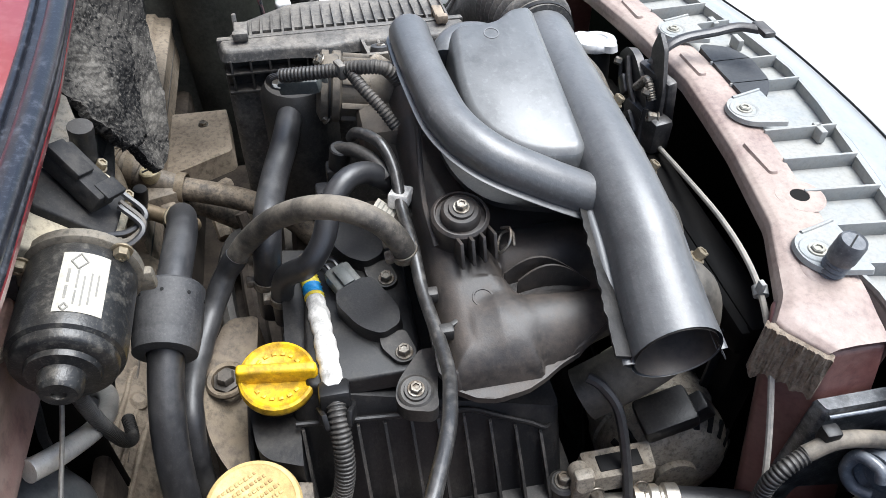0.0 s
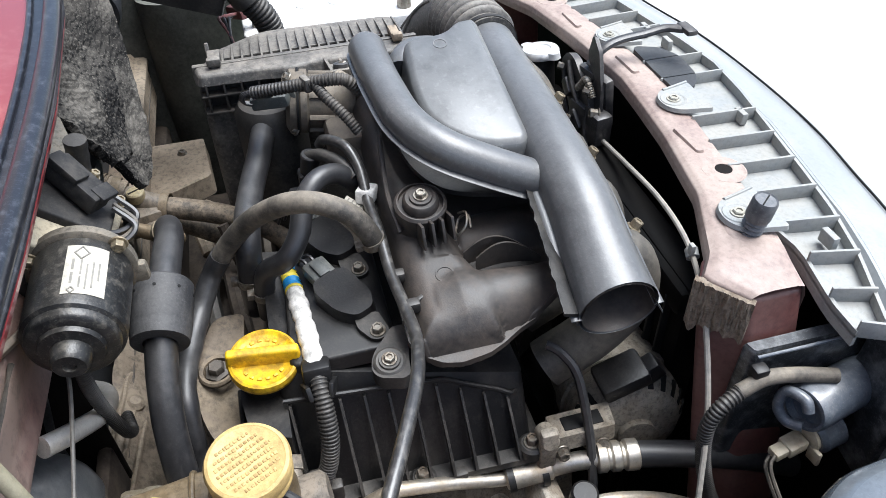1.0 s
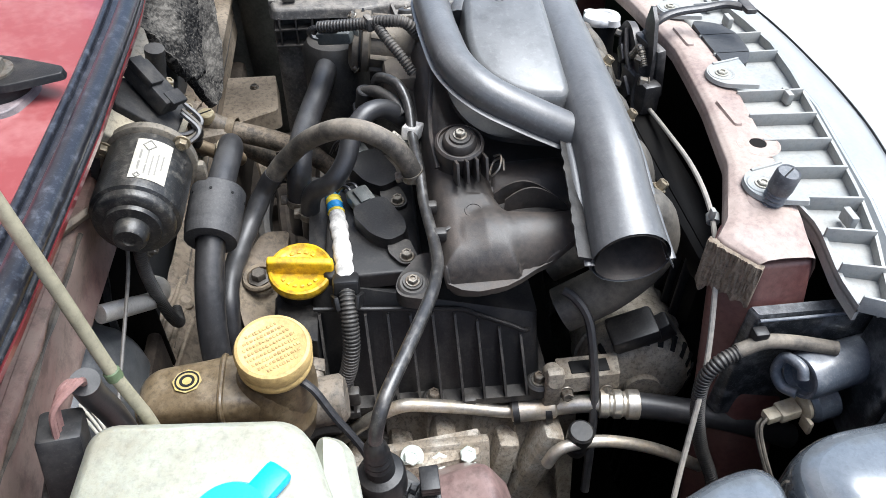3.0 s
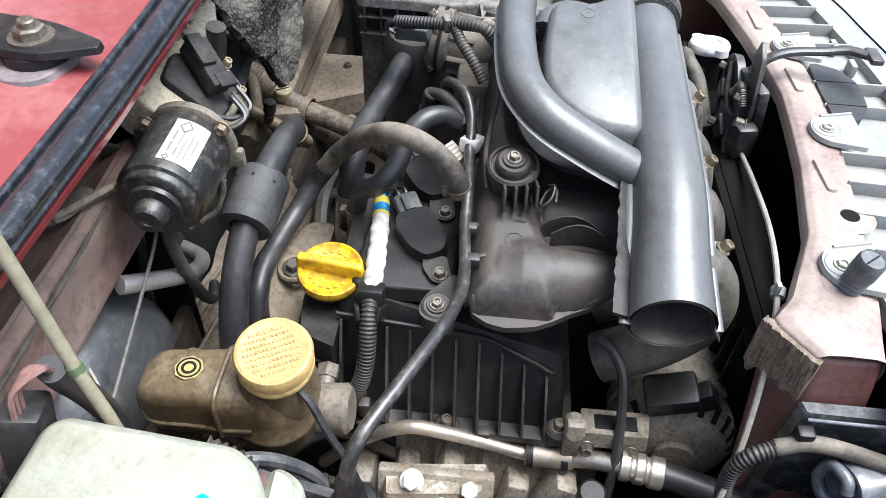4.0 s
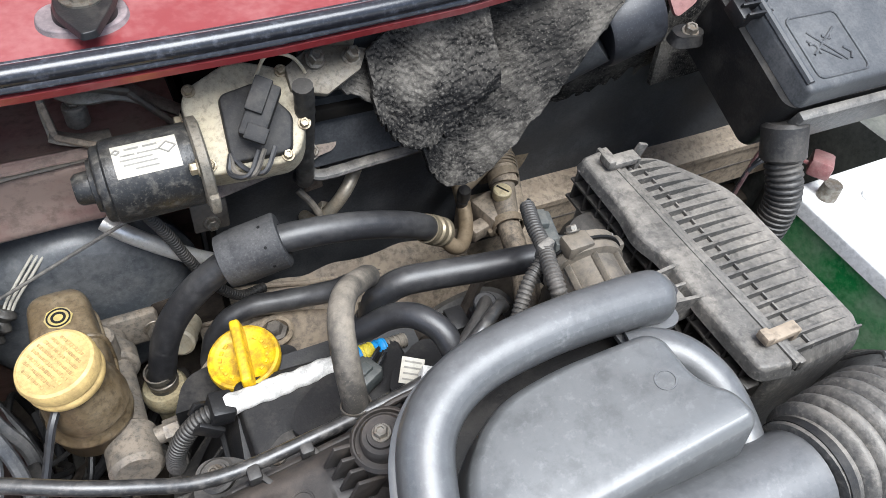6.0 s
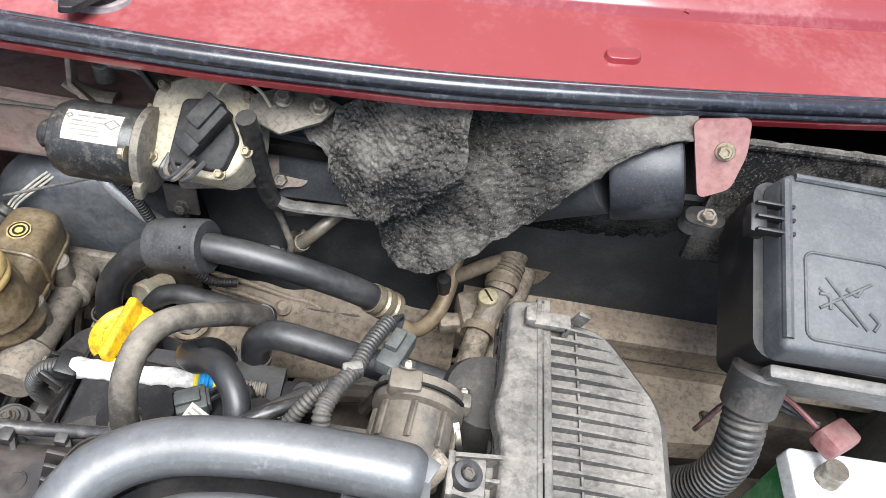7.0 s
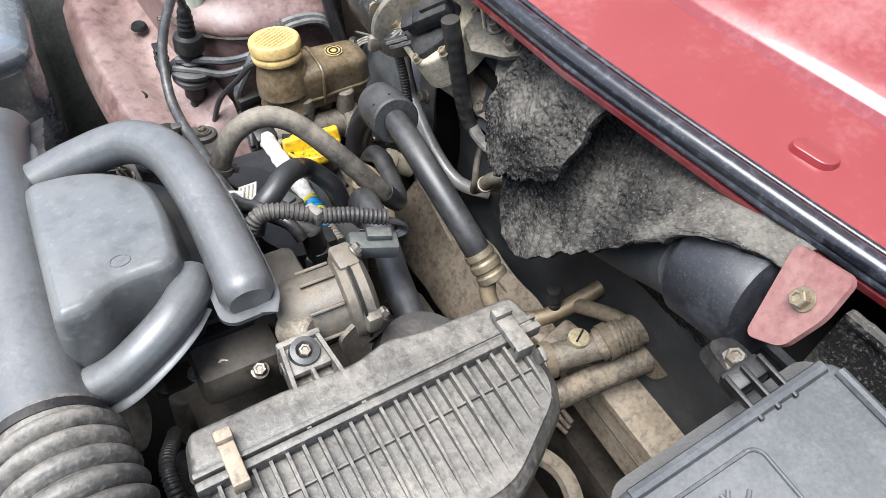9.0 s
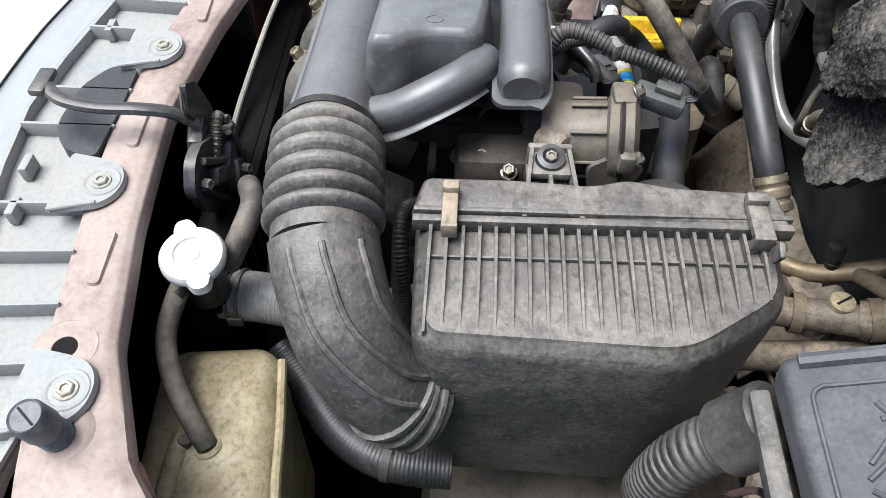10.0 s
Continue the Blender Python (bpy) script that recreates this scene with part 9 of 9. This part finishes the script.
for p in ((0.014, 0.112, 0.762), (0.054, 0.112, 0.738), (0.002, 0.112, 0.712)):
    bolt(th, p, (0, 0.7, 0.6), 0.005, 0.005)
for k in range(8):
    bm = bmesh.new()
    ang = k * math.pi / 4
    p = mt_ @ Vector((0.0275 * math.cos(ang), 0.0275 * math.sin(ang), 0.012))
    box(bm, p, (0.0022, 0.024, 0.005), 0.0006, mt_.to_3x3().to_4x4() @ pose(0, 0, 0, 90, 0, 0) @ pose(0, 0, 0, 0, 0, 0))
    part("rib", bm, MATS["throttle_casting"], th)
bm = bmesh.new()
lathe(bm, mt_, [(0.0305, 0.0335), (0.0325, 0.0335), (0.0325, 0.0355), (0.0305, 0.0355), (0.0305, 0.0335)], 34)
part("gasket", bm, INK, th, "black gasket line")
bm = bmesh.new()
prism(bm, rounded([(-0.010, -0.012), (0.024, -0.008), (0.030, 0.004), (0.004, 0.014), (-0.012, 0.008)], 0.005), 0.0, 0.004, frame_at((0.052, 0.092, 0.722), (0.95, 0.2, 0.2), (0, 0, 1)))
part("throttle_lever", bm, STEEL, th)
bm = bmesh.new()
rod(bm, (0.046, 0.066, 0.738), (0.030, 0.050, 0.732), 0.010, 18, 0.002)
part("spigot", bm, CAST, th)
bm = bmesh.new()
box(bm, (0.004, 0.131, 0.748), (0.017, 0.036, 0.013), 0.003, pose(0, 0, 0, -8, 0, -18))
box(bm, (0.003, 0.136, 0.7565), (0.009, 0.018, 0.005), 0.001, pose(0, 0, 0, -8, 0, -18))
box(bm, (0.012, 0.110, 0.747), (0.022, 0.012, 0.018), 0.002, pose(0, 0, 0, -8, 0, -18))
part("plug", bm, MATS["plug_grey"], th, "grey electrical plug")
bm = bmesh.new()
corrugated(bm, [(-0.030, 0.052, 0.762), (-0.032, 0.064, 0.776), (-0.027, 0.082, 0.776), (-0.019, 0.100, 0.771), (-0.013, 0.122, 0.767), (-0.004, 0.146, 0.762)], 0.0060, 0.13, 0.0032, 12)
part("conduit", bm, PLASTIC_DUSTY, th, "ribbed black conduit")
bm = bmesh.new()
corrugated(bm, [(-0.060, 0.060, 0.738), (-0.052, 0.070, 0.752), (-0.040, 0.082, 0.764), (-0.026, 0.090, 0.771)], 0.0052, 0.13, 0.0032, 12)
part("conduit_branch", bm, PLASTIC_DUSTY, th)
bm = bmesh.new()
box(bm, (-0.020, 0.098, 0.7715), (0.0135, 0.007, 0.0135), 0.002, pose(0, 0, 0, 0, 0, 20))
part("conduit_clip", bm, PLASTIC_AIRBOX, th, "dusty grey plastic clip")
for k in range(3):
    bm = bmesh.new()
    sweep(bm, [(-0.004 + 0.002 * k, 0.145, 0.762), (0.000 + 0.002 * k, 0.154 + 0.001 * k, 0.757), (0.001 + 0.002 * k, 0.155 + 0.001 * k, 0.750), (0.000 + 0.002 * k, 0.148, 0.747)], 0.0015, n=20, seg=6)
    part("lead", bm, RUBBER, th)
fp = thing("fuel_rail_plug", (-0.06, 0.10, 0.70), "black quick-fit coupling and injector plugs", "plug")
bm = bmesh.new()
sweep(bm, [(-0.098, 0.072, 0.716), (-0.080, 0.082, 0.722), (-0.062, 0.096, 0.722), (-0.052, 0.108, 0.716)], 0.0058, n=24, seg=12)
part("pipe", bm, PLASTIC_DUSTY, fp)
bm = bmesh.new()
rod(bm, (-0.054, 0.106, 0.720), (-0.050, 0.110, 0.690), 0.0088, 18, 0.001)
box(bm, (-0.050, 0.112, 0.690), (0.018, 0.016, 0.020), 0.003)
box(bm, (-0.066, 0.120, 0.684), (0.016, 0.022, 0.014), 0.003)
part("coupling", bm, PLASTIC, fp)
bm = bmesh.new()
box(bm, (-0.02, 0.062, 0.70), (0.05, 0.05, 0.05), 0.008)
box(bm, (0.010, 0.020, 0.690), (0.046, 0.060, 0.036), 0.008)
part("port_block", bm, CAST_DARK, fp)
for p in ((0.020, 0.010, 0.700), (0.012, -0.008, 0.692), (0.034, 0.030, 0.700)):
    bolt(fp, p, (0.4, -0.1, 0.9), 0.0055, 0.008)
# ---- lower pipes and dark clutter under the air box and at the gearbox ----
gb = thing("gearbox_hoses", (0.1, 0.2, 0.5), "brown dusty hoses and brackets above the gearbox", "hose")
for k, pts in enumerate(([(-0.09, 0.20, 0.52), (-0.04, 0.205, 0.55), (0.01, 0.21, 0.545), (0.05, 0.22, 0.52)], [(-0.06, 0.23, 0.50), (0.0, 0.235, 0.53), (0.04, 0.22, 0.55), (0.06, 0.19, 0.53)], [(-0.02, 0.19, 0.55), (0.0, 0.2, 0.59), (0.01, 0.205, 0.61)], [(0.10, 0.24, 0.50), (0.15, 0.25, 0.52), (0.2, 0.24, 0.5)])):
    wire("pipe", pts, 0.009 if k != 2 else 0.006, (BROWN, PLASTIC_DUSTY, BROWN, BEIGE)[k], gb)
bm = bmesh.new()
box(bm, (-0.02, 0.215, 0.49), (0.16, 0.06, 0.03), 0.008, pose(0, 0, 0, 0, 6, 4))
box(bm, (0.02, 0.205, 0.52), (0.03, 0.03, 0.05), 0.006)
part("bracket", bm, BROWN, gb)
ef = thing("engine_mount", (-0.34, 0.06, 0.40), "dirty cast engine mounting with three large bolts", "engine mount")
bm = bmesh.new()
prism(bm, rounded([(-0.36, 0.12), (-0.315, 0.125), (-0.305, 0.02), (-0.35, 0.025)], 0.012)[::-1], 0.38, 0.52, inset=0.006, round_top=0.008)
box(bm, (-0.335, 0.072, 0.50), (0.012, 0.10, 0.05), 0.003, pose(0, 0, 0, 0, 20, 0))
part("casting", bm, CAST, ef)
for y, z in ((0.092, 0.530), (0.068, 0.518), (0.043, 0.524)):
    bolt(ef, (-0.338, y, z - 0.008), (-0.5, 0, 0.85), 0.0088, 0.010, mat("bolt_green", (0.666, 0.777, 0.666), 0.45, metal=0.6))

# ---- wiper linkage behind the motor ----
wk = thing("wiper_linkage", (-0.27, 0.36, 0.75), "dirty pressed steel wiper linkage in the dark scuttle recess", "linkage")
LINK = mat("linkage_steel", (0.2775, 0.259, 0.222), 0.5, metal=0.3, dust=(0.222, 0.1943, 0.1573), dust_amt=0.5, dust_scale=50, pits=0.35)
bm = bmesh.new()
sweep(bm, [(-0.3047, 0.349, 0.792), (-0.3056, 0.345, 0.775), (-0.3046, 0.338, 0.760)], 0.0028, n=14, seg=8)
part("upright", bm, LINK, wk)
bm = bmesh.new()
sweep(bm, [(-0.3060, 0.336, 0.764), (-0.297, 0.334, 0.760), (-0.284, 0.332, 0.757), (-0.265, 0.332, 0.757)], 0.0075, n=20, seg=12, squash=0.35)
part("arm", bm, LINK, wk)
bm = bmesh.new()
sweep(bm, [(-0.290, 0.372, 0.776), (-0.2744, 0.362, 0.7765), (-0.2513, 0.360, 0.776), (-0.2307, 0.354, 0.766), (-0.2105, 0.345, 0.757)], lambda u: 0.011 + 0.003 * math.sin(5 * u), n=30, seg=14, squash=0.4)
part("crank", bm, LINK, wk)
bm = bmesh.new()
rod(bm, (-0.285, 0.360, 0.752), (-0.285, 0.360, 0.770), 0.009, 20, 0.001)
part("pivot", bm, LINK, wk)
bolt(wk, (-0.285, 0.360, 0.770), (0, -0.3, 1), 0.006, 0.005)
